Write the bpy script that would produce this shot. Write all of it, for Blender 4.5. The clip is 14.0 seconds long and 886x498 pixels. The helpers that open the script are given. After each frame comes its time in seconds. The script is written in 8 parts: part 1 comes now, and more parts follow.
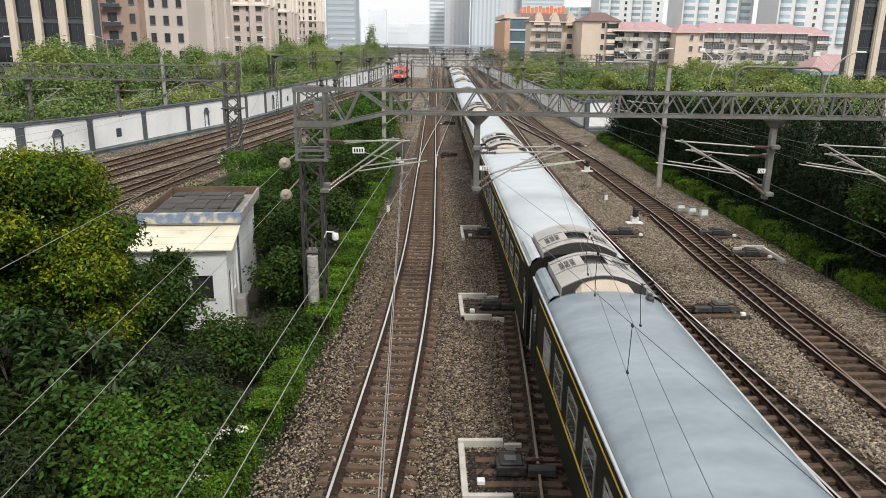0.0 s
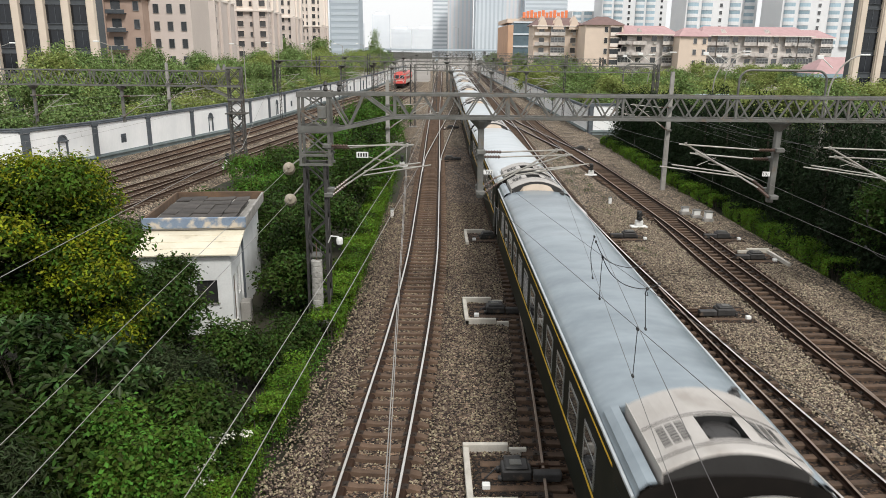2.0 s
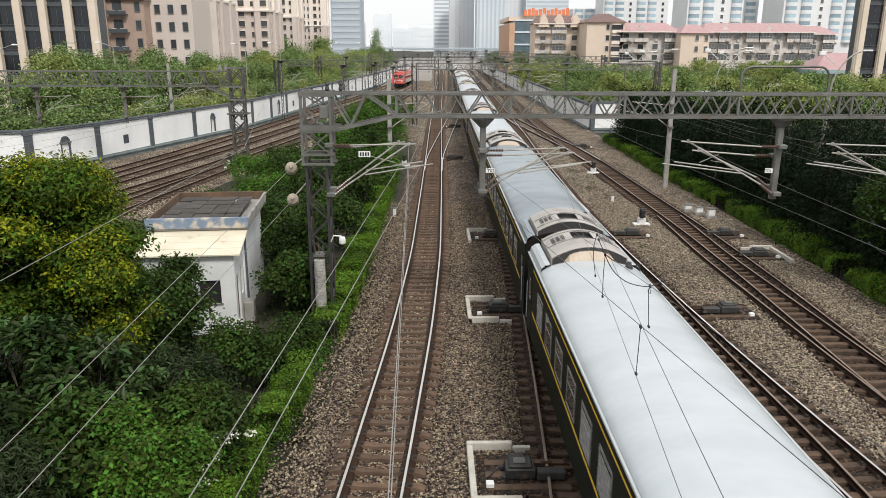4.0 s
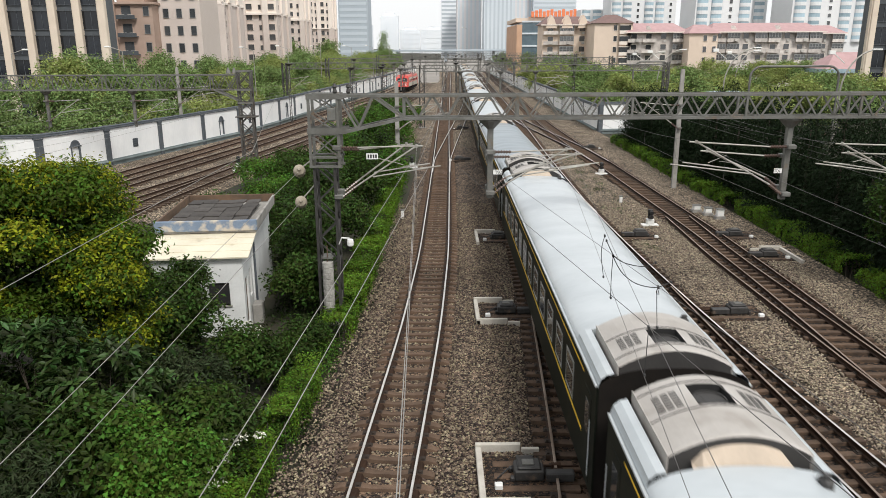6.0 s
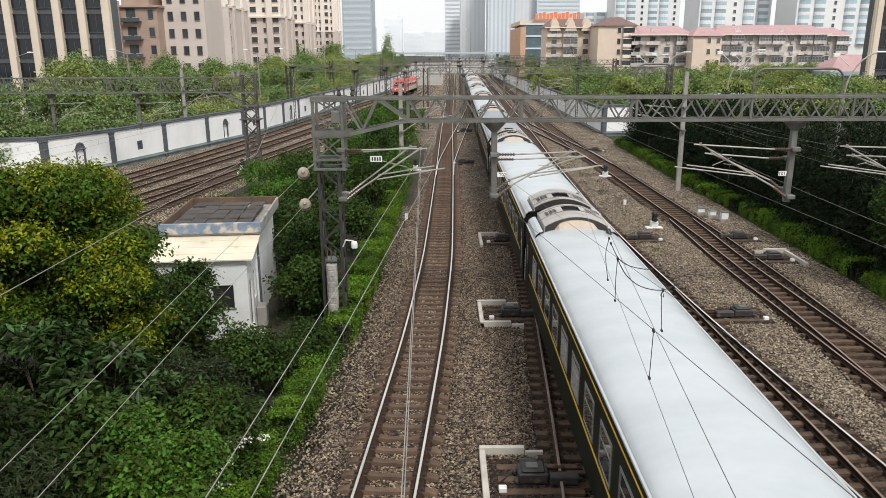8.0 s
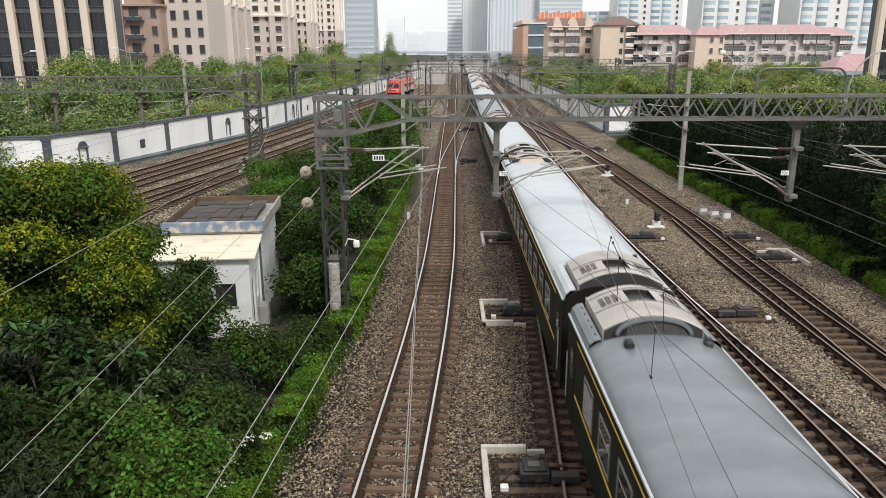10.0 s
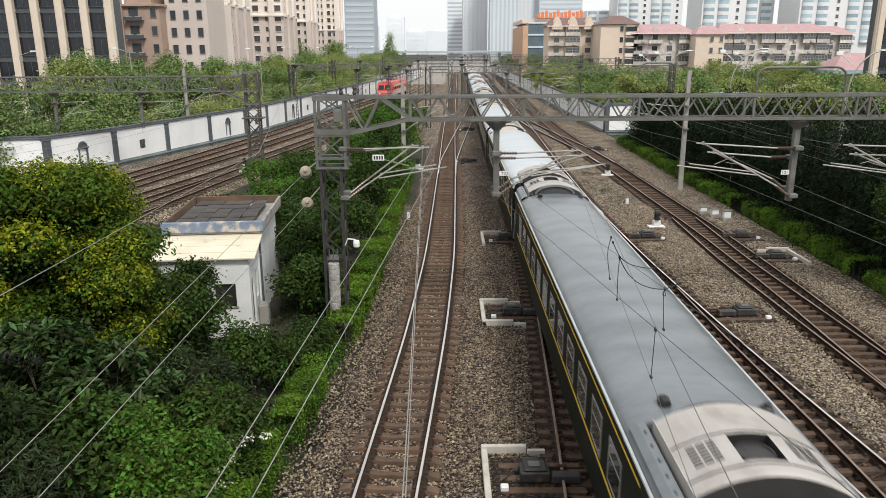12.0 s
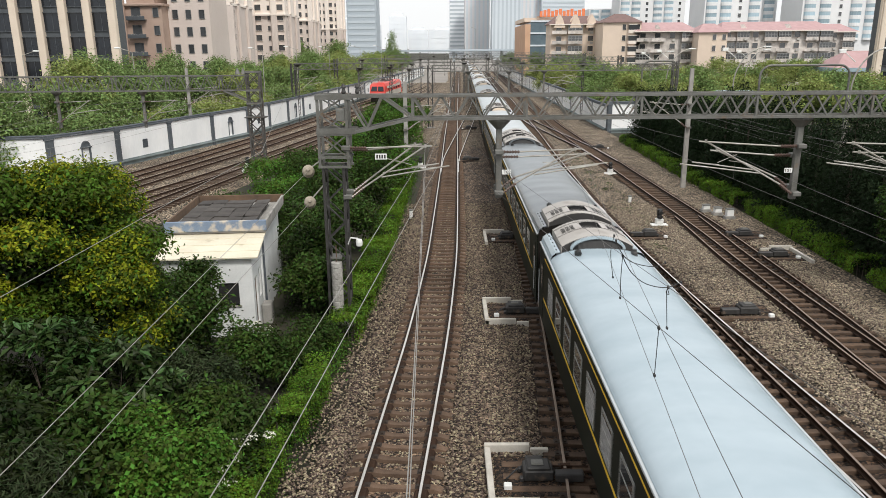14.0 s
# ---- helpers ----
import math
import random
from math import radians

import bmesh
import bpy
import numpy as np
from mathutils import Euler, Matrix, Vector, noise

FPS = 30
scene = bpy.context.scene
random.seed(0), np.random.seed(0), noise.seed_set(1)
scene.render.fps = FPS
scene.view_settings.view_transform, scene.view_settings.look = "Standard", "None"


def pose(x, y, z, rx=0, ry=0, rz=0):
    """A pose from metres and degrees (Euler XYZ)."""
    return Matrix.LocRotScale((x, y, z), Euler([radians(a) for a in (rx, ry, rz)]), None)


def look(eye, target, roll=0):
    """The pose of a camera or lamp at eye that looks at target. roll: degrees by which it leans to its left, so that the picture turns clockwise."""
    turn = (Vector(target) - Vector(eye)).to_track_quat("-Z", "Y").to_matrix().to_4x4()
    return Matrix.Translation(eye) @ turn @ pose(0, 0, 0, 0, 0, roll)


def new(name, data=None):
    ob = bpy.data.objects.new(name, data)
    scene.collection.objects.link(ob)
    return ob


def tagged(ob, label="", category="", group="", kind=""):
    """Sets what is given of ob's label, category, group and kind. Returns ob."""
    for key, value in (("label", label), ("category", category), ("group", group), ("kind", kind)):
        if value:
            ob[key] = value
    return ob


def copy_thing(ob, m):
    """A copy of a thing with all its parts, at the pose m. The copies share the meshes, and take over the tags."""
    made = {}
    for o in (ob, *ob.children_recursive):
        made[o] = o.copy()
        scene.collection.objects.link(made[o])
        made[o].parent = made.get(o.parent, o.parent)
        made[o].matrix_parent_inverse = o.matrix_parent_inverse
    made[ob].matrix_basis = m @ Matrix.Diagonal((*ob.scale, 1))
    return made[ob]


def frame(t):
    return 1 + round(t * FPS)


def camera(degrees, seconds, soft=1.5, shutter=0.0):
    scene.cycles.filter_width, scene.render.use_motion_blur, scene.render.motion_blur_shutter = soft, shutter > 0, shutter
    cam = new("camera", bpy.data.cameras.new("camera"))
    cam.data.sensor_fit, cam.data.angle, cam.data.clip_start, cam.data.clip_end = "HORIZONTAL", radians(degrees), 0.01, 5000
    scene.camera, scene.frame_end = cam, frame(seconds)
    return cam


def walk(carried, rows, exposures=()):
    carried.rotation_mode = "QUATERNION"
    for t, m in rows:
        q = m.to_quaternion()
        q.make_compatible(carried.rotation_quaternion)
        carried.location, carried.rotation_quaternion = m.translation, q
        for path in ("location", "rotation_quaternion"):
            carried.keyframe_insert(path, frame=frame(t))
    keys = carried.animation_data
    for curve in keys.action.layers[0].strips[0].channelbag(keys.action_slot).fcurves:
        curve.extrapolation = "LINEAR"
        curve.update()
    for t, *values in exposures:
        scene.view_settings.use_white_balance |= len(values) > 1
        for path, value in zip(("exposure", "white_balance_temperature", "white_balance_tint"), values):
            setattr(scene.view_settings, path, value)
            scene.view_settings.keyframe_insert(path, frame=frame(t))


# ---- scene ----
cam = camera(62.58, 14.0, soft=0.8, shutter=0.5)
PATH = [
    (0.0, pose(0.002, 0.018, 10.548, 74.131, -0.816, -1.230)),
    (0.5, pose(-0.001, 0.009, 10.544, 74.219, -0.743, -0.963)),
    (1.0, pose(-0.007, 0.005, 10.548, 74.398, -0.673, -0.798)),
    (1.5, pose(-0.007, 0.011, 10.553, 74.836, -0.649, -0.934)),
    (2.0, pose(-0.007, 0.018, 10.543, 74.460, -0.576, -0.979)),
    (2.5, pose(-0.005, 0.017, 10.541, 74.571, -0.378, -0.872)),
    (3.0, pose(-0.005, 0.022, 10.542, 74.438, -0.267, -0.998)),
    (5.5, pose(-0.004, -0.004, 10.551, 74.337, 0.115, -0.459)),
    (6.0, pose(0.006, 0.001, 10.548, 74.500, 0.209, -0.308)),
    (6.5, pose(-0.002, 0.001, 10.549, 74.566, 0.227, -0.140)),
    (7.0, pose(0.003, -0.001, 10.549, 74.567, 0.239, -0.050)),
    (7.5, pose(0.000, -0.000, 10.550, 74.696, 0.241, -0.066)),
    (8.0, pose(-0.007, 0.001, 10.551, 74.693, 0.243, -0.028)),
    (10.5, pose(-0.008, -0.013, 10.550, 74.618, 0.194, 0.166)),
    (11.0, pose(-0.000, -0.004, 10.551, 74.627, 0.231, 0.149)),
    (11.5, pose(-0.010, -0.005, 10.549, 74.634, 0.257, 0.163)),
    (12.0, pose(0.000, 0.002, 10.551, 74.598, 0.268, 0.148)),
    (12.5, pose(0.002, -0.004, 10.555, 74.595, 0.351, 0.198)),
    (13.0, pose(-0.000, -0.003, 10.553, 74.598, 0.358, 0.255)),
    (13.5, pose(-0.006, -0.002, 10.542, 74.529, 0.387, 0.259)),
    (14.0, pose(-0.010, -0.006, 10.553, 74.504, 0.411, 0.312)),
]
walk(cam, PATH)

# world: a bright hazy overcast sky
SUN_EL, SUN_AZ = 50.0, 154.0
world = bpy.data.worlds.new("overcast_sky")
scene.world = world
world.use_nodes = True
wn = world.node_tree.nodes
wl = world.node_tree.links
bg = wn["Background"]
sky = wn.new("ShaderNodeTexSky")
sky.sky_type = 'NISHITA'
sky.sun_disc = False
sky.sun_elevation, sky.sun_rotation = radians(SUN_EL), radians(SUN_AZ)
sky.air_density, sky.dust_density = 1.0, 4.0
mixw = wn.new("ShaderNodeMix")
mixw.data_type = 'RGBA'
mixw.inputs[0].default_value = 0.85
mixw.inputs[7].default_value = (9.6, 9.7, 9.75, 1)
wl.new(sky.outputs[0], mixw.inputs[6])
wl.new(mixw.outputs[2], bg.inputs[0])
bg.inputs[1].default_value = 0.116
sun = new("sun", bpy.data.lights.new("sun", 'SUN'))
sun.data.energy, sun.data.angle, sun.data.color = 2.6, radians(12), (1.0, 0.97, 0.92)
sd = Vector((math.sin(radians(SUN_AZ)) * math.cos(radians(SUN_EL)), math.cos(radians(SUN_AZ)) * math.cos(radians(SUN_EL)), math.sin(radians(SUN_EL))))
sun.matrix_world = look(sd * 50, (0, 0, 0))
scene.view_settings.exposure = 0.0


# ---------- materials ----------
def mat(name, a, b=None, rough=0.7, metal=0.0, scale=3.0, fine=40.0, bump=0.15, vary=0.0, spec=0.5, stretch=None, island=0.0, c=None, cs=0.6, cmin=0.55):
    """Two colours mixed by a broad and a fine noise, an optional third one in patches, with relief."""
    m = bpy.data.materials.new(name)
    m.use_nodes = True
    n, l = m.node_tree.nodes, m.node_tree.links
    p = n["Principled BSDF"]
    b = b or tuple(min(1, v * 0.72) for v in a)
    tc = n.new("ShaderNodeTexCoord")
    mp = n.new("ShaderNodeMapping")
    l.new(tc.outputs["Object"], mp.inputs[0])
    if stretch:
        mp.inputs["Scale"].default_value = stretch
    n1, n2 = n.new("ShaderNodeTexNoise"), n.new("ShaderNodeTexNoise")
    n1.inputs["Scale"].default_value, n1.inputs["Detail"].default_value = scale, 5
    n2.inputs["Scale"].default_value, n2.inputs["Detail"].default_value = fine, 4
    for q in (n1, n2):
        l.new(mp.outputs[0], q.inputs[0])
    add = n.new("ShaderNodeMath")
    add.operation = 'MULTIPLY_ADD'
    l.new(n2.outputs[0], add.inputs[0])
    add.inputs[1].default_value = 0.45
    l.new(n1.outputs[0], add.inputs[2])
    ramp = n.new("ShaderNodeMapRange")
    ramp.inputs[1].default_value, ramp.inputs[2].default_value = 0.5, 0.95
    l.new(add.outputs[0], ramp.inputs[0])
    mix = n.new("ShaderNodeMix")
    mix.data_type = 'RGBA'
    mix.inputs[6].default_value, mix.inputs[7].default_value = (*a, 1), (*b, 1)
    l.new(ramp.outputs[0], mix.inputs[0])
    out = mix.outputs[2]
    if c:
        n3 = n.new("ShaderNodeTexNoise")
        n3.inputs["Scale"].default_value, n3.inputs["Detail"].default_value = cs, 7
        l.new(mp.outputs[0], n3.inputs[0])
        r3 = n.new("ShaderNodeMapRange")
        r3.inputs[1].default_value, r3.inputs[2].default_value = cmin, cmin + 0.12
        l.new(n3.outputs[0], r3.inputs[0])
        m3 = n.new("ShaderNodeMix")
        m3.data_type = 'RGBA'
        m3.inputs[7].default_value = (*c, 1)
        l.new(r3.outputs[0], m3.inputs[0])
        l.new(out, m3.inputs[6])
        out = m3.outputs[2]
    if vary or island:
        src = n.new("ShaderNodeObjectInfo").outputs["Random"] if vary else n.new("ShaderNodeNewGeometry").outputs["Random Per Island"]
        v = vary or island
        mr = n.new("ShaderNodeMapRange")
        mr.inputs[3].default_value, mr.inputs[4].default_value = 1 - v, 1 + v
        l.new(src, mr.inputs[0])
        hs = n.new("ShaderNodeHueSaturation")
        l.new(mr.outputs[0], hs.inputs["Value"])
        l.new(out, hs.inputs["Color"])
        if island:
            mh = n.new("ShaderNodeMapRange")
            mh.inputs[3].default_value, mh.inputs[4].default_value = 0.5 - island * 0.05, 0.5 + island * 0.05
            l.new(src, mh.inputs[0])
            l.new(mh.outputs[0], hs.inputs["Hue"])
        out = hs.outputs[0]
    l.new(out, p.inputs["Base Color"])
    p.inputs["Roughness"].default_value, p.inputs["Metallic"].default_value = rough, metal
    p.inputs["Specular IOR Level"].default_value = spec
    if bump:
        bp = n.new("ShaderNodeBump")
        bp.inputs["Strength"].default_value, bp.inputs["Distance"].default_value = bump, 0.02
        l.new(add.outputs[0], bp.inputs["Height"])
        l.new(bp.outputs[0], p.inputs["Normal"])
    return m


def ballast_mat(name, tones, scale):
    """Broken stone: cells of several tones with dark gaps."""
    m = mat(name, tones[0], tones[1], rough=0.9, scale=0.5, fine=6, bump=0)
    n, l = m.node_tree.nodes, m.node_tree.links
    p = n["Principled BSDF"]
    tc = n["Texture Coordinate"]
    base = p.inputs["Base Color"].links[0].from_socket
    vo, ve = n.new("ShaderNodeTexVoronoi"), n.new("ShaderNodeTexVoronoi")
    ve.feature = 'DISTANCE_TO_EDGE'
    for v in (vo, ve):
        v.inputs["Scale"].default_value = scale
        l.new(tc.outputs["Object"], v.inputs["Vector"])
    sep = n.new("ShaderNodeSeparateColor")
    l.new(vo.outputs["Color"], sep.inputs[0])
    cr = n.new("ShaderNodeValToRGB")
    e = cr.color_ramp.elements
    e[0].color, e[1].color = (0.05, 0.045, 0.04, 1), (2.6, 2.55, 2.5, 1)
    for pos, tone in ((0.28, 0.18), (0.55, 0.58), (0.8, 1.25)):
        x = e.new(pos)
        x.color = (tone, tone * 0.98, tone * 0.95, 1)
    l.new(sep.outputs[0], cr.inputs[0])
    mu = n.new("ShaderNodeMix")
    mu.data_type, mu.blend_type = 'RGBA', 'MULTIPLY'
    mu.inputs[0].default_value = 1.0
    l.new(base, mu.inputs[6])
    l.new(cr.outputs[0], mu.inputs[7])
    l.new(mu.outputs[2], p.inputs["Base Color"])
    mr = n.new("ShaderNodeMapRange")
    mr.inputs[1].default_value, mr.inputs[2].default_value = 0.0, 0.25
    l.new(ve.outputs[0], mr.inputs[0])
    sc = n.new("ShaderNodeMath")
    sc.operation = 'MULTIPLY_ADD'
    l.new(mr.outputs[0], sc.inputs[0])
    sc.inputs[1].default_value = 0.6
    l.new(sep.outputs[1], sc.inputs[2])
    bp = n.new("ShaderNodeBump")
    bp.inputs["Strength"].default_value, bp.inputs["Distance"].default_value = 1.0, 0.05
    l.new(sc.outputs[0], bp.inputs["Height"])
    l.new(bp.outputs[0], p.inputs["Normal"])
    return m


def leaf_mat(name, a, b, island=0.35, rough=0.6, spec=0.14):
    m = mat(name, a, b, rough=rough, scale=0.6, fine=8, bump=0, island=island, spec=spec)
    n, l = m.node_tree.nodes, m.node_tree.links
    p = n["Principled BSDF"]
    tr = n.new("ShaderNodeBsdfTranslucent")
    l.new(p.inputs["Base Color"].links[0].from_socket, tr.inputs[0])
    mx = n.new("ShaderNodeMixShader")
    mx.inputs[0].default_value = 0.3
    l.new(p.outputs[0], mx.inputs[1])
    l.new(tr.outputs[0], mx.inputs[2])
    l.new(mx.outputs[0], n["Material Output"].inputs[0])
    return m


M_BALLAST = ballast_mat("ballast", ((0.37, 0.30, 0.22), (0.16, 0.12, 0.083)), 15)
M_BALLAST_BROWN = ballast_mat("rust_brown_ballast", ((0.26, 0.195, 0.142), (0.09, 0.06, 0.041)), 15)
# far ballast, its grey lightened to carry the haze
M_FARBED = mat("hazed_grey_ballast", (0.31, 0.29, 0.265), (0.23, 0.21, 0.19), rough=0.95, scale=0.05, fine=0.8, bump=0.1)
M_RUST_BALLAST = ballast_mat("rusty_ballast", ((0.085, 0.050, 0.029), (0.045, 0.026, 0.015)), 17)
M_BROWN_BALLAST = ballast_mat("brown_ballast", ((0.19, 0.128, 0.084), (0.08, 0.05, 0.032)), 15)
M_STONE_BROWN = mat("brown_stone_chips", (0.285, 0.22, 0.163), (0.075, 0.05, 0.035), rough=0.9, island=0.9, scale=4, fine=30, bump=0.3)
M_STONE = mat("stone_chips", (0.36, 0.295, 0.225), (0.13, 0.095, 0.068), rough=0.9, island=0.75, scale=4, fine=30, bump=0.3)
M_EARTH = mat("earth", (0.040, 0.033, 0.022), (0.022, 0.025, 0.012), rough=0.95, scale=0.3, fine=5, bump=0.4)
M_GRASS = mat("rough_grass", (0.07, 0.10, 0.03), (0.05, 0.06, 0.025), rough=0.95, scale=0.6, fine=14, bump=0.5)
M_SLEEPER = mat("concrete_sleeper", (0.15, 0.096, 0.062), (0.065, 0.039, 0.025), rough=0.9, scale=2, fine=30, bump=0.25, vary=0.18)
M_TIMBER = mat("timber_sleeper", (0.12, 0.074, 0.046), (0.045, 0.029, 0.019), rough=0.9, scale=3, fine=40, bump=0.4, vary=0.25)
M_RAIL = mat("rusty_rail_side", (0.05, 0.026, 0.015), (0.026, 0.015, 0.010), rough=0.85, spec=0.25, scale=4, fine=60, bump=0.2)
M_RAILTOP = mat("polished_rail_head", (0.80, 0.77, 0.74), (0.62, 0.58, 0.54), rough=0.36, metal=0.75, scale=0.8, fine=30, bump=0.02)
M_RAILDULL = mat("dull_rail_head", (0.36, 0.29, 0.24), (0.22, 0.16, 0.12), rough=0.45, metal=0.5, scale=0.8, fine=30, bump=0.03)
M_FASTEN = mat("rail_fastening", (0.035, 0.022, 0.015), (0.02, 0.014, 0.010), rough=0.8, bump=0.1)
M_STEEL = mat("weathered_galvanised_steel", (0.185, 0.185, 0.172), (0.115, 0.112, 0.10), rough=0.6, metal=0.35, scale=2.5, fine=25, bump=0.1, c=(0.17, 0.13, 0.095), cs=2.2, cmin=0.6)
M_DARKSTEEL = mat("dark_lattice_steel", (0.062, 0.06, 0.057), (0.035, 0.033, 0.032), rough=0.6, metal=0.3, scale=3, fine=30, bump=0.1)
M_MIDSTEEL = mat("grey_brown_steel", (0.11, 0.105, 0.098), (0.062, 0.058, 0.052), rough=0.65, metal=0.3, scale=3, fine=30, bump=0.1, c=(0.10, 0.07, 0.05), cs=2.0, cmin=0.58)
M_TUBE = mat("pale_tube", (0.42, 0.41, 0.38), (0.27, 0.25, 0.21), rough=0.5, metal=0.3, scale=3, fine=30, bump=0.05)
M_WIRE = mat("wire", (0.10, 0.10, 0.10), (0.16, 0.15, 0.14), rough=0.5, metal=0.5, bump=0)
M_PALEWIRE = mat("pale_wire", (0.36, 0.35, 0.33), (0.25, 0.24, 0.22), rough=0.5, metal=0.4, bump=0)
M_CERAMIC = mat("brown_insulator", (0.10, 0.06, 0.045), (0.07, 0.04, 0.03), rough=0.3, bump=0)
M_CONCRETE = mat("aged_concrete", (0.36, 0.345, 0.32), (0.24, 0.23, 0.21), rough=0.9, scale=1.2, fine=25, bump=0.25, c=(0.16, 0.15, 0.135), cs=1.6, cmin=0.58)
M_WHITEWALL = mat("white_rendered_wall", (0.86, 0.86, 0.85), (0.74, 0.75, 0.75), rough=0.9, scale=0.35, fine=6, bump=0.1, stretch=(1, 1, 0.35))
M_SLATE = mat("dark_slate_trim", (0.10, 0.115, 0.13), (0.065, 0.075, 0.085), rough=0.8, scale=2, fine=25, bump=0.2)
M_PLINTH = mat("green_grey_plinth", (0.22, 0.26, 0.26), (0.14, 0.17, 0.17), rough=0.85, scale=0.8, fine=18, bump=0.2)


# ---------- geometry helpers ----------
class Geo:
    """Collects faces for one mesh."""

    def __init__(self):
        self.v, self.f, self.mi = [], [], []

    def add(self, vs, fs, mi=0):
        o = len(self.v)
        self.v += [tuple(p) for p in vs]
        self.f += [tuple(i + o for i in f) for f in fs]
        self.mi += [mi] * len(fs)
        return self

    def box(self, x0, x1, y0, y1, z0, z1, b=0.0, m=None, mi=0):
        c, h = Vector(((x0 + x1) / 2, (y0 + y1) / 2, (z0 + z1) / 2)), (abs(x1 - x0) / 2, abs(y1 - y0) / 2, abs(z1 - z0) / 2)
        if b <= 0:
            vs = [Vector((sx * h[0], sy * h[1], sz * h[2])) for sx in (-1, 1) for sy in (-1, 1) for sz in (-1, 1)]
            fs = [(0, 1, 3, 2), (4, 6, 7, 5), (0, 4, 5, 1), (2, 3, 7, 6), (0, 2, 6, 4), (1, 5, 7, 3)]
        else:
            b = min(b, min(h) * 0.9)
            vs, idx = [], {}
            for s in [(a, bb, cc) for a in (-1, 1) for bb in (-1, 1) for cc in (-1, 1)]:
                for ax in range(3):
                    idx[s, ax] = len(vs)
                    vs.append(Vector([s[k] * (h[k] - (0 if k == ax else b)) for k in range(3)]))
            fs = []
            for ax in range(3):
                u, w = (ax + 1) % 3, (ax + 2) % 3
                for sg in (-1, 1):
                    q = []
                    for su, sw in ((-1, -1), (1, -1), (1, 1), (-1, 1)):
                        s = [0, 0, 0]
                        s[ax], s[u], s[w] = sg, su, sw
                        q.append(idx[tuple(s), ax])
                    fs.append(tuple(q if sg > 0 else q[::-1]))
                for su in (-1, 1):
                    for sw in (-1, 1):
                        s, t = [0, 0, 0], [0, 0, 0]
                        s[ax], s[u], s[w] = -1, su, sw
                        t[ax], t[u], t[w] = 1, su, sw
                        q = (idx[tuple(s), u], idx[tuple(t), u], idx[tuple(t), w], idx[tuple(s), w])
                        fs.append(q if su * sw > 0 else q[::-1])
            for s in [(a, bb, cc) for a in (-1, 1) for bb in (-1, 1) for cc in (-1, 1)]:
                q = (idx[s, 0], idx[s, 1], idx[s, 2])
                fs.append(q if s[0] * s[1] * s[2] > 0 else q[::-1])
        vs = [p + c for p in vs]
        if m:
            vs = [m @ p for p in vs]
        return self.add(vs, fs, mi)

    def rod(self, p, q, r, n=6, r2=None, mi=0):
        p, q = Vector(p), Vector(q)
        d = (q - p)
        if d.length < 1e-6:
            return self
        d.normalize()
        u = d.orthogonal().normalized()
        w = d.cross(u)
        r2 = r if r2 is None else r2
        vs = []
        for c, rr in ((p, r), (q, r2)):
            for i in range(n):
                a = 2 * math.pi * i / n
                vs.append(c + u * (rr * math.cos(a)) + w * (rr * math.sin(a)))
        fs = [(i, (i + 1) % n, n + (i + 1) % n, n + i) for i in range(n)]
        fs += [tuple(range(n))[::-1], tuple(range(n, 2 * n))]
        return self.add(vs, fs, mi)

    def bar(self, p, q, w, h, up=(0, 0, 1), mi=0):
        """A straight bar of rectangular section w wide and h deep."""
        p, q = Vector(p), Vector(q)
        d = (q - p).normalized()
        s = d.cross(Vector(up))
        s = s.normalized() if s.length > 1e-4 else d.orthogonal().normalized()
        t = s.cross(d)
        vs = [c + s * (a * w / 2) + t * (b * h / 2) for c in (p, q) for a, b in ((-1, -1), (1, -1), (1, 1), (-1, 1))]
        return self.add(vs, [(3, 2, 1, 0), (4, 5, 6, 7), (0, 1, 5, 4), (1, 2, 6, 5), (2, 3, 7, 6), (3, 0, 4, 7)], mi)

    def sweep(self, prof, path, closed=True, caps=True, mi=0, mis=None):
        """prof: (side, up) pairs; path: points, kept upright."""
        k = len(prof)
        P = [Vector(p) for p in path]
        vs = []
        for i, p in enumerate(P):
            d = (P[min(i + 1, len(P) - 1)] - P[max(i - 1, 0)]).normalized()
            s = d.cross(Vector((0, 0, 1))).normalized()
            t = s.cross(d)
            vs += [p + s * a + t * b for a, b in prof]
        o = len(self.v)
        self.v += [tuple(p) for p in vs]
        e = k if closed else k - 1
        for i in range(len(P) - 1):
            for j in range(e):
                self.f.append((o + i * k + j, o + (i + 1) * k + j, o + (i + 1) * k + (j + 1) % k, o + i * k + (j + 1) % k))
                self.mi.append(mis[j] if mis else mi)
        if caps and closed:
            self.f += [tuple(range(o, o + k)), tuple(range(o + (len(P) - 1) * k, o + len(P) * k))[::-1]]
            self.mi += [mi, mi]
        return self

    def tube(self, path, r, n=5, mi=0):
        return self.sweep([(r * math.cos(2 * math.pi * i / n), r * math.sin(2 * math.pi * i / n)) for i in range(n)], path, mi=mi)

    def lathe(self, prof, n=12, m=None, mi=0):
        """prof: (radius, z) pairs from bottom to top."""
        vs = [Vector((r * math.cos(2 * math.pi * i / n), r * math.sin(2 * math.pi * i / n), z)) for r, z in prof for i in range(n)]
        fs = [(j * n + i, j * n + (i + 1) % n, (j + 1) * n + (i + 1) % n, (j + 1) * n + i) for j in range(len(prof) - 1) for i in range(n)]
        fs += [tuple(range(n))[::-1], tuple(range((len(prof) - 1) * n, len(prof) * n))]
        return self.add([m @ p for p in vs] if m else vs, fs, mi)

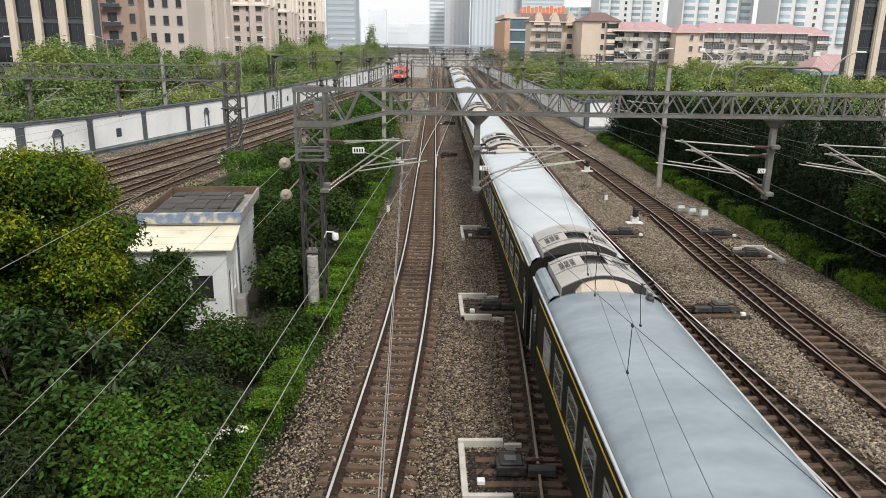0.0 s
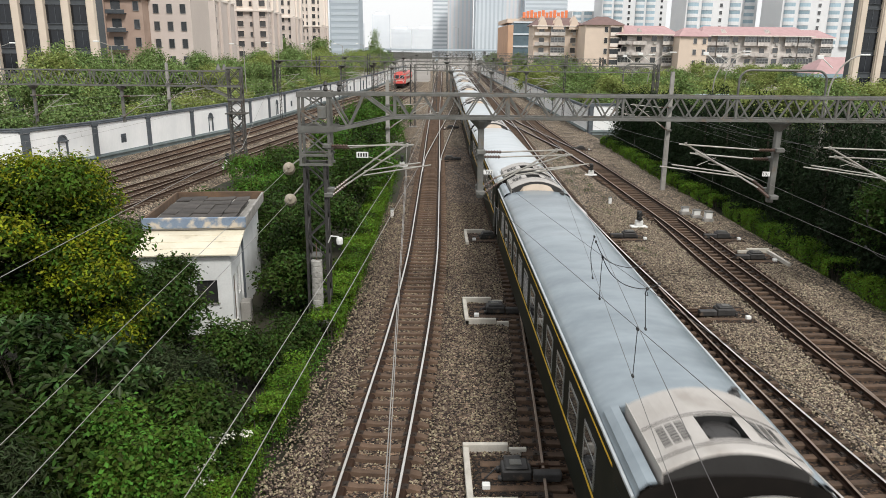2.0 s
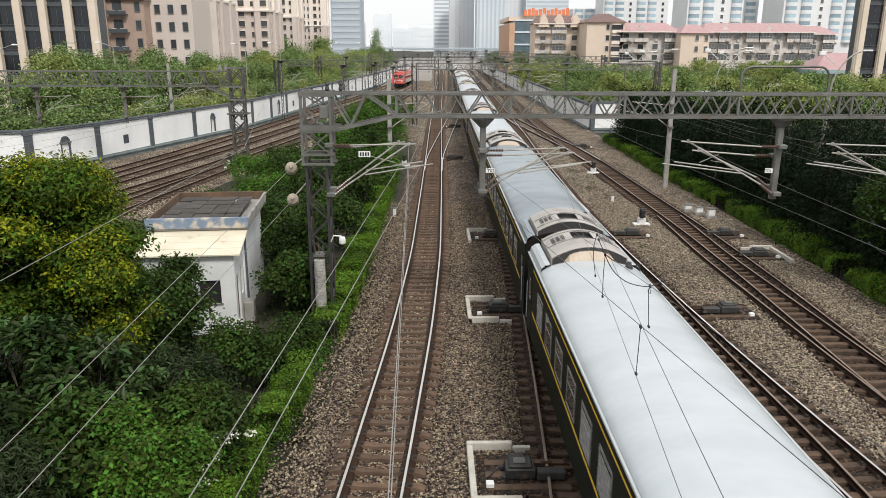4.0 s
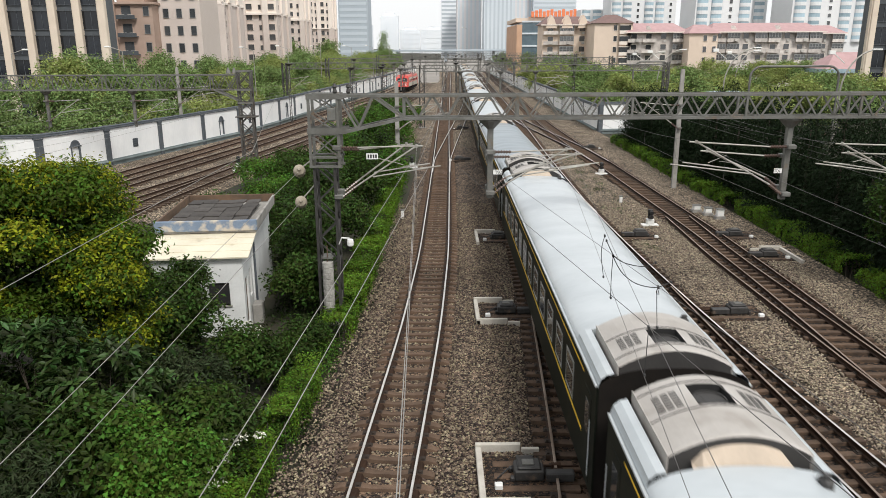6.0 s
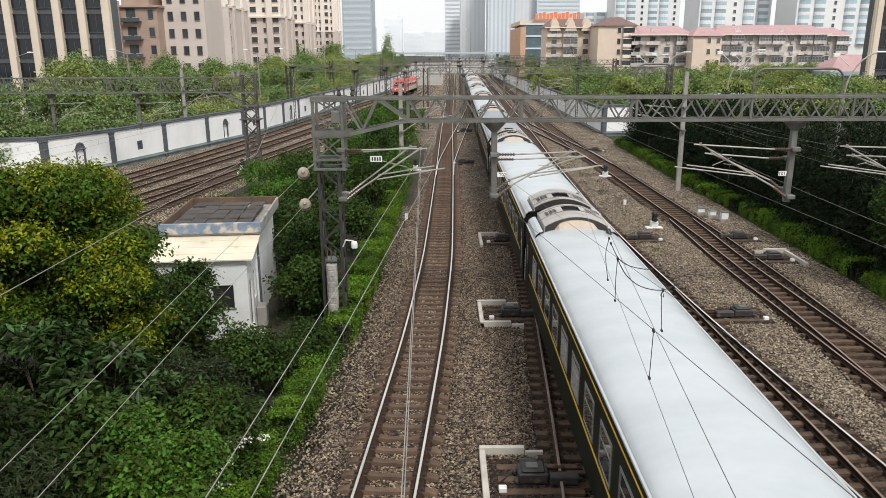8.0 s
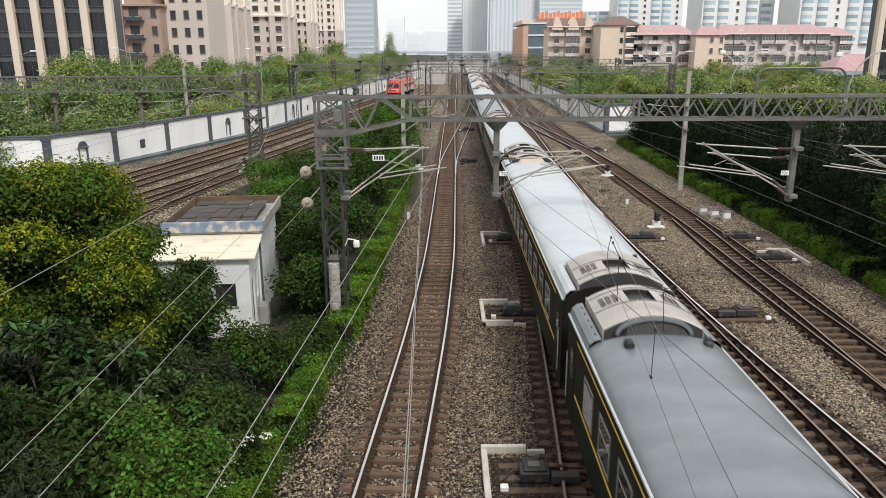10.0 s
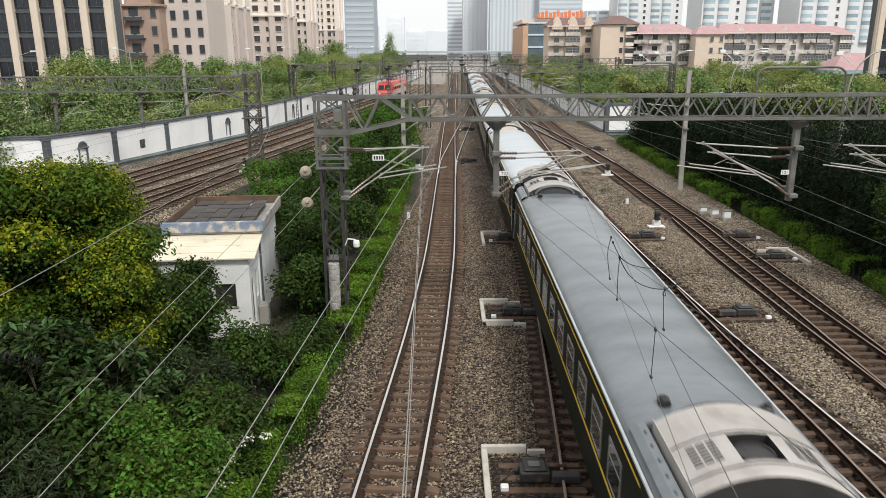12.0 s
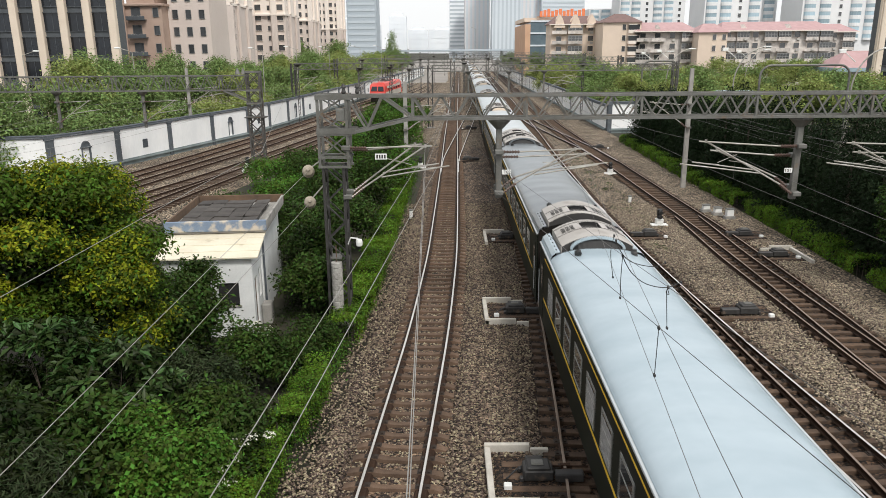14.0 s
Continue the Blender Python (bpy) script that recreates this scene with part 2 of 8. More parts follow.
    def mesh(self, name, mats, smooth=False):
        me = bpy.data.meshes.new(name)
        me.from_pydata(self.v, [], self.f)
        for q in (mats if isinstance(mats, (list, tuple)) else [mats]):
            me.materials.append(q)
        me.polygons.foreach_set("material_index", self.mi)
        if smooth:
            me.polygons.foreach_set("use_smooth", [True] * len(self.f))
        me.update()
        return me


def part(name, geo, material, parent=None, label="", smooth=False, at=None, kind=""):
    me = geo if isinstance(geo, bpy.types.Mesh) else geo.mesh(name, material, smooth)
    ob = new(name, me)
    if parent:
        ob.parent = parent
    if at is not None:
        ob.matrix_basis = at
    return tagged(ob, label, kind=kind)


def thing(name, label, category, at=None, group="", kind=""):
    ob = new(name)
    if at is not None:
        ob.matrix_basis = at
    return tagged(ob, label, category, group, kind)


def curve_fn(pts):
    """A smooth sideways place of a track for each distance along the place."""
    ys = np.array([p[0] for p in pts], float)
    xs = np.array([p[1] for p in pts], float)
    g = np.arange(ys[0], ys[-1] + 0.5, 0.5)
    v = np.interp(g, ys, xs)
    k = np.hanning(25)
    k /= k.sum()
    pad = np.concatenate([v[0] + (v[0] - v[1]) * np.arange(24, 0, -1), v, v[-1] + (v[-1] - v[-2]) * np.arange(1, 25)])
    sm = np.convolve(pad, k, "same")[24:-24]
    return lambda y: float(np.interp(y, g, sm))


# ---------- ground ----------
def ground():
    g = Geo()
    g.add([(-1500, -200, -0.32), (1500, -200, -0.32), (1500, 4500, -0.32), (-1500, 4500, -0.32)], [(0, 1, 2, 3)])
    tagged(part("ground", g, M_EARTH), "dark earth with weeds between the tracks", "ground", kind="structure")


def bed(name, xl, xr, y0, y1, material, label, z=0.0, step=1.0, k=14, dips=(), other=None):
    """A ballast bed between two sideways edges, with sloping shoulders and an uneven top."""
    g = Geo()
    rng = np.random.default_rng(4)
    ys = np.arange(y0, y1 + step, step)
    for y in ys:
        a, b = xl(y), xr(y)
        for j in range(k):
            u = j / (k - 1)
            zz = z + 0.05 * noise.noise((a + (b - a) * u, y * 0.6, 3.0)) - 0.02
            if any(d0 <= y <= d1 and abs(a + (b - a) * u - WAY[q](y)) < 1.42 for q, d0, d1 in dips):
                zz -= 0.13
            if j in (0, k - 1):
                zz = z - 0.34
            g.v.append((a + (b - a) * u, y, zz))
    for i in range(len(ys) - 1):
        for j in range(k - 1):
            g.f.append((i * k + j, i * k + j + 1, (i + 1) * k + j + 1, (i + 1) * k + j))
            g.mi.append(1 if other and ys[i] < 80 and g.v[i * k + j][0] < WAY["t"](ys[i]) - 0.5 else 0)
    tagged(part(name, g, [material, other] if other else material, smooth=True), label, "ballast", kind="structure")


TRACKS = dict(
    a=[(-20, -4.3), (5, -2.25), (15.4, -1.47), (26, -0.745), (36.6, -0.30), (49, -0.1), (66, 0.15), (88, 0.4), (140, 1.16), (220, 2.6), (420, 6)],
    t=[(-190, 3.2), (-30, 4.55), (15, 4.8), (40, 5.0), (65, 5.15), (100, 5.7), (200, 7.6), (420, 12)],
    tb=[(-20, 1.0), (5, 2.8), (15.3, 3.61), (19.1, 3.9), (21.5, 4.06), (30, 4.6), (42, 5.0)],
    ab=[(60, 0.1), (70, 0.3), (88, 1.6), (112, 3.4), (135, 5.0), (160, 6.3)],
    c=[(-20, 13.4), (5, 11.6), (16.6, 10.6), (21, 10.26), (25, 10.0), (30, 9.75), (37, 9.48), (48, 9.36), (72, 9.94), (91, 10.65), (140, 12.0), (300, 16), (420, 19)],
    cb=[(-20, 8.0), (5, 9.4), (15, 9.74), (18, 9.8), (20.5, 9.73), (24, 9.62), (34, 9.6)],
    d=[(-20, 14.3), (10, 14.5), (21, 14.65), (31, 15.2), (41, 15.45), (55, 15.3), (68, 15.2), (80, 14.8), (100, 14.7), (140, 15.6), (300, 20), (420, 23)],
    db=[(-20, 14.4), (18, 14.6), (36, 14.6), (42, 14.95), (50, 15.25)],
    tc=[(44, 9.5), (56, 9.3), (68, 8.5), (82, 7.2), (95, 6.2), (108, 5.9)],
    dc=[(66, 15.2), (78, 14.7), (92, 13.2), (106, 11.9), (118, 11.5)],
    ca=[(96, 10.8), (110, 10.2), (128, 8.6), (146, 7.2), (160, 6.9)],
    l1=[(20, -25.5), (47, -20.8), (55, -19.6), (62, -18.5), (75, -16.5), (82, -15.4), (110, -11.2), (140, -7.4), (180, -4), (250, -1.5)],
    l2=[(20, -29.0), (54, -22.2), (60, -20.7), (69, -18.9), (89, -15.6), (110, -12.5), (122, -11.0), (135, -9.6), (165, -6.5), (200, -4), (300, 0)],
    l3=[(20, -31.5), (54, -25.6), (66, -23.5), (79, -21.0), (100, -17.8), (135, -14), (147, -12.9), (165, -10.9), (180, -8.9), (200, -7.0), (300, -3)],
    l4=[(20, -34.0), (62, -27.2), (73, -25.3), (90, -22.8), (111, -20.4), (160, -14.5), (230, -9), (320, -6)],
)
WAY = {k: curve_fn(v) for k, v in TRACKS.items()}


def rail_profile(s):
    w, h = 0.037, 0.176
    return [(-0.075, 0.0), (-0.07, 0.02), (-0.012, 0.035), (-0.012, h - 0.05), (-w, h - 0.038), (-w, h - 0.008), (-w + 0.01, h), (w - 0.01, h), (w, h - 0.008), (w, h - 0.038), (0.012, h - 0.05), (0.012, 0.035), (0.07, 0.02), (0.075, 0.0)]


def sleeper_mesh(timber, half=1.25):
    g = Geo()
    if timber:
        g.box(-half, half, -0.115, 0.115, -0.15, 0.02, b=0.012)
    else:
        # pre-stressed block: waisted and dished in the middle, thicker under the rails
        xs = [(-half, 0.13, -0.03), (-1.0, 0.14, 0.035), (-0.5, 0.135, 0.03), (-0.3, 0.11, -0.005), (0.3, 0.11, -0.005), (0.5, 0.135, 0.03), (1.0, 0.14, 0.035), (half, 0.13, -0.03)]
        for x, w, z in xs:
            g.v += [(x, -w, -0.15), (x, -w * 0.82, z), (x, w * 0.82, z), (x, w, -0.15)]
        for i in range(len(xs) - 1):
            o = i * 4
            for j in range(3):
                g.f.append((o + j, o + 4 + j, o + 5 + j, o + 1 + j))
                g.mi.append(0)
        g.f += [(0, 1, 2, 3), (len(g.v) - 1, len(g.v) - 2, len(g.v) - 3, len(g.v) - 4)]
        g.mi += [0, 0]
    for sx in (-0.7535, 0.7535):
        for d in (-0.12, 0.12):
            g.box(sx + d - 0.035, sx + d + 0.035, -0.06, 0.06, 0.0, 0.075, mi=1)
        g.box(sx - 0.19, sx + 0.19, -0.10, 0.10, 0.0, 0.042, mi=1)
    return g.mesh("sleeper", [M_TIMBER if timber else M_SLEEPER, M_FASTEN])


def track(key, y0, y1, label, top=M_RAILTOP, timber=False, parts_to=60.0, spacing=0.625, sleepers=True, y_from=9.0):
    way = WAY[key]
    tr = thing("railway_track", label, "railway track", kind="structure")
    ys = list(np.arange(y0, min(y1, 120), 1.0)) + list(np.arange(max(120, y0), y1 + 1, 4.0))
    prof = rail_profile(1)
    for s in (-0.7535, 0.7535):
        g = Geo().sweep(prof, [(way(y) + s, y, 0.005) for y in ys], mis=[0] * 5 + [1, 1, 1] + [0] * 6)
        part("rail", g, [M_RAIL, top], tr)
        # dark strip beside each rail: the rail's shade painted in, along with rust
        if key == "a":
            part("shade_rust_strip", Geo().sweep([(-0.19, -0.08), (0.19, -0.08), (0.14, 0.012), (-0.14, 0.012)], [(way(y) + s, y, 0.004) for y in ys]), M_RAIL, tr, "dark strip under the rail, painted shade and rust stain in one")
    if not sleepers:
        return tr
    me = sleeper_mesh(timber)
    rest = Geo()
    rng = random.Random(hash_of(key))
    y = y0 + 0.3
    while y < y1:
        dx = way(y + 0.5) - way(y - 0.5)
        m = pose(way(y) + rng.uniform(-0.015, 0.015), y, rng.uniform(-0.008, 0.008), 0, 0, -math.degrees(math.atan(dx)) + rng.uniform(-0.5, 0.5))
        if y_from < y < parts_to:
            part("sleeper", me, None, tr, at=m)
        elif y < 170:
            rest.box(-1.25, 1.25, -0.12, 0.12, -0.1, 0.03, m=m)
        y += spacing + rng.uniform(-0.015, 0.015)
    if rest.f:
        part("far_sleepers", rest, M_TIMBER if timber else M_SLEEPER, tr, kind="stuff")
    return tr


def hash_of(key):
    return sum(ord(ch) * (i + 7) for i, ch in enumerate(key))


MAIN = (("a", -18, 330), ("t", -165, 330), ("tb", -18, 36), ("c", -18, 330), ("d", -18, 330))
ground()
bed("ballast_main", lambda y: min(WAY["a"](y) - 2.35, -2.0 + 0.02 * y) + min(1.0, max(0.0, (y - 84) / 30)) * (WAY["l1"](y) + 1.5 - min(WAY["a"](y) - 2.35, -2.0 + 0.02 * y)), lambda y: 19.2 + 0.010 * y + 0.6 * (y > 70), -18, 330, M_BALLAST, "grey and brown broken-stone ballast between the tracks", k=72, dips=MAIN, other=M_BALLAST_BROWN)
for q, d0, d1 in MAIN:
    bed("track_bed_" + q, lambda y: WAY[q](y) - 1.5, lambda y: WAY[q](y) + 1.5, d0, d1, M_BROWN_BALLAST if q == "a" else M_RUST_BALLAST, "rust-stained ballast between the sleepers", z=-0.055 - 0.004 * len(q))
bed("ballast_yard", lambda y: float(np.interp(y, [25, 63, 69.5, 93.3, 108, 200, 300], [-44, -34.0, -31.2, -25.1, -23.1, -13.9, -8.5])), lambda y: WAY["l1"](y) + 2.4, 25, 230, M_BALLAST, "pale broken-stone ballast under the yard tracks")
# the far yard's paleness is haze put into the ballast colour
bed("ballast_far", lambda y: -40 + 0.02 * y, lambda y: 20.2 + 0.05 * (y - 200), 200, 640, M_FARBED, "grey ballast of the far station yard, haze in its colour", z=-0.14, step=4.0)
track("a", -5, 400, "railway track with polished rails on rust-brown concrete sleepers", parts_to=95)
track("t", -165, 400, "railway track under the passenger train on concrete sleepers", top=M_RAILDULL, timber=True, parts_to=30)
track("tb", -5, 42, "turnout track with rusty rails on timber sleepers", top=M_RAILDULL, timber=True, parts_to=42)
track("ab", 62, 150, "diverging turnout rails beside the main track", sleepers=False)
track("c", -5, 400, "railway track with worn rails on dark timber sleepers", top=M_RAILTOP, timber=True, parts_to=60)
track("cb", -5, 32, "turnout rails joining the neighbouring track", top=M_RAILDULL, sleepers=False)
track("d", -5, 400, "rusty railway track on weathered timber sleepers beside the hedge", top=M_RAILDULL, timber=True, parts_to=75)
track("db", 4, 46, "diverging rusty rails of the turnout beside the hedge", top=M_RAILDULL, sleepers=False)
track("tc", 46, 106, "crossover rails beside the passenger train", sleepers=False)
track("dc", 68, 116, "crossover rails joining the rusty track", sleepers=False)
track("ca", 98, 158, "crossover rails among the far tracks", sleepers=False)
for k in ("l1", "l2", "l3", "l4"):
    track(k, 28, 225, "rusty yard track beyond the bushes", top=M_RAILDULL, timber=True, parts_to=28)

# ---------- passenger train ----------
M_COACH = mat("dark_green_coach_paint", (0.011, 0.014, 0.010), (0.007, 0.009, 0.007), rough=0.5, spec=0.08, scale=1.2, fine=20, bump=0.03, c=(0.018, 0.018, 0.013), cs=1.5)
M_YELLOW = mat("yellow_line", (0.75, 0.48, 0.03), (0.62, 0.38, 0.03), rough=0.45, bump=0.02)
M_ROOF_BLUE = mat("blue_grey_roof_paint", (0.265, 0.31, 0.34), (0.165, 0.20, 0.225), rough=0.28, scale=0.9, fine=7, bump=0.03, stretch=(0.5, 1.6, 1), spec=0.5)
M_ROOF_PALE = mat("pale_grey_roof_paint", (0.50, 0.535, 0.555), (0.41, 0.445, 0.465), rough=0.3, scale=0.6, fine=6, bump=0.02, stretch=(0.5, 1.6, 1))
M_ROOF_DARK = mat("dark_grey_roof_paint", (0.205, 0.225, 0.24), (0.13, 0.145, 0.155), rough=0.28, scale=0.8, fine=7, bump=0.03, stretch=(0.5, 1.6, 1))
M_ROOF_SKY = mat("light_blue_roof_paint", (0.40, 0.475, 0.52), (0.32, 0.395, 0.44), rough=0.3, scale=0.7, fine=6, bump=0.02, stretch=(0.5, 1.6, 1))
M_ALU = mat("grey_beige_unit_casing", (0.47, 0.445, 0.415), (0.38, 0.35, 0.32), rough=0.5, metal=0.15, scale=1.4, fine=16, bump=0.05, c=(0.33, 0.30, 0.27), cs=1.1)
# black that paints in the shade of openings, louvre slots and recesses
M_DARK = mat("opening_shade_black", (0.012, 0.012, 0.012), (0.02, 0.02, 0.02), rough=0.7, bump=0)
M_UNITSIDE = mat("dark_unit_side", (0.045, 0.043, 0.041), (0.03, 0.028, 0.027), rough=0.6, scale=2, fine=20, bump=0.05)
M_TAN = mat("tan_end_panel", (0.50, 0.41, 0.32), (0.40, 0.33, 0.26), rough=0.6, scale=2, fine=20, bump=0.05)
M_RUBBER = mat("black_bellows", (0.006, 0.006, 0.006), (0.01, 0.01, 0.01), rough=0.9, bump=0.1, spec=0.15)
M_GUTTER = mat("pale_gutter", (0.50, 0.53, 0.54), (0.40, 0.42, 0.43), rough=0.45, metal=0.2, bump=0.03)
M_UNDER = mat("dirty_underframe", (0.010, 0.009, 0.008), (0.016, 0.013, 0.011), rough=0.95, spec=0.15, bump=0.2)
M_WINFRAME = mat("aluminium_window_frame", (0.42, 0.43, 0.42), (0.33, 0.33, 0.32), rough=0.4, metal=0.6, bump=0)


def glass_mat(name, tint, rough=0.06, coat=0.6):
    m = mat(name, tint, tuple(v * 0.6 for v in tint), rough=rough, scale=0.8, fine=5, bump=0.02, spec=0.3 + coat, vary=0.35)
    m.node_tree.nodes["Principled BSDF"].inputs["Coat Weight"].default_value = coat
    m.node_tree.nodes["Principled BSDF"].inputs["Coat Roughness"].default_value = 0.03
    return m


M_GLASS = glass_mat("coach_window_glass", (0.03, 0.034, 0.036))
M_CURTAIN = mat("net_curtain", (0.42, 0.41, 0.40), (0.10, 0.10, 0.10), rough=0.9, scale=9, fine=35, bump=0.1)

COACH_L, PITCH = 25.5, 26.58


def roof_arc(n=18, w=1.555, e=3.62, crown=4.05):
    pts = []
    for i in range(n + 1):
        u = -1 + 2 * i / n
        x = w * math.sin(u * math.pi / 2)
        z = e + (crown - e) * (1 - abs(x / w) ** 2.6) ** 0.62
        pts.append((x, z))
    return pts


def ac_unit(parent, sgn, flat):
    """Roof air-conditioner at one end of the coach: arched casing, grille, fan opening."""
    yc = sgn * (COACH_L / 2 - 1.14)
    hl = 1.12
    m = pose(0, yc, 0, 0, 0, 0 if sgn > 0 else 180)
    g = Geo()
    n = 14
    arc = [(1.16 * (-1 + 2 * i / n), 4.09 + 0.36 * (1 - (-1 + 2 * i / n) ** 2)) for i in range(n + 1)]
    for y in (-hl, -hl + 0.05, hl - 0.05, hl):
        k = 0.03 if abs(y) == hl else 0
        g.v += [(x * (1 - k / 3), y, z - k) for x, z in arc]
    k = n + 1
    for j in range(3):
        for i in range(n):
            if j == 1 and 5 <= i <= 8:
                continue
            g.f.append((j * k + i, j * k + i + 1, (j + 1) * k + i + 1, (j + 1) * k + i))
            g.mi.append(0)
    # the strip with the fan opening: two margins and a recess
    y0, y1, h0, h1 = -hl + 0.05, hl - 0.05, -0.05, 0.72
    for (ya, yb) in ((y0, h0), (h1, y1)):
        for i in range(5, 9):
            (xa, za), (xb, zb) = arc[i], arc[i + 1]
            g.add([(xa, ya, za), (xb, ya, zb), (xb, yb, zb), (xa, yb, za)], [(0, 1, 2, 3)])
    xa, xb = arc[5][0], arc[9][0]
    za = arc[5][1]
    ring = [(xa, h0, za), (xb, h0, za), (xb, h1, za), (xa, h1, za)]
    low = [(x, y, za - 0.22) for x, y, z in ring]
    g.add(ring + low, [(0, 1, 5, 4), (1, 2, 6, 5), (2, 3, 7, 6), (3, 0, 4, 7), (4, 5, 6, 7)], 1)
    # side skirts and the two end faces
    for s in (-1, 1):
        g.box(s * 1.16 - 0.012, s * 1.16 + 0.012, -hl, hl, 3.70, 4.10, b=0.005)
    for y in (-hl + 0.01, hl - 0.01):
        f = [(x, y, z - 0.03) for x, z in arc] + [(1.15, y, 3.68), (-1.15, y, 3.68)]
        g.add(f, [tuple(range(len(f)))], 2)
    u = part("roof_unit", g, [M_ALU, M_DARK, M_UNITSIDE], parent, "arched grey-beige roof air-conditioner casing", at=m)
    # seam lines across the casing
    s1 = Geo()
    for y in (-0.12, 0.82):
        s1.sweep([(-0.012, 0), (0.012, 0), (0.012, 0.012), (-0.012, 0.012)], [(x, y, z) for x, z in arc])
    part("seam", s1, M_UNITSIDE, u)
    # louvres on both sides
    for s in (-1, 1):
        lg = Geo()
        for r in range(3):
            for c in range(7):
                x = s * (0.62 + r * 0.15)
                z = 4.09 + 0.36 * (1 - (x / 1.16) ** 2)
                y = 0.02 + c * 0.085
                sl = -2 * 0.36 * x / 1.16 ** 2
                lg.add([(x - 0.06, y, z - sl * 0.06 + 0.006), (x + 0.06, y, z + sl * 0.06 + 0.006), (x + 0.06, y + 0.045, z + sl * 0.06 + 0.006), (x - 0.06, y + 0.045, z - sl * 0.06 + 0.006)], [(0, 1, 2, 3)])
        part("louvre", lg, M_DARK, u)
    # fan ring and blades in the opening
    fg = Geo()
    fg.lathe([(0.30, 0), (0.30, 0.03), (0.27, 0.03), (0.27, 0)], n=18, m=pose(0, 0.335, za - 0.10))
    part("fan_ring", fg, M_UNITSIDE, u)
    for a in range(6):
        part("fan_blade", Geo().bar((0, 0.335, za - 0.1), (0.27 * math.cos(a * 1.047), 0.335 + 0.27 * math.sin(a * 1.047), za - 0.1), 0.11, 0.012), M_UNITSIDE, u)
    # tan panel that closes the unit towards the roof
    tg = Geo()
    na = 10
    q = [(-0.78 + 1.56 * i / na, 3.98 + 0.33 * (1 - (-1 + 2 * i / na) ** 2) ** 0.5) for i in range(na + 1)]
    vs = [(x, -hl - 0.02, z) for x, z in q] + [(x * 1.05, -hl - 0.25, 3.93) for x, z in q]
    tg.add(vs, [(i, i + 1, na + 2 + i, na + 1 + i) for i in range(na)])
    part("end_panel", tg, M_TAN, u, "tan curved end panel")


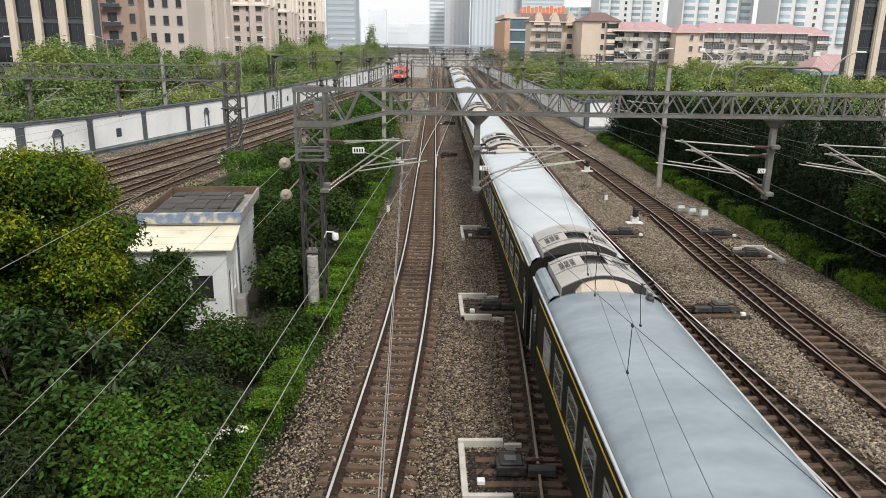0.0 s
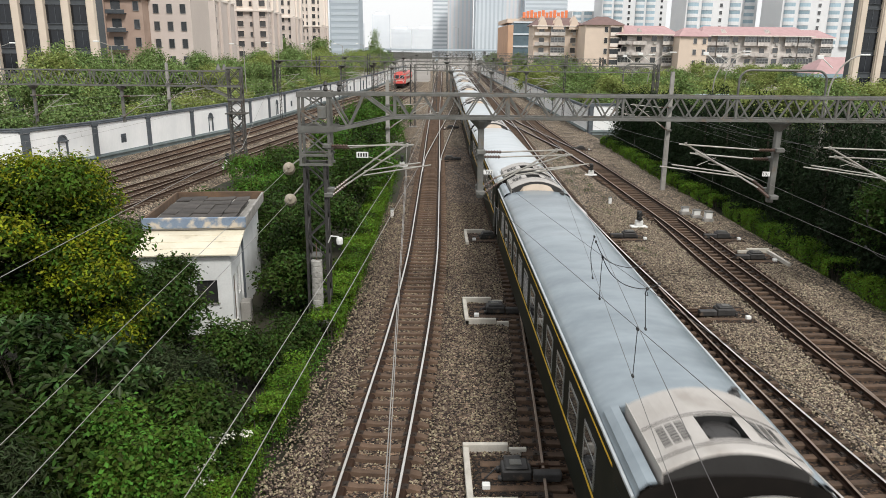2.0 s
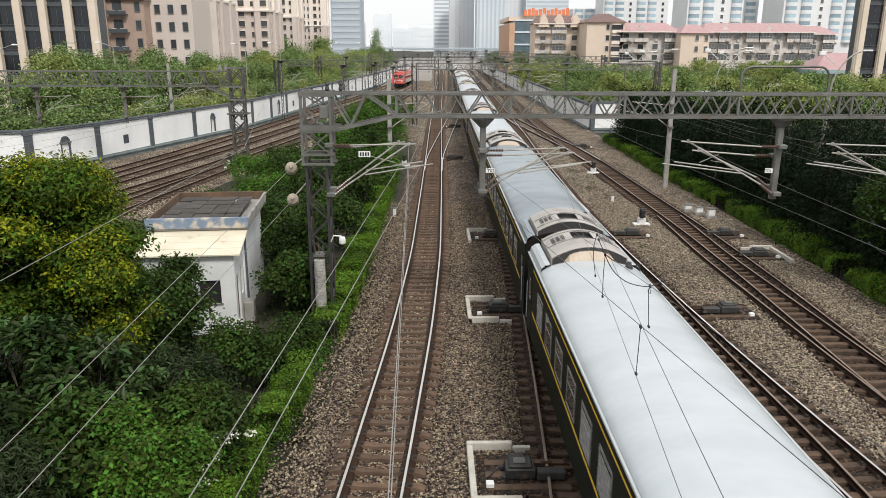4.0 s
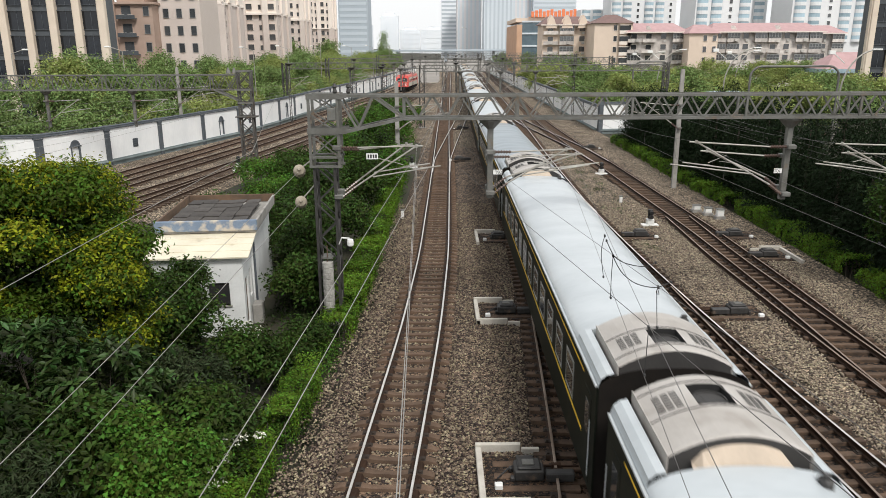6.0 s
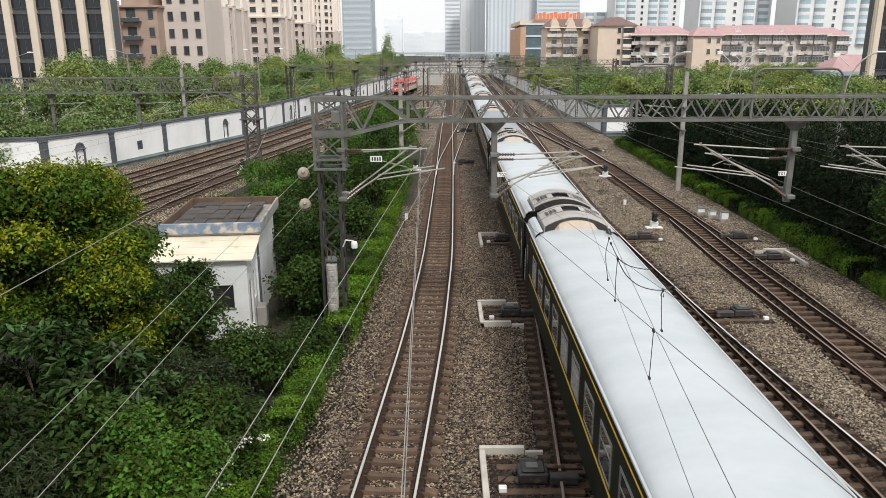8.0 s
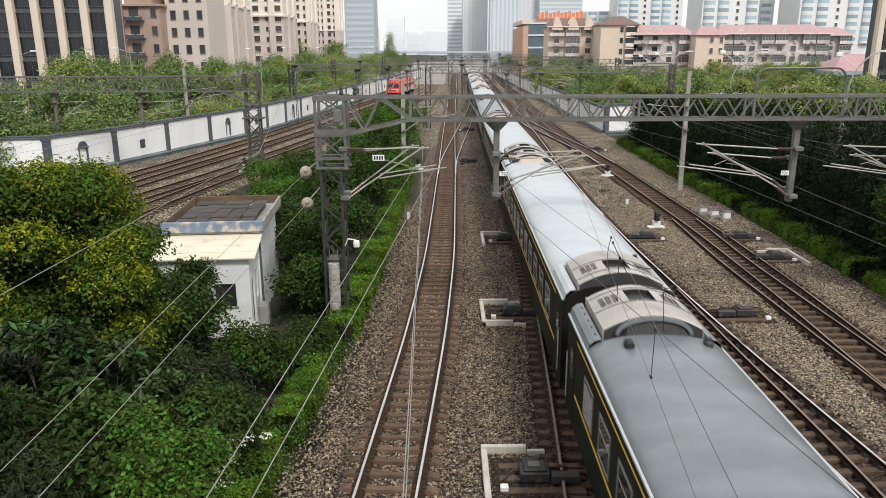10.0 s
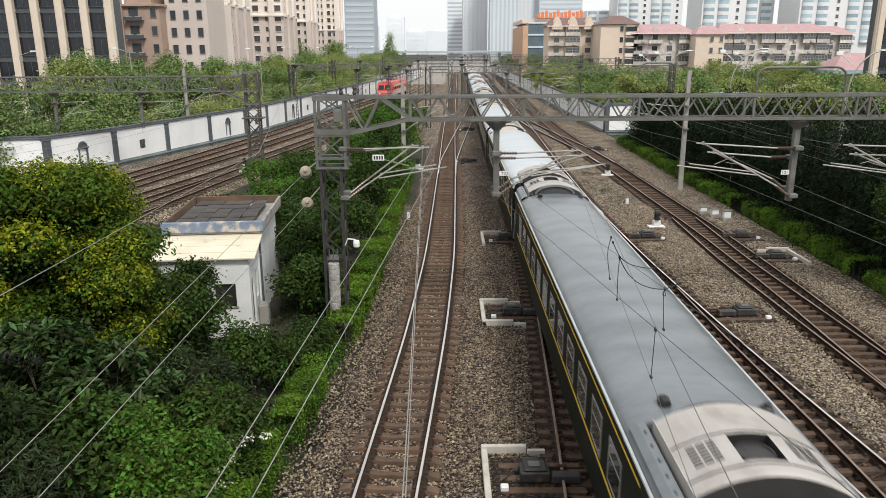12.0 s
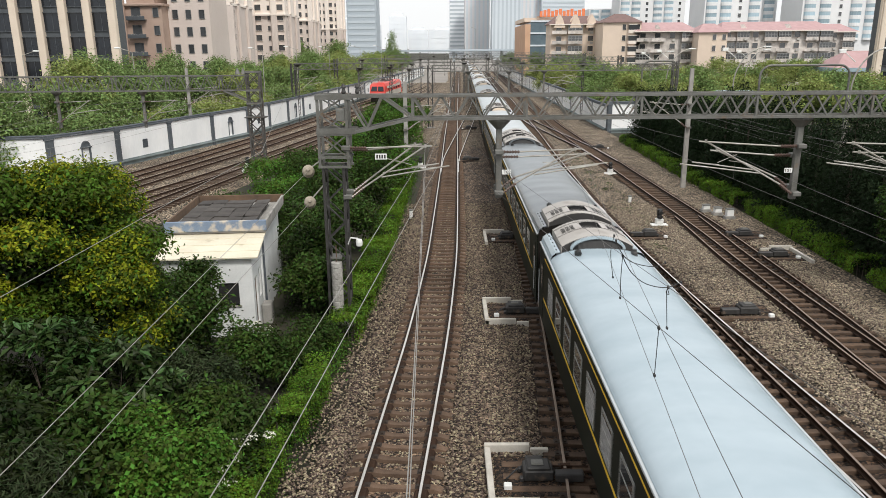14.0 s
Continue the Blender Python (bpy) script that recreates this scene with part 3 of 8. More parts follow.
def coach():
    hl = COACH_L / 2
    c = thing("passenger_coach", "dark green passenger coach with yellow lines and an arched metal roof", "train coach", group="coaches of the train")
    sec = roof_arc()
    # body shell below the gutter
    for s in (-1, 1):
        part("side_wall", Geo().box(s * 1.55 - 0.03, s * 1.55 + 0.03, -hl, hl, 1.0, 3.62, b=0.01), M_COACH, c)
        part("sole_bar", Geo().box(s * 1.50 - 0.03, s * 1.50 + 0.03, -hl + 0.2, hl - 0.2, 0.86, 0.995), M_UNDER, c)
        g = Geo()
        f = [(x, s * hl, z) for x, z in sec] + [(1.55, s * hl, 1.0), (-1.55, s * hl, 1.0)]
        ff = [(x * 0.99, s * (hl - 0.06), z - 0.02) for x, z in sec] + [(1.53, s * (hl - 0.06), 1.0), (-1.53, s * (hl - 0.06), 1.0)]
        k = len(f)
        g.add(f + ff, [tuple(range(k)), tuple(range(k, 2 * k))[::-1]] + [(i, (i + 1) % k, k + (i + 1) % k, k + i) for i in range(k)])
        part("end_wall", g, M_UNDER, c)
    part("floor", Geo().box(-1.5, 1.5, -hl + 0.06, hl - 0.06, 1.0, 1.06), M_UNDER, c)
    # roof skin between the end wells, with faint transverse ribs
    g = Geo()
    ds = []
    ys = np.linspace(-hl + 2.5, hl - 2.5, 90)
    for y in ys:
        g.v += [(x, y, z + 0.006 * math.sin(y * 4.2 + x) + 0.004 * math.sin(y * 1.7 - 2 * x)) for x, z in sec]
    k = len(sec)
    for i in range(len(ys) - 1):
        for j in range(k - 1):
            g.f.append((i * k + j, (i + 1) * k + j, (i + 1) * k + j + 1, i * k + j + 1)[::-1])
            g.mi.append(0)
    for s in (-1, 1):
        ye = s * (hl - 2.5)
        f = [(x, ye, z) for x, z in sec if abs(x) < 1.3] + [(1.2, ye, 3.70), (-1.2, ye, 3.70)]
        g.add(f, [tuple(range(len(f)))])
        # shoulders beside the end well and its deck
        for e in (-1, 1):
            sh = [(e * 1.555, 3.62), (e * 1.50, 3.80), (e * 1.38, 3.90), (e * 1.24, 3.93), (e * 1.22, 3.70)]
            y0, y1 = s * (hl - 2.5), s * hl
            vs = [(x, y, z) for y in (y0, y1) for x, z in sh]
            q = len(sh)
            ds.append((Geo().add(vs, [(i, i + 1, q + i + 1, q + i) for i in range(q - 1)]), "roof_shoulder"))
        ds.append((Geo().box(-1.23, 1.23, min(s * (hl - 2.5), s * (hl - 0.07)), max(s * (hl - 2.5), s * (hl - 0.07)), 3.60, 3.69), "end_deck"))
    me = g.mesh("roof", M_ROOF_PALE, True)
    me.set_sharp_from_angle(angle=radians(40))
    part("roof", me, None, c, "painted arched metal roof")
    for q, nm in ds:
        part(nm, q, M_ROOF_PALE, c)
    for s in (-1, 1):
        part("gutter", Geo().box(s * 1.585 - 0.028, s * 1.585 + 0.028, -hl + 0.05, hl - 0.05, 3.60, 3.66, b=0.008), M_GUTTER, c)
        for z, h in ((3.38, 0.055), (1.93, 0.085)):
            part("stripe", Geo().box(s * 1.583 - 0.004, s * 1.583 + 0.004, -hl + 1.35, hl - 1.35, z - h / 2, z + h / 2), M_YELLOW, c, "yellow painted line")
        for d in (-1, 1):
            door = part("door", Geo().box(s * 1.575 - 0.014, s * 1.575 + 0.014, d * (hl - 0.78) - 0.36, d * (hl - 0.78) + 0.36, 1.15, 3.2, b=0.008), M_COACH, c)
            part("pane", Geo().box(s * 1.592 - 0.006, s * 1.592 + 0.006, d * (hl - 0.78) - 0.2, d * (hl - 0.78) + 0.2, 2.2, 2.95, b=0.004), M_GLASS, door)
            part("grab_rail", Geo().rod((s * 1.63, d * (hl - 0.3), 1.4), (s * 1.63, d * (hl - 0.3), 2.7), 0.016), M_GUTTER, c)
    # side windows
    fr = Geo()
    for a, b, z0, z1 in ((-0.53, 0.53, 2.98, 3.04), (-0.53, 0.53, 2.08, 2.14), (-0.53, -0.47, 2.14, 2.98), (0.47, 0.53, 2.14, 2.98), (-0.47, 0.47, 2.66, 2.70)):
        fr.box(-0.012, 0.012, a, b, z0, z1)
    fme = fr.mesh("window", M_WINFRAME)
    pme = Geo().box(-0.006, 0.006, -0.47, 0.47, 2.14, 2.98).mesh("pane", M_GLASS)
    cme = Geo().add([(-0.004 + 0.004 * (i % 2), -0.46 + 0.92 * i / 14, z) for z in (2.16, 2.92) for i in range(15)], [(i, i + 1, 16 + i, 15 + i) for i in range(14)]).mesh("curtain", M_CURTAIN)
    rng = random.Random(5)
    for s in (-1, 1):
        for i in range(12):
            w = part("window", fme, None, c, at=pose(s * 1.588, -9.7 + i * 19.4 / 11, 0))
            part("pane", pme, None, w)
            if rng.random() < 0.5:
                part("curtain", cme, None, w, at=pose(s * 0.0085, 0, 0))
    for s in (-1, 1):
        ac_unit(c, s, True)
        bl = Geo()
        for j in range(4):
            y0 = s * (hl + 0.02 + j * 0.12)
            for a in ((-0.72, -0.60, 1.2, 3.42), (0.60, 0.72, 1.2, 3.42), (-0.72, 0.72, 3.42, 3.54)):
                bl.box(a[0], a[1], min(y0, y0 + s * 0.09), max(y0, y0 + s * 0.09), a[2], a[3], b=0.02)
        part("gangway_bellows", bl, M_RUBBER, c)
        for xx in (-1.05, 1.05):
            part("buffer", Geo().lathe([(0.09, 0), (0.09, 0.3), (0.22, 0.32), (0.22, 0.36)], n=12, m=pose(xx, s * hl, 1.06, -90 * s)), M_UNDER, c)
        part("roof_vent", Geo().box(0.98, 1.16, s * (hl - 2.85) - 0.13, s * (hl - 2.85) + 0.13, 3.85, 4.06, b=0.04).rod((1.07, s * (hl - 2.85), 4.04), (1.07, s * (hl - 2.85), 4.12), 0.07, 8), M_UNITSIDE, c)
        bo = part("bogie", Geo().box(-1.0, -0.86, s * 9.0 - 1.7, s * 9.0 + 1.7, 0.42, 0.68, b=0.04).box(0.86, 1.0, s * 9.0 - 1.7, s * 9.0 + 1.7, 0.42, 0.68, b=0.04).box(-1, 1, s * 9.0 - 0.25, s * 9.0 + 0.25, 0.45, 0.8, b=0.04), M_UNDER, c)
        for ya in (-1.2, 1.2):
            part("wheelset", Geo().lathe([(0.09, -0.8), (0.09, -0.78), (0.46, -0.78), (0.46, -0.66), (0.09, -0.62), (0.09, 0.62), (0.46, 0.66), (0.46, 0.78), (0.09, 0.78), (0.09, 0.8)], n=18, m=pose(0, s * 9.0 + ya, 0.46, 0, 90, 0)), M_UNDER, bo)
    part("equipment_box", Geo().box(-1.35, 1.35, -3.2, 0.4, 0.35, 1.0, b=0.05).box(-1.3, 1.3, 1.2, 3.6, 0.4, 1.0, b=0.05), M_UNDER, c)
    return c


def paint_roof(c, m):
    for o in c.children_recursive:
        if o.name.split(".")[0] in ("roof", "roof_shoulder", "end_deck"):
            o.material_slots[0].link = 'OBJECT'
            o.material_slots[0].material = m


def dark_end(c, paint):
    """Coaches of the other build: the tan panel painted black as a recess's shade, under a rim of roof paint, and a
    cowl on the roof.
    """
    for o in c.children_recursive:
        if o.name.split(".")[0] == "end_panel":
            o.material_slots[0].link = 'OBJECT'
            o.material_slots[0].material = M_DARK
            o["label"] = "end panel painted black as the shade of a recess"
    for s in (-1, 1):
        ye = s * (COACH_L / 2 - 2.34)
        rim = [(0.86 * math.cos(a), ye, 3.98 + 0.40 * math.sin(a)) for a in np.linspace(math.pi, 0, 15)]
        g = Geo()
        for p, q in zip(rim, rim[1:]):
            g.bar(p, q, 0.09, 0.05, up=(0, 1, 0))
        part("recess_rim", g, paint, c, "painted rim round the recess")
        part("roof_cowl", Geo().box(-0.86, -0.66, s * (COACH_L / 2 - 3.05) - 0.13, s * (COACH_L / 2 - 3.05) + 0.13, 3.95, 4.15, b=0.05).rod((-0.76, s * (COACH_L / 2 - 3.05) - 0.05, 4.12), (-0.76, s * (COACH_L / 2 - 3.05) - 0.2, 4.08), 0.09, 8), M_BLACKCOWL, c, "black roof cowl")
        for k in range(5):
            part("lifting_lug", Geo().box(-1.345, -1.30, s * (COACH_L / 2 - 0.35 - 0.45 * k) - 0.025, s * (COACH_L / 2 - 0.35 - 0.45 * k) + 0.025, 3.88, 3.94, b=0.008), M_UNITSIDE, c)


M_BLACKCOWL = mat("black_cowl_paint", (0.018, 0.018, 0.018), (0.03, 0.03, 0.03), rough=0.5, bump=0)
first = coach()
TRAIN = [first] + [copy_thing(first, pose(0, 0, 0)) for _ in range(13)]
ROOFS = {8: M_ROOF_BLUE, 9: M_ROOF_PALE, 10: M_ROOF_PALE, 11: M_ROOF_DARK, 12: M_ROOF_SKY}
for i, m in ROOFS.items():
    paint_roof(TRAIN[i], m)
for i in (11, 12, 13):
    dark_end(TRAIN[i], ROOFS.get(i, M_ROOF_SKY))


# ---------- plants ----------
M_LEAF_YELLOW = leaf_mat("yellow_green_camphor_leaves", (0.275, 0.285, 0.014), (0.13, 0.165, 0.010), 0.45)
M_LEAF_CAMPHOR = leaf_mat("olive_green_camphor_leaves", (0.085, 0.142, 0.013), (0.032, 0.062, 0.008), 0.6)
M_LEAF_BRIGHT = leaf_mat("fresh_green_leaves", (0.10, 0.185, 0.024), (0.032, 0.072, 0.010), 0.7)
M_LEAF_WHORL = leaf_mat("long_glossy_leaves", (0.074, 0.125, 0.034), (0.028, 0.055, 0.014), 0.7, rough=0.45, spec=0.25)
M_LEAF_MID = leaf_mat("mid_green_leaves", (0.062, 0.104, 0.018), (0.014, 0.028, 0.006), 0.75)
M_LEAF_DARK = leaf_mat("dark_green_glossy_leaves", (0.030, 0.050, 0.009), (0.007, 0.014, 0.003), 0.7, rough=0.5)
M_LEAF_GREY = leaf_mat("grey_green_leaves", (0.056, 0.075, 0.032), (0.016, 0.025, 0.010), 0.7)
M_LEAF_HEDGE = leaf_mat("clipped_hedge_leaves", (0.17, 0.285, 0.026), (0.062, 0.12, 0.012), 0.6)
M_LEAF_CEDAR = leaf_mat("dark_cedar_sprays", (0.020, 0.034, 0.013), (0.010, 0.020, 0.008), 0.45, rough=0.7)
# leaves of the distant trees: haze is painted in by lightening both greens
M_LEAF_FAR = leaf_mat("haze_tinted_green_leaves", (0.225, 0.305, 0.105), (0.125, 0.185, 0.06), 0.5)
M_LEAF_FARY = leaf_mat("haze_tinted_yellow_green_leaves", (0.33, 0.37, 0.115), (0.20, 0.245, 0.075), 0.45)
M_BARK = mat("grey_brown_bark", (0.10, 0.08, 0.06), (0.06, 0.048, 0.038), rough=0.9, scale=5, fine=40, bump=0.6, stretch=(1, 1, 0.3))
M_FLOWER = mat("white_blossom", (0.75, 0.74, 0.66), (0.62, 0.62, 0.5), rough=0.8, bump=0)


def leaf_cloud(name, blobs, count, size, material, seed, shell=0.45, droop=0.2, aspect=0.5, clump=0, flat=0.5):
    """Many small folded leaves spread through a set of ellipsoids, thicker towards their outsides, with gaps."""
    rng = np.random.default_rng(seed)
    blobs = np.array(blobs, float)
    vol = blobs[:, 3] * blobs[:, 4] * blobs[:, 5]
    wgt = vol ** 0.72
    n = count
    if clump:
        n = max(1, count // clump)
    idx = rng.choice(len(blobs), n, p=wgt / wgt.sum())
    d = rng.normal(size=(n, 3))
    d[:, 2] = np.where(rng.random(n) < 0.3, d[:, 2], np.abs(d[:, 2]))
    d /= np.linalg.norm(d, axis=1)[:, None]
    r = 1 - shell * rng.random(n) ** 1.6
    r *= 1 + 0.16 * np.sin(d[:, 0] * 7 + idx) * np.cos(d[:, 1] * 6 + idx * 2) + 0.08 * rng.normal(size=n)
    c = blobs[idx, :3] + d * r[:, None] * blobs[idx, 3:6]
    out = d
    if clump:
        k = clump
        c = np.repeat(c, k, 0) + rng.normal(size=(n * k, 3)) * size * 1.1
        out = np.repeat(out, k, 0)
        n = n * k
    nrm = out * 0.7 + rng.normal(size=(n, 3)) * flat + np.array([0, 0, 0.55])
    nrm /= np.linalg.norm(nrm, axis=1)[:, None]
    a = rng.normal(size=(n, 3)) + out * 0.5
    a[:, 2] -= droop
    a -= nrm * (a * nrm).sum(1)[:, None]
    a /= np.linalg.norm(a, axis=1)[:, None] + 1e-9
    b = np.cross(nrm, a)
    s = size * (0.65 + 0.7 * rng.random(n))[:, None]
    w = s * aspect
    v = np.empty((n, 4, 3))
    v[:, 0] = c - a * s * 0.5
    v[:, 1] = c + b * w * 0.5 + nrm * w * 0.14
    v[:, 2] = c + a * s * 0.5 - nrm * s * 0.1
    v[:, 3] = c - b * w * 0.5 + nrm * w * 0.14
    v[:, :, 2] = np.maximum(v[:, :, 2], -0.25)
    return quads(name, v, material)


def quads(name, v, material):
    n = len(v)
    me = bpy.data.meshes.new(name)
    me.vertices.add(n * 4)
    me.vertices.foreach_set("co", v.reshape(-1))
    i = np.arange(n)[:, None] * 4
    tri = np.concatenate([i + np.array([[0, 1, 2]]), i + np.array([[0, 2, 3]])], 1).reshape(-1)
    me.loops.add(len(tri))
    me.loops.foreach_set("vertex_index", tri)
    me.polygons.add(n * 2)
    me.polygons.foreach_set("loop_start", np.arange(0, n * 6, 3))
    me.polygons.foreach_set("loop_total", np.full(n * 2, 3))
    me.materials.append(material)
    me.update(calc_edges=True)
    return me


def rosettes(name, blobs, count, size, material, seed, k=8):
    """Whorls of long broad leaves at the ends of the twigs, on the outside of the blobs."""
    rng = np.random.default_rng(seed)
    blobs = np.array(blobs, float)
    wgt = (blobs[:, 3] * blobs[:, 4] * blobs[:, 5]) ** 0.6
    idx = rng.choice(len(blobs), count, p=wgt / wgt.sum())
    d = rng.normal(size=(count, 3))
    d[:, 2] = np.abs(d[:, 2]) * 0.9 + 0.1
    d[:, 1] -= 0.35
    d /= np.linalg.norm(d, axis=1)[:, None]
    c = blobs[idx, :3] + d * (1 - 0.3 * rng.random(count) ** 2)[:, None] * blobs[idx, 3:6]
    axis = d * 0.7 + np.array([0, 0, 0.8]) + rng.normal(size=(count, 3)) * 0.22
    axis /= np.linalg.norm(axis, axis=1)[:, None]
    u = np.cross(axis, np.array([0.3, 1.0, 0.1]))
    u /= np.linalg.norm(u, axis=1)[:, None]
    w = np.cross(axis, u)
    ang = np.arange(k) * 2 * np.pi / k * 1.62 + rng.random((count, 1)) * 6.28
    lift = 0.12 + 0.5 * (np.arange(k) / k)[None, :] + 0.12 * rng.normal(size=(count, k))
    out = np.cos(ang)[..., None] * u[:, None] + np.sin(ang)[..., None] * w[:, None]
    a = out * np.cos(lift)[..., None] + axis[:, None] * np.sin(lift)[..., None]
    side = np.cross(a, axis[:, None])
    side /= np.linalg.norm(side, axis=2)[..., None] + 1e-9
    nrm = np.cross(side, a)
    s = (size * (0.7 + 0.5 * rng.random((count, k))))[..., None]
    p = c[:, None]
    v = np.stack([p + a * s * 0.08, p + a * s * 0.62 + side * s * 0.17 + nrm * s * 0.05, p + a * s - nrm * s * 0.14, p + a * s * 0.62 - side * s * 0.17 + nrm * s * 0.05], 2).reshape(-1, 4, 3)
    v[:, :, 2] = np.maximum(v[:, :, 2], -0.25)
    return quads(name, v, material)


def limbs(base, blobs, r, seed):
    """A tapered bent trunk with limbs that reach into the crown."""
    rng = random.Random(seed)
    g = Geo()
    top = Vector((sum(b[0] for b in blobs) / len(blobs), sum(b[1] for b in blobs) / len(blobs), sum(b[2] for b in blobs) / len(blobs)))
    b0 = Vector(base)
    mid = b0.lerp(top, 0.5) + Vector((rng.uniform(-0.2, 0.2), rng.uniform(-0.2, 0.2), 0))
    g.rod(b0, mid, r, 8, r * 0.75).rod(mid, top, r * 0.75, 8, r * 0.35)
    for b in blobs:
        s = mid.lerp(top, rng.random() * 0.8)
        e = Vector(b[:3])
        k = s.lerp(e, 0.5) + Vector((0, 0, 0.15))
        g.rod(s, k, r * 0.4, 6, r * 0.25).rod(k, e, r * 0.25, 5, r * 0.08)
        for _ in range(3):
            g.rod(e, e + Vector([rng.uniform(-0.7, 0.7) * b[3 + q] for q in range(3)]), r * 0.1, 4, r * 0.03)
    return g


def tree(label, base, blobs, count, size, material, seed, r=0.14, name="tree", group="", clump=5, aspect=0.5):
    t = thing(name, label, "tree" if name == "tree" else "shrub", pose(*base), group)
    rel = [(b[0] - base[0], b[1] - base[1], b[2] - base[2], *b[3:]) for b in blobs]
    part("trunk" if name == "tree" else "stem", limbs((0, 0, 0), rel, r, seed), M_BARK, t)
    part("crown" if name == "tree" else "foliage", leaf_cloud("crown", rel, count, size, material, seed, clump=clump, aspect=aspect), None, t)
    return t


def clumps(cx, cy, cz, rx, ry, rz, n, seed, k=0.5):
    """Sub-clumps over an ellipsoid, for an uneven outline."""
    rng = random.Random(seed)
    out = []
    for i in range(n):
        a, u = rng.uniform(0, 2 * math.pi), rng.uniform(-0.5, 1)
        s = math.sqrt(max(0, 1 - u * u)) * rng.uniform(0.6, 1)
        q = rng.uniform(0.75, 1.2) * k
        out.append((cx + rx * s * math.cos(a), cy + ry * s * math.sin(a), cz + rz * u * rng.uniform(0.7, 1), rx * q, ry * q, rz * q))
    return out


def near_plants():
    # large yellow-green tree beside the hut
    lobes = clumps(-12.0, 20.6, 4.5, 3.2, 2.6, 2.75, 46, 3, 0.29)
    lobes = [(a, b, c, rx, ry, rz * 0.72) for a, b, c, rx, ry, rz in lobes] + [(a, b, c, rx, ry, rz * 0.8) for a, b, c, rx, ry, rz in clumps(-10.1, 20.2, 2.8, 1.7, 1.4, 1.6, 16, 5, 0.34)]
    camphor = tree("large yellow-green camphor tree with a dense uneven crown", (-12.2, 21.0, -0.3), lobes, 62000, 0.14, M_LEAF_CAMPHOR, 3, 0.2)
    # inner leaves get a darker green: crown shade put into the colour
    part("inner_crown", leaf_cloud("inner_crown", [(0, 0, 4.6, 2.3, 1.9, 2.0), (1.8, -0.6, 3.1, 0.9, 0.8, 1.1)], 14000, 0.2, M_LEAF_DARK, 6, clump=4), None, camphor, "inner leaves darkened for the shade inside the crown")
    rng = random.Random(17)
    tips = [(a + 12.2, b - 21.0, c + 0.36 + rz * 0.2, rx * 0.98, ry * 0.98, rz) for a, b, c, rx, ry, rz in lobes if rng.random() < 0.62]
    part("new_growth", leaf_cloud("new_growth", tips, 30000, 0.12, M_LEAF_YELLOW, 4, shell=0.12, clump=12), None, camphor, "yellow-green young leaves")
    tree("tall green tree beside the camphor tree", (-15.6, 19.0, -0.3), clumps(-15.4, 19, 3.6, 2.4, 2.4, 2.3, 14, 8, 0.45), 14000, 0.17, M_LEAF_MID, 8, 0.16)
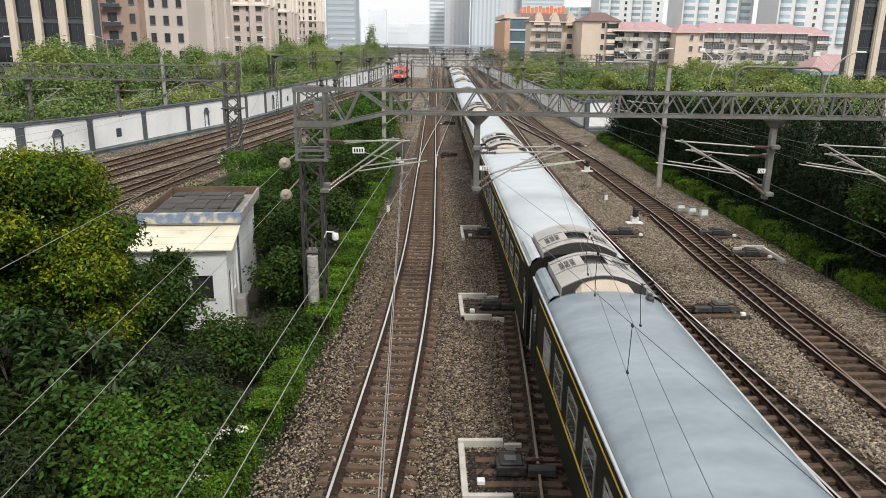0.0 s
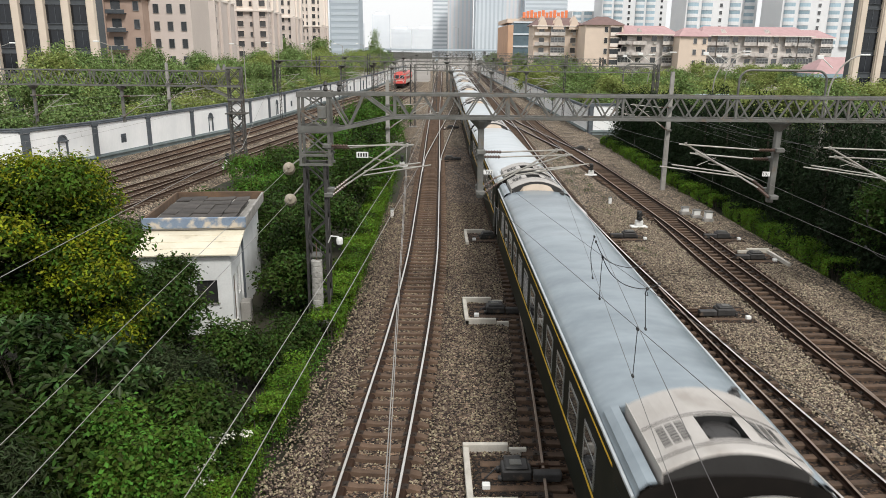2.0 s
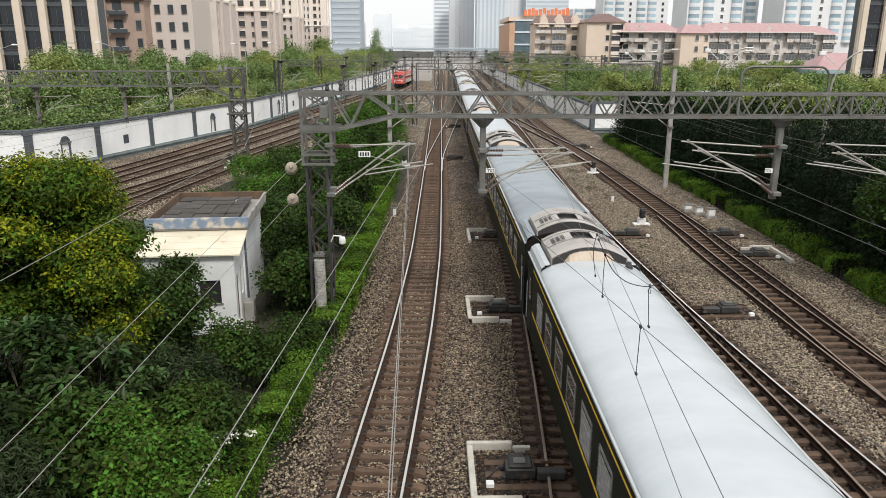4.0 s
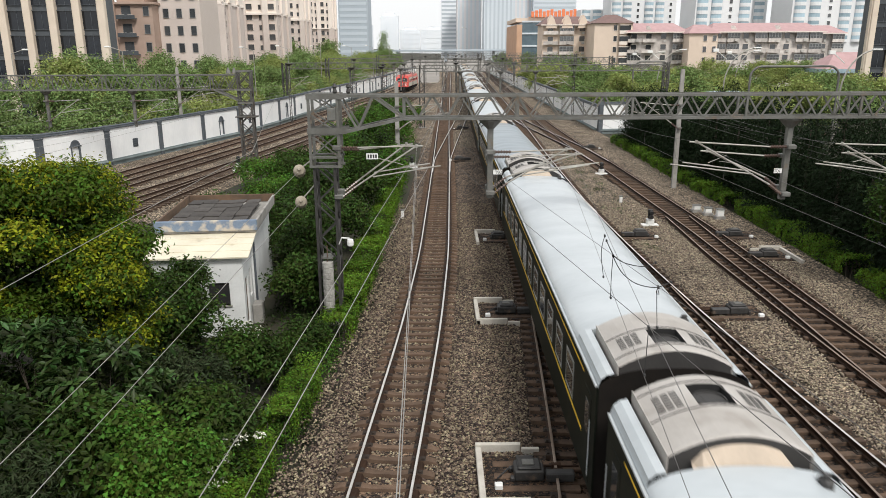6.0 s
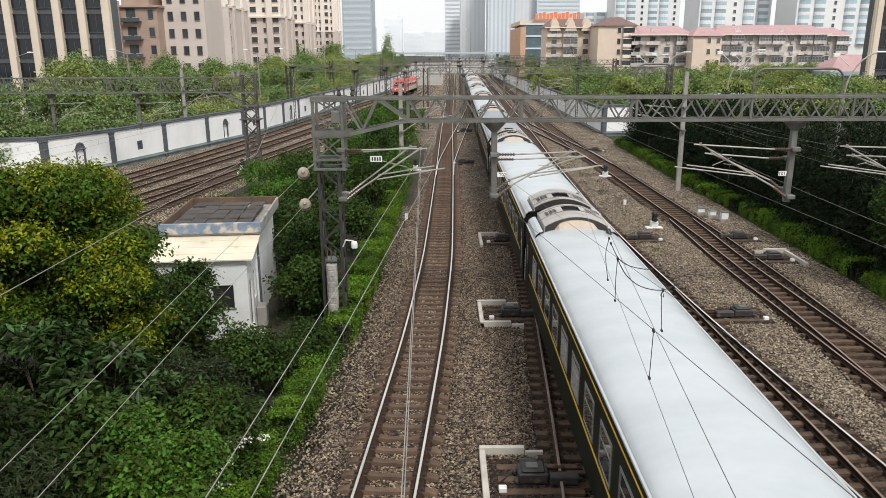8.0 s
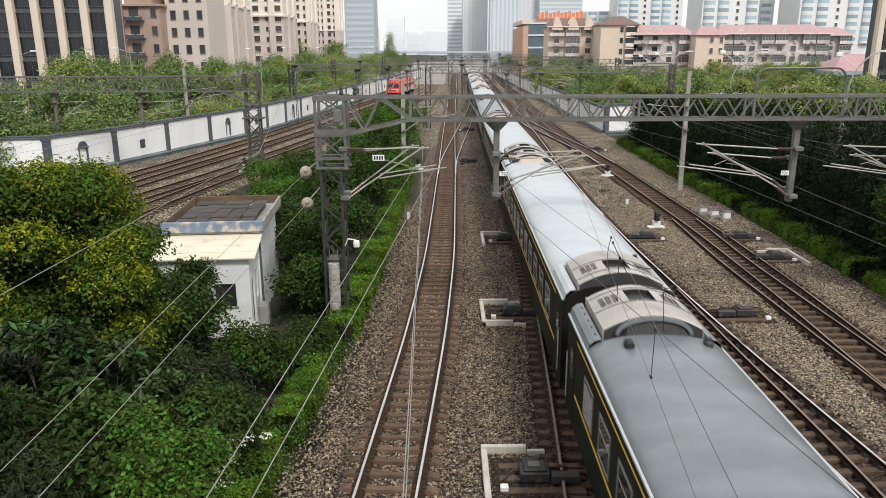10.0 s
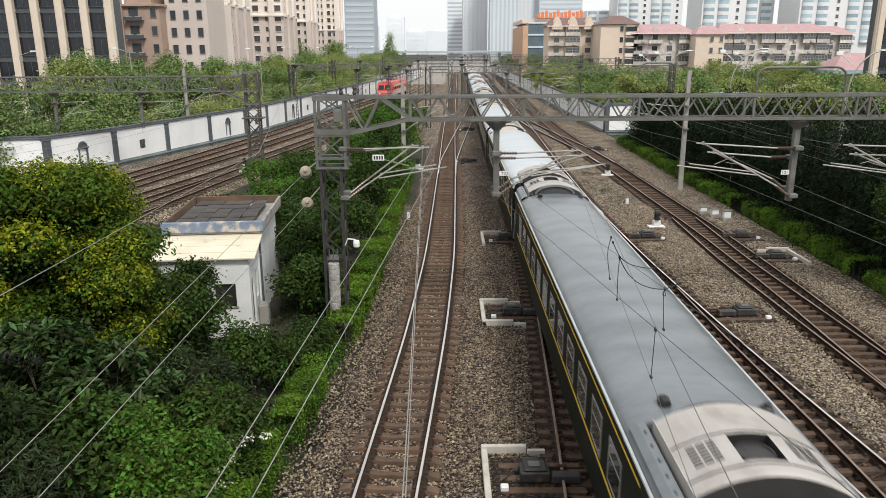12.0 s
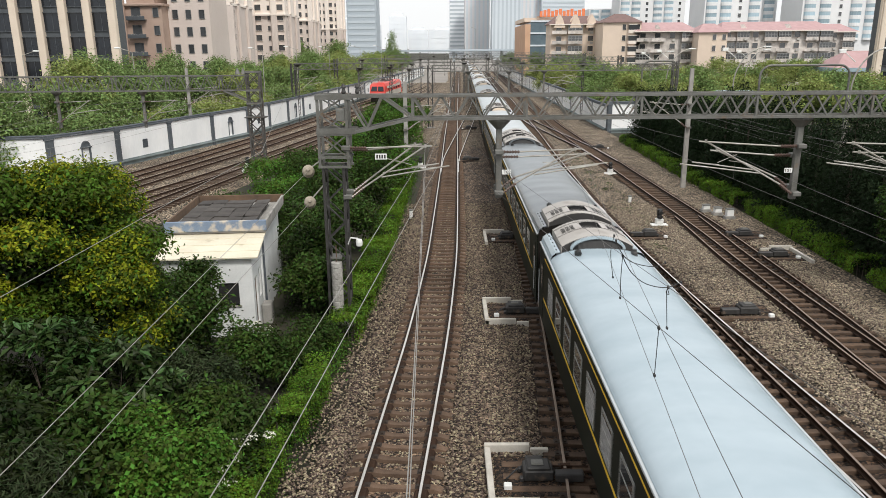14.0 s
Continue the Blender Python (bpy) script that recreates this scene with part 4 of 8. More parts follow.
    sh = [
        # label, x, y, z, rx, ry, rz, leaves, leaf size, material, aspect
        ("dark glossy-leaved shrub below the camphor tree", -10.6, 17.3, 2.2, 1.7, 1.3, 1.5, 9000, 0.20, M_LEAF_DARK, 0.42),
        ("mid-green leafy shrub in front of the hut wall", -9.7, 24.9, 1.5, 1.6, 0.95, 1.65, 13000, 0.125, M_LEAF_MID, 0.5),
        ("dense dark shrub in front of the hut window", -9.0, 22.8, 1.35, 1.6, 1.4, 1.6, 10500, 0.15, M_LEAF_MID, 0.5),
        ("large-leaved evergreen shrub with leaves in whorls", -8.6, 17.4, 1.7, 1.5, 1.3, 1.3, 4200, 0.30, M_LEAF_DARK, 0.36),
        ("grey-green shrub with fine narrow leaves", -7.3, 19.3, 1.2, 1.35, 1.2, 1.05, 9000, 0.13, M_LEAF_GREY, 0.28),
        ("green shrub in front of the hut door", -6.3, 21.7, 0.9, 1.2, 1.2, 0.9, 6000, 0.13, M_LEAF_MID, 0.5),
        ("fresh green broad-leaved shrub", -6.5, 14.4, 1.3, 1.5, 1.4, 1.35, 15000, 0.105, M_LEAF_BRIGHT, 0.62),
        ("dark green shrub in the thicket", -7.9, 14.2, 1.5, 1.3, 1.2, 1.3, 6000, 0.16, M_LEAF_MID, 0.5),
        ("feathery grey-green shrub in the thicket", -8.6, 12.4, 1.6, 1.5, 1.2, 1.4, 9000, 0.14, M_LEAF_GREY, 0.22),
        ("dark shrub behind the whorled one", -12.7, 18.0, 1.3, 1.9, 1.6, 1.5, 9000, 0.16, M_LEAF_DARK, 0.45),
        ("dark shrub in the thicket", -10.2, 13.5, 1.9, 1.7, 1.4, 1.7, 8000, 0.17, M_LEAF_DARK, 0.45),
        ("green shrub among the thicket", -6.0, 17.0, 0.9, 1.2, 1.3, 0.9, 6500, 0.14, M_LEAF_MID, 0.5),
        ("fresh green shrub near the ballast", -5.4, 13.0, 0.6, 0.9, 1.1, 0.9, 6500, 0.095, M_LEAF_BRIGHT, 0.5),
        ("green shrub near the ballast", -5.3, 15.7, 0.5, 0.8, 1.2, 0.75, 4800, 0.11, M_LEAF_MID, 0.5),
        ("green bush behind the lattice mast", -5.7, 28.5, 1.1, 1.3, 1.5, 1.2, 6500, 0.14, M_LEAF_MID, 0.5),
        ("tall bush behind the lattice mast", -5.6, 32.0, 1.5, 1.5, 1.6, 1.7, 8000, 0.16, M_LEAF_MID, 0.5),
        ("dark bush beside the hut wall", -6.4, 31.5, 1.2, 0.9, 1.6, 1.4, 5000, 0.15, M_LEAF_DARK, 0.5),
        ("low bush at the foot of the mast", -4.9, 24.0, 0.5, 0.9, 1.6, 0.6, 5000, 0.11, M_LEAF_MID, 0.5),
        ("dark green bush beyond the camphor tree", -13.4, 26.0, 1.5, 2.0, 1.8, 1.7, 8000, 0.18, M_LEAF_MID, 0.5),
    ]
    for i, (lab, x, y, z, rx, ry, rz, n, s, m, asp) in enumerate(sh):
        whorls = 120 if "whorls" in lab else (130 if "below the camphor" in lab else 0)
        lobes = clumps(x, y, z, rx, ry, rz, 16, 40 + i, 0.31)
        q = tree(lab, (x, y, -0.3), lobes + ([] if whorls else [(x, y, z, rx * 0.7, ry * 0.7, rz * 0.7)]), n // 4 if whorls else n, s * (0.8 if whorls else 1.15), M_LEAF_DARK if whorls else m, 60 + i, 0.035, "shrub", "thicket beside the tracks", 4, asp)
        if whorls:
            part("leaf_whorl", rosettes("leaf_whorl", [(a - x, b - y, c + 0.3, ra, rb, rc) for a, b, c, ra, rb, rc in lobes], whorls, 0.40, M_LEAF_WHORL, 160 + i), None, q, "long glossy leaves in whorls", kind="stuff")
    # undergrowth that covers the soil
    rng = random.Random(9)
    bl = []
    for i in range(240):
        y = rng.uniform(10.5, 34)
        x = rng.uniform(-16, WAY["a"](y) - 3.0)
        if -11.2 < x < -7.0 and 26 < y < 34:
            continue
        bl.append((x, y, -0.2, rng.uniform(0.4, 0.8), rng.uniform(0.4, 0.8), rng.uniform(0.25, 0.6)))
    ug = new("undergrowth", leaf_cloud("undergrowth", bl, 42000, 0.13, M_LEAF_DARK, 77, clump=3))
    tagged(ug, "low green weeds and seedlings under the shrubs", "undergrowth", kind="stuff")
    bl = []
    for i in range(150):
        y = 10.5 + i * 0.42
        bl.append((WAY["a"](y) - 2.75 - abs(rng.gauss(0, 0.25)), y, -0.12, 0.3, 0.35, rng.uniform(0.1, 0.28)))
    edge = []
    for i in range(90):
        y = rng.uniform(11, 36)
        edge.append((WAY["a"](y) - 2.95 - abs(rng.gauss(0, 0.4)), y, rng.uniform(-0.1, 0.25), rng.uniform(0.2, 0.5), rng.uniform(0.25, 0.6), rng.uniform(0.2, 0.5)))
    tagged(new("weeds", leaf_cloud("weeds", bl + edge, 15000, 0.085, M_LEAF_BRIGHT, 78, clump=3)), "sparse weeds along the ballast edge", "weeds", kind="stuff")
    # blossoms
    for n, (x, y, z) in enumerate(((-5.35, 14.6, 1.2), (-4.9, 16.2, 1.05), (-6.4, 22.5, 1.5))):
        bl = [(x + rng.uniform(-0.4, 0.4), y + rng.uniform(-0.5, 0.5), z + rng.uniform(-0.3, 0.2), 0.16, 0.16, 0.12) for _ in range(7)]
        tagged(new("blossom", leaf_cloud("blossom", bl, 240, 0.055, M_FLOWER, 90 + n, aspect=0.9)), "small white blossoms among the shrub leaves", "flowers", kind="stuff")


def hedge(label, pts, w, h, seed, material, density=900, size=0.085):
    """A clipped hedge run: box-like, with a lumpy trimmed top, upright sides and a little gap here and there."""
    rng = random.Random(seed)
    for (x0, y0), (x1, y1) in zip(pts, pts[1:]):
        t = thing("hedge", label, "hedge", pose(x0, y0, -0.3), "clipped hedges")
        L = math.hypot(x1 - x0, y1 - y0)
        st = Geo()
        for i in range(max(3, int(L / 0.4))):
            u = i * 0.4 / L
            for q in (-0.25, 0.25):
                p = ((x1 - x0) * u + q * w, (y1 - y0) * u + rng.uniform(-0.1, 0.1))
                st.rod((*p, 0), (p[0] + rng.uniform(-.08, .08), p[1], h * 0.8), 0.016, 4)
        part("stems", st, M_BARK, t, kind="stuff")
        g = np.random.default_rng(seed + int(y0))
        n = int(L * density)
        u, a = g.random(n), g.random(n)
        v = u * L
        wob = 1 + 0.16 * np.sin(v * 2.1 + seed) + 0.10 * np.sin(v * 5.3)
        ww, hh = w * 0.5 * wob, h * (1 + 0.13 * np.sin(v * 1.5 + 2) + 0.09 * np.sin(v * 4.7 + seed) + 0.05 * np.sin(v * 9.1))
        top = a < 0.5
        side = np.where(g.random(n) < 0.6, -1.0, 1.0)
        px = np.where(top, (g.random(n) * 2 - 1) * ww, side * (ww - 0.12 * g.random(n) ** 2))
        pz = np.where(top, hh - 0.10 * g.random(n) ** 2 - 0.10 * (np.abs(px) / ww) ** 6, hh * (0.08 + 0.9 * g.random(n) ** 0.8))
        c = np.stack([(x1 - x0) * u + px, (y1 - y0) * u, pz], 1) + g.normal(size=(n, 3)) * 0.055
        nrm = np.stack([np.where(top, 0, side * 0.9), np.zeros(n), np.where(top, 1.0, 0.25)], 1) + g.normal(size=(n, 3)) * 0.35
        nrm /= np.linalg.norm(nrm, axis=1)[:, None]
        b = np.cross(nrm, g.normal(size=(n, 3)))
        b /= np.linalg.norm(b, axis=1)[:, None]
        e = np.cross(nrm, b)
        s = size * (0.6 + 0.7 * g.random(n))[:, None]
        q = np.stack([c - e * s * 0.5, c + b * s * 0.27 + nrm * s * 0.07, c + e * s * 0.5 - nrm * s * 0.08, c - b * s * 0.27 + nrm * s * 0.07], 1)
        part("foliage", quads("foliage", q, material), None, t)


near_plants()
hedge("bright green clipped hedge along the ballast", [(-4.95, 14.0), (-4.75, 17.2)], 0.95, 1.1, 11, M_LEAF_HEDGE, 1900, 0.085)
hedge("bright green clipped hedge along the ballast", [(-4.55, 18.2), (-4.25, 21.8)], 0.95, 1.05, 16, M_LEAF_HEDGE, 1900, 0.085)
hedge("bright green clipped hedge along the ballast", [(-3.95, 25), (-3.75, 32), (-3.65, 40), (-3.6, 50), (-3.5, 64)], 1.15, 1.1, 12, M_LEAF_HEDGE, 1400, 0.11)
hedge("bright green clipped hedge beside the rusty track", [(19.3, 19.5), (19.6, 26), (19.9, 32)], 1.3, 1.0, 13, M_LEAF_HEDGE, 1500, 0.10)
hedge("bright green clipped hedge beside the rusty track", [(19.95, 33.2), (20.1, 40), (20.3, 47.6)], 1.3, 1.0, 14, M_LEAF_HEDGE, 1400, 0.11)
hedge("bright green clipped hedge beside the rusty track", [(20.1, 48.8), (19.9, 60), (20.2, 74), (20.3, 84)], 1.3, 1.0, 15, M_LEAF_HEDGE, 1000, 0.13)


def cedar(i, x, y, h, r):
    rng = random.Random(300 + i)
    t = thing("tree", "dark evergreen cedar with drooping sprays behind the hedge", "tree", pose(x, y, -0.3), "cedars behind the hedge")
    part("trunk", Geo().rod((0, 0, 0), (rng.uniform(-.15, .15), 0, h * 0.95), 0.13, 7, 0.03), M_BARK, t)
    bl = []
    for k in range(34):
        u = 0.03 + 0.94 * k / 33
        rr = r * (1 - u) ** 0.6 * rng.uniform(0.65, 1.05) + 0.12
        a = k * 2.4
        bl.append((rr * 0.6 * math.cos(a), rr * 0.6 * math.sin(a), u * h, rr * 0.62, rr * 0.62, 0.42))
    part("crown", leaf_cloud("crown", bl, 6200, 0.26, M_LEAF_CEDAR, 500 + i, droop=1.0, aspect=0.3, clump=4), None, t)


ci = 0
rr = random.Random(21)
for row, (off, n) in enumerate(((0, 17), (2.1, 17))):
    for k in range(n):
        y = 24 + k * 3.6 + rr.uniform(-0.7, 0.7)
        x = 21.6 + off + 0.05 * max(0, 40 - y) * -0.3 + rr.uniform(-0.4, 0.4)
        cedar(ci, x, y, rr.uniform(6.4, 8.0) * (1 if y < 60 else 0.85), rr.uniform(1.5, 2.0))
        ci += 1

# bushes and small trees between the yard and the main track
rr = random.Random(31)
for k in range(44):
    y = 34 + k * 1.45 + rr.uniform(-0.8, 0.8)
    lo, hi = WAY["l1"](y) + 3.5, -5.2 + 0.012 * y
    x = rr.uniform(max(lo, hi - 3.5), hi) if k % 2 else rr.uniform(max(lo, -15), hi - 1.5)
    h = rr.uniform(1.4, 2.0) * (1.0 if x < hi - 4 else (2.2 if y > 38 else 1.5))
    tree("dense green bush between the tracks", (x, y, -0.3), clumps(x, y, h * 0.5, 1.7, 1.8, h * 0.6, 8, 700 + k, 0.5), 4200, 0.19, rr.choice((M_LEAF_MID, M_LEAF_MID, M_LEAF_BRIGHT, M_LEAF_DARK)), 800 + k, 0.05, "shrub", "bushes between the tracks", 4)

# street trees behind the yard wall and beyond the eastern wall
rr = random.Random(41)
for k in range(46):
    y = 64 + k * 4.4
    x = -40.5 + 0.135 * (y - 70) * (1 if y < 200 else 0.9) + rr.uniform(-1.5, 1.5) - (k % 3) * 2.6
    h = rr.uniform(6.5, 9.5)
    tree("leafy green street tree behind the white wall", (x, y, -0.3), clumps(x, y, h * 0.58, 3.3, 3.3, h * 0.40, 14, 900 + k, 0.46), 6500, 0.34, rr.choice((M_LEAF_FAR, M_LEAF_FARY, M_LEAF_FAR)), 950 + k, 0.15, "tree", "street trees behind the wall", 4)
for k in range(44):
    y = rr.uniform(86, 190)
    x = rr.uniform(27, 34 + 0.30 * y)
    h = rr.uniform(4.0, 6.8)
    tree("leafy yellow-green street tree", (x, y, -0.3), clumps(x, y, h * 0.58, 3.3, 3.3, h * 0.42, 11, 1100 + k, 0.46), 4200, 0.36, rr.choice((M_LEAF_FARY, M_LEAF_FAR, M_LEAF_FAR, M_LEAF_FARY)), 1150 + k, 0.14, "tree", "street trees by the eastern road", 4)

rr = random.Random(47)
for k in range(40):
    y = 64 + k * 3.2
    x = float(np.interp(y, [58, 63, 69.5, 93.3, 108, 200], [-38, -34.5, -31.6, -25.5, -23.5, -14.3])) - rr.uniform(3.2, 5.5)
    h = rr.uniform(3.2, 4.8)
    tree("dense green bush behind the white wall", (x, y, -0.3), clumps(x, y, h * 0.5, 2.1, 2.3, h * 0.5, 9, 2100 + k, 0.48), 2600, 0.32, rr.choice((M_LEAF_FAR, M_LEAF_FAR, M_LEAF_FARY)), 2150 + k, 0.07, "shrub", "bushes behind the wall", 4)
rr = random.Random(51)
for k in range(30):
    y = 99 + k * 3.3
    x = rr.uniform(22.5, 27 + 0.06 * y)
    h = rr.uniform(4.2, 6.2)
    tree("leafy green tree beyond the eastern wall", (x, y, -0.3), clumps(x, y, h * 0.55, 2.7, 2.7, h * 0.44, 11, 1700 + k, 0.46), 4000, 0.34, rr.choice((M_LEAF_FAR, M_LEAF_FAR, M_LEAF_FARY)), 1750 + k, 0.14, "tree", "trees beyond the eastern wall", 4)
tree("mid-green broadleaf tree among the cedars", (20.9, 30.5, -0.3), clumps(20.9, 30.5, 3.6, 1.7, 1.9, 2.4, 22, 61, 0.36), 12000, 0.17, M_LEAF_MID, 62, 0.1)
tree("mid-green broadleaf tree among the cedars", (21.3, 26.5, -0.3), clumps(21.3, 26.5, 3.2, 1.7, 1.9, 2.4, 22, 63, 0.36), 12000, 0.17, M_LEAF_MID, 64, 0.1)
bl = []
for k in range(70):
    y = rr.uniform(36, 78)
    bl.append((WAY["c"](y) + rr.uniform(1.7, 3.6), y, -0.03, 0.35, 0.5, rr.uniform(0.05, 0.12)))
tagged(new("ballast_weeds", leaf_cloud("ballast_weeds", bl, 3600, 0.07, M_LEAF_MID, 79)), "thin green weeds growing through the ballast", "weeds", kind="stuff")


# ---------- hut ----------
M_PLASTER = mat("stained_white_plaster", (0.74, 0.75, 0.74), (0.60, 0.61, 0.60), rough=0.9, scale=0.9, fine=14, bump=0.12, c=(0.33, 0.30, 0.26), cs=1.3, cmin=0.66)
M_CREAM = mat("cream_sheet_roof", (0.72, 0.67, 0.54), (0.62, 0.56, 0.43), rough=0.55, scale=1.1, fine=12, bump=0.05, c=(0.42, 0.36, 0.26), cs=1.2, cmin=0.66)
M_BLUEFADE = mat("flaking_blue_fascia", (0.22, 0.28, 0.36), (0.15, 0.20, 0.28), rough=0.8, scale=2, fine=20, bump=0.2, c=(0.52, 0.46, 0.38), cs=2.2, cmin=0.5)
M_RUSTY = mat("rusty_parapet", (0.15, 0.092, 0.055), (0.08, 0.055, 0.04), rough=0.9, scale=2, fine=20, bump=0.3)
M_SLAB = mat("dark_roof_slab", (0.072, 0.064, 0.057), (0.04, 0.035, 0.032), rough=0.9, scale=1.5, fine=18, bump=0.3, vary=0.2)
M_DOOR = mat("weathered_brown_door", (0.20, 0.14, 0.10), (0.12, 0.09, 0.07), rough=0.8, scale=3, fine=25, bump=0.2)
M_PLATE = mat("white_number_plate", (0.80, 0.80, 0.78), (0.70, 0.70, 0.68), rough=0.6, bump=0)
M_BLACK = mat("black_paint", (0.02, 0.02, 0.02), (0.03, 0.03, 0.03), rough=0.6, bump=0)
M_WHITE = mat("white_enamel", (0.82, 0.82, 0.80), (0.72, 0.72, 0.70), rough=0.4, bump=0)
M_WEIGHT = mat("blotched_concrete_weights", (0.42, 0.41, 0.38), (0.20, 0.19, 0.175), rough=0.9, scale=4, fine=16, bump=0.3)
M_PALE_CER = mat("pale_insulator", (0.36, 0.32, 0.255), (0.25, 0.215, 0.165), rough=0.5, bump=0.03)


def hut():
    h = thing("hut", "small white plastered hut with flat roof and cream lean-to", "hut", pose(-7.5, 26.55, -0.3, 0, 0, 5))
    W, T = 3.35, 0.2
    # lean-to walls with openings, then the main block
    g = Geo()
    def wall_x(x, y0, y1, z1a, z1b, holes):
        ys = sorted({y0, y1, *[q for a in holes for q in a[:2]]})
        zt = lambda y: z1a + (z1b - z1a) * (y - y0) / (y1 - y0)
        for a, b in zip(ys, ys[1:]):
            hole = [q for q in holes if q[0] <= a + 1e-6 and b <= q[1] + 1e-6]
            spans = [(0, None)] if not hole else [(0, hole[0][2]), (hole[0][3], None)]
            for z0, z1 in spans:
                if z1 is None:
                    vs = [(x - T, a, z0), (x, a, z0), (x, b, z0), (x - T, b, z0), (x - T, a, zt(a)), (x, a, zt(a)), (x, b, zt(b)), (x - T, b, zt(b))]
                    g.add(vs, [(3, 2, 1, 0), (4, 5, 6, 7), (0, 1, 5, 4), (1, 2, 6, 5), (2, 3, 7, 6), (3, 0, 4, 7)])
                elif z1 > z0:
                    g.box(x - T, x, a, b, z0, z1)
    wall_x(0, 0, 2.0, 3.15, 3.6, [(0.35, 0.95, 0.3, 2.25), (1.25, 1.75, 1.2, 2.35)])
    wall_x(-W + T, 0, 2.0, 3.15, 3.6, [])
    for x0, x1, z0, z1 in ((-W + T, -1.35, 0, 3.15), (-1.35, -0.55, 0, 1.3), (-1.35, -0.55, 2.2, 3.15), (-0.55, -T, 0, 3.15)):
        g.box(x0, x1, 0, T, z0, z1)
    part("lean_to_wall", g, M_PLASTER, h, kind="stuff")
    g = Geo()
    g.box(-W, 0.06, 2.0, 7.1, 0, 3.72, b=0.02)
    part("wall", g, M_PLASTER, h)
    part("window", Geo().box(-1.33, -0.57, 0.08, 0.12, 1.32, 2.18).box(-0.97, -0.93, 0.06, 0.14, 1.3, 2.2), M_DARK, h, "dark broken window")
    part("sill", Geo().box(-1.42, -0.48, -0.06, 0.12, 1.24, 1.30, b=0.01), M_CONCRETE, h)
    part("door", Geo().box(-0.12, -0.07, 0.37, 0.93, 0.3, 2.23, b=0.008), M_DOOR, h)
    part("shutter", Geo().box(-0.12, -0.08, 1.27, 1.73, 1.22, 2.33, b=0.006), M_DOOR, h)
    part("step", Geo().box(0.02, 0.42, 1.25, 1.85, 0, 0.85, b=0.04), M_CONCRETE, h)
    part("downpipe", Geo().rod((0.10, 2.15, 0.2), (0.10, 2.15, 3.6), 0.045, 8), M_SLATE, h)
    # lean-to roof: four sheets with raised edges
    for k in range(4):
        a, b = -0.22 + k * 0.56, -0.22 + (k + 1) * 0.56
        z = lambda y: 3.22 + (y + 0.22) * 0.20
        s = Geo().add([(-W - 0.2, a, z(a)), (0.28, a, z(a)), (0.28, b, z(b) - 0.02), (-W - 0.2, b, z(b) - 0.02), (-W - 0.2, a, z(a) + 0.05), (0.28, a, z(a) + 0.05), (0.28, b, z(b) + 0.03), (-W - 0.2, b, z(b) + 0.03)],
                      [(3, 2, 1, 0), (4, 5, 6, 7), (0, 1, 5, 4), (1, 2, 6, 5), (2, 3, 7, 6), (3, 0, 4, 7)])
        part("roof_sheet", s, M_CREAM, h, "cream metal roof sheet")
    # flat roof: slab, fascia, parapets, loose slabs
    part("roof_slab", Geo().box(-W - 0.28, 0.32, 1.86, 7.35, 3.72, 3.84, b=0.01), M_CONCRETE, h)
    part("fascia", Geo().box(-W - 0.30, 0.34, 1.80, 1.95, 3.80, 4.22, b=0.015), M_BLUEFADE, h, "flaking blue-painted fascia")
    part("parapet", Geo().box(-W - 0.30, -W - 0.21, 1.95, 7.40, 3.84, 4.2, b=0.015), M_RUSTY, h)
    part("parapet", Geo().box(-W - 0.21, 0.34, 7.31, 7.40, 3.84, 4.2, b=0.015), M_RUSTY, h)
    part("parapet", Geo().box(0.25, 0.34, 1.95, 7.22, 3.84, 4.18, b=0.015), M_CONCRETE, h)
    rng = random.Random(2)
    for i in range(5):
        for j in range(5):
            m = pose(-2.95 + i * 0.62 + rng.uniform(-0.02, 0.02), 2.75 + j * 0.86 + rng.uniform(-0.05, 0.05), 4.05 + rng.uniform(0, 0.05), rng.uniform(-2.5, 2.5), rng.uniform(-2.5, 2.5), rng.uniform(-5, 5))
            part("paving_slab", Geo().box(-0.30, 0.30, -0.41, 0.41, -0.03, 0.03, b=0.008), M_SLAB, h, at=m)
            part("slab_block", Geo().box(-0.08, 0.08, -0.08, 0.08, -0.22, -0.035), M_SLAB, h, at=m)


hut()


# ---------- overhead line gantries ----------
def lattice(g, p0, p1, depth, n, w=0.07, thin=0.05, flip=False):
    """Zigzag between two parallel chords; p0,p1: ends of the upper chord, depth: downward to the lower one."""
    a, b = Vector(p0), Vector(p1)
    for i in range(n):
        u0, u1, um = i / n, (i + 1) / n, (i + 0.5) / n
        g.bar(a.lerp(b, u0), a.lerp(b, um) - Vector((0, 0, depth)), thin, thin, up=(0, 1, 0))
        g.bar(a.lerp(b, um) - Vector((0, 0, depth)), a.lerp(b, u1), thin, thin, up=(0, 1, 0))


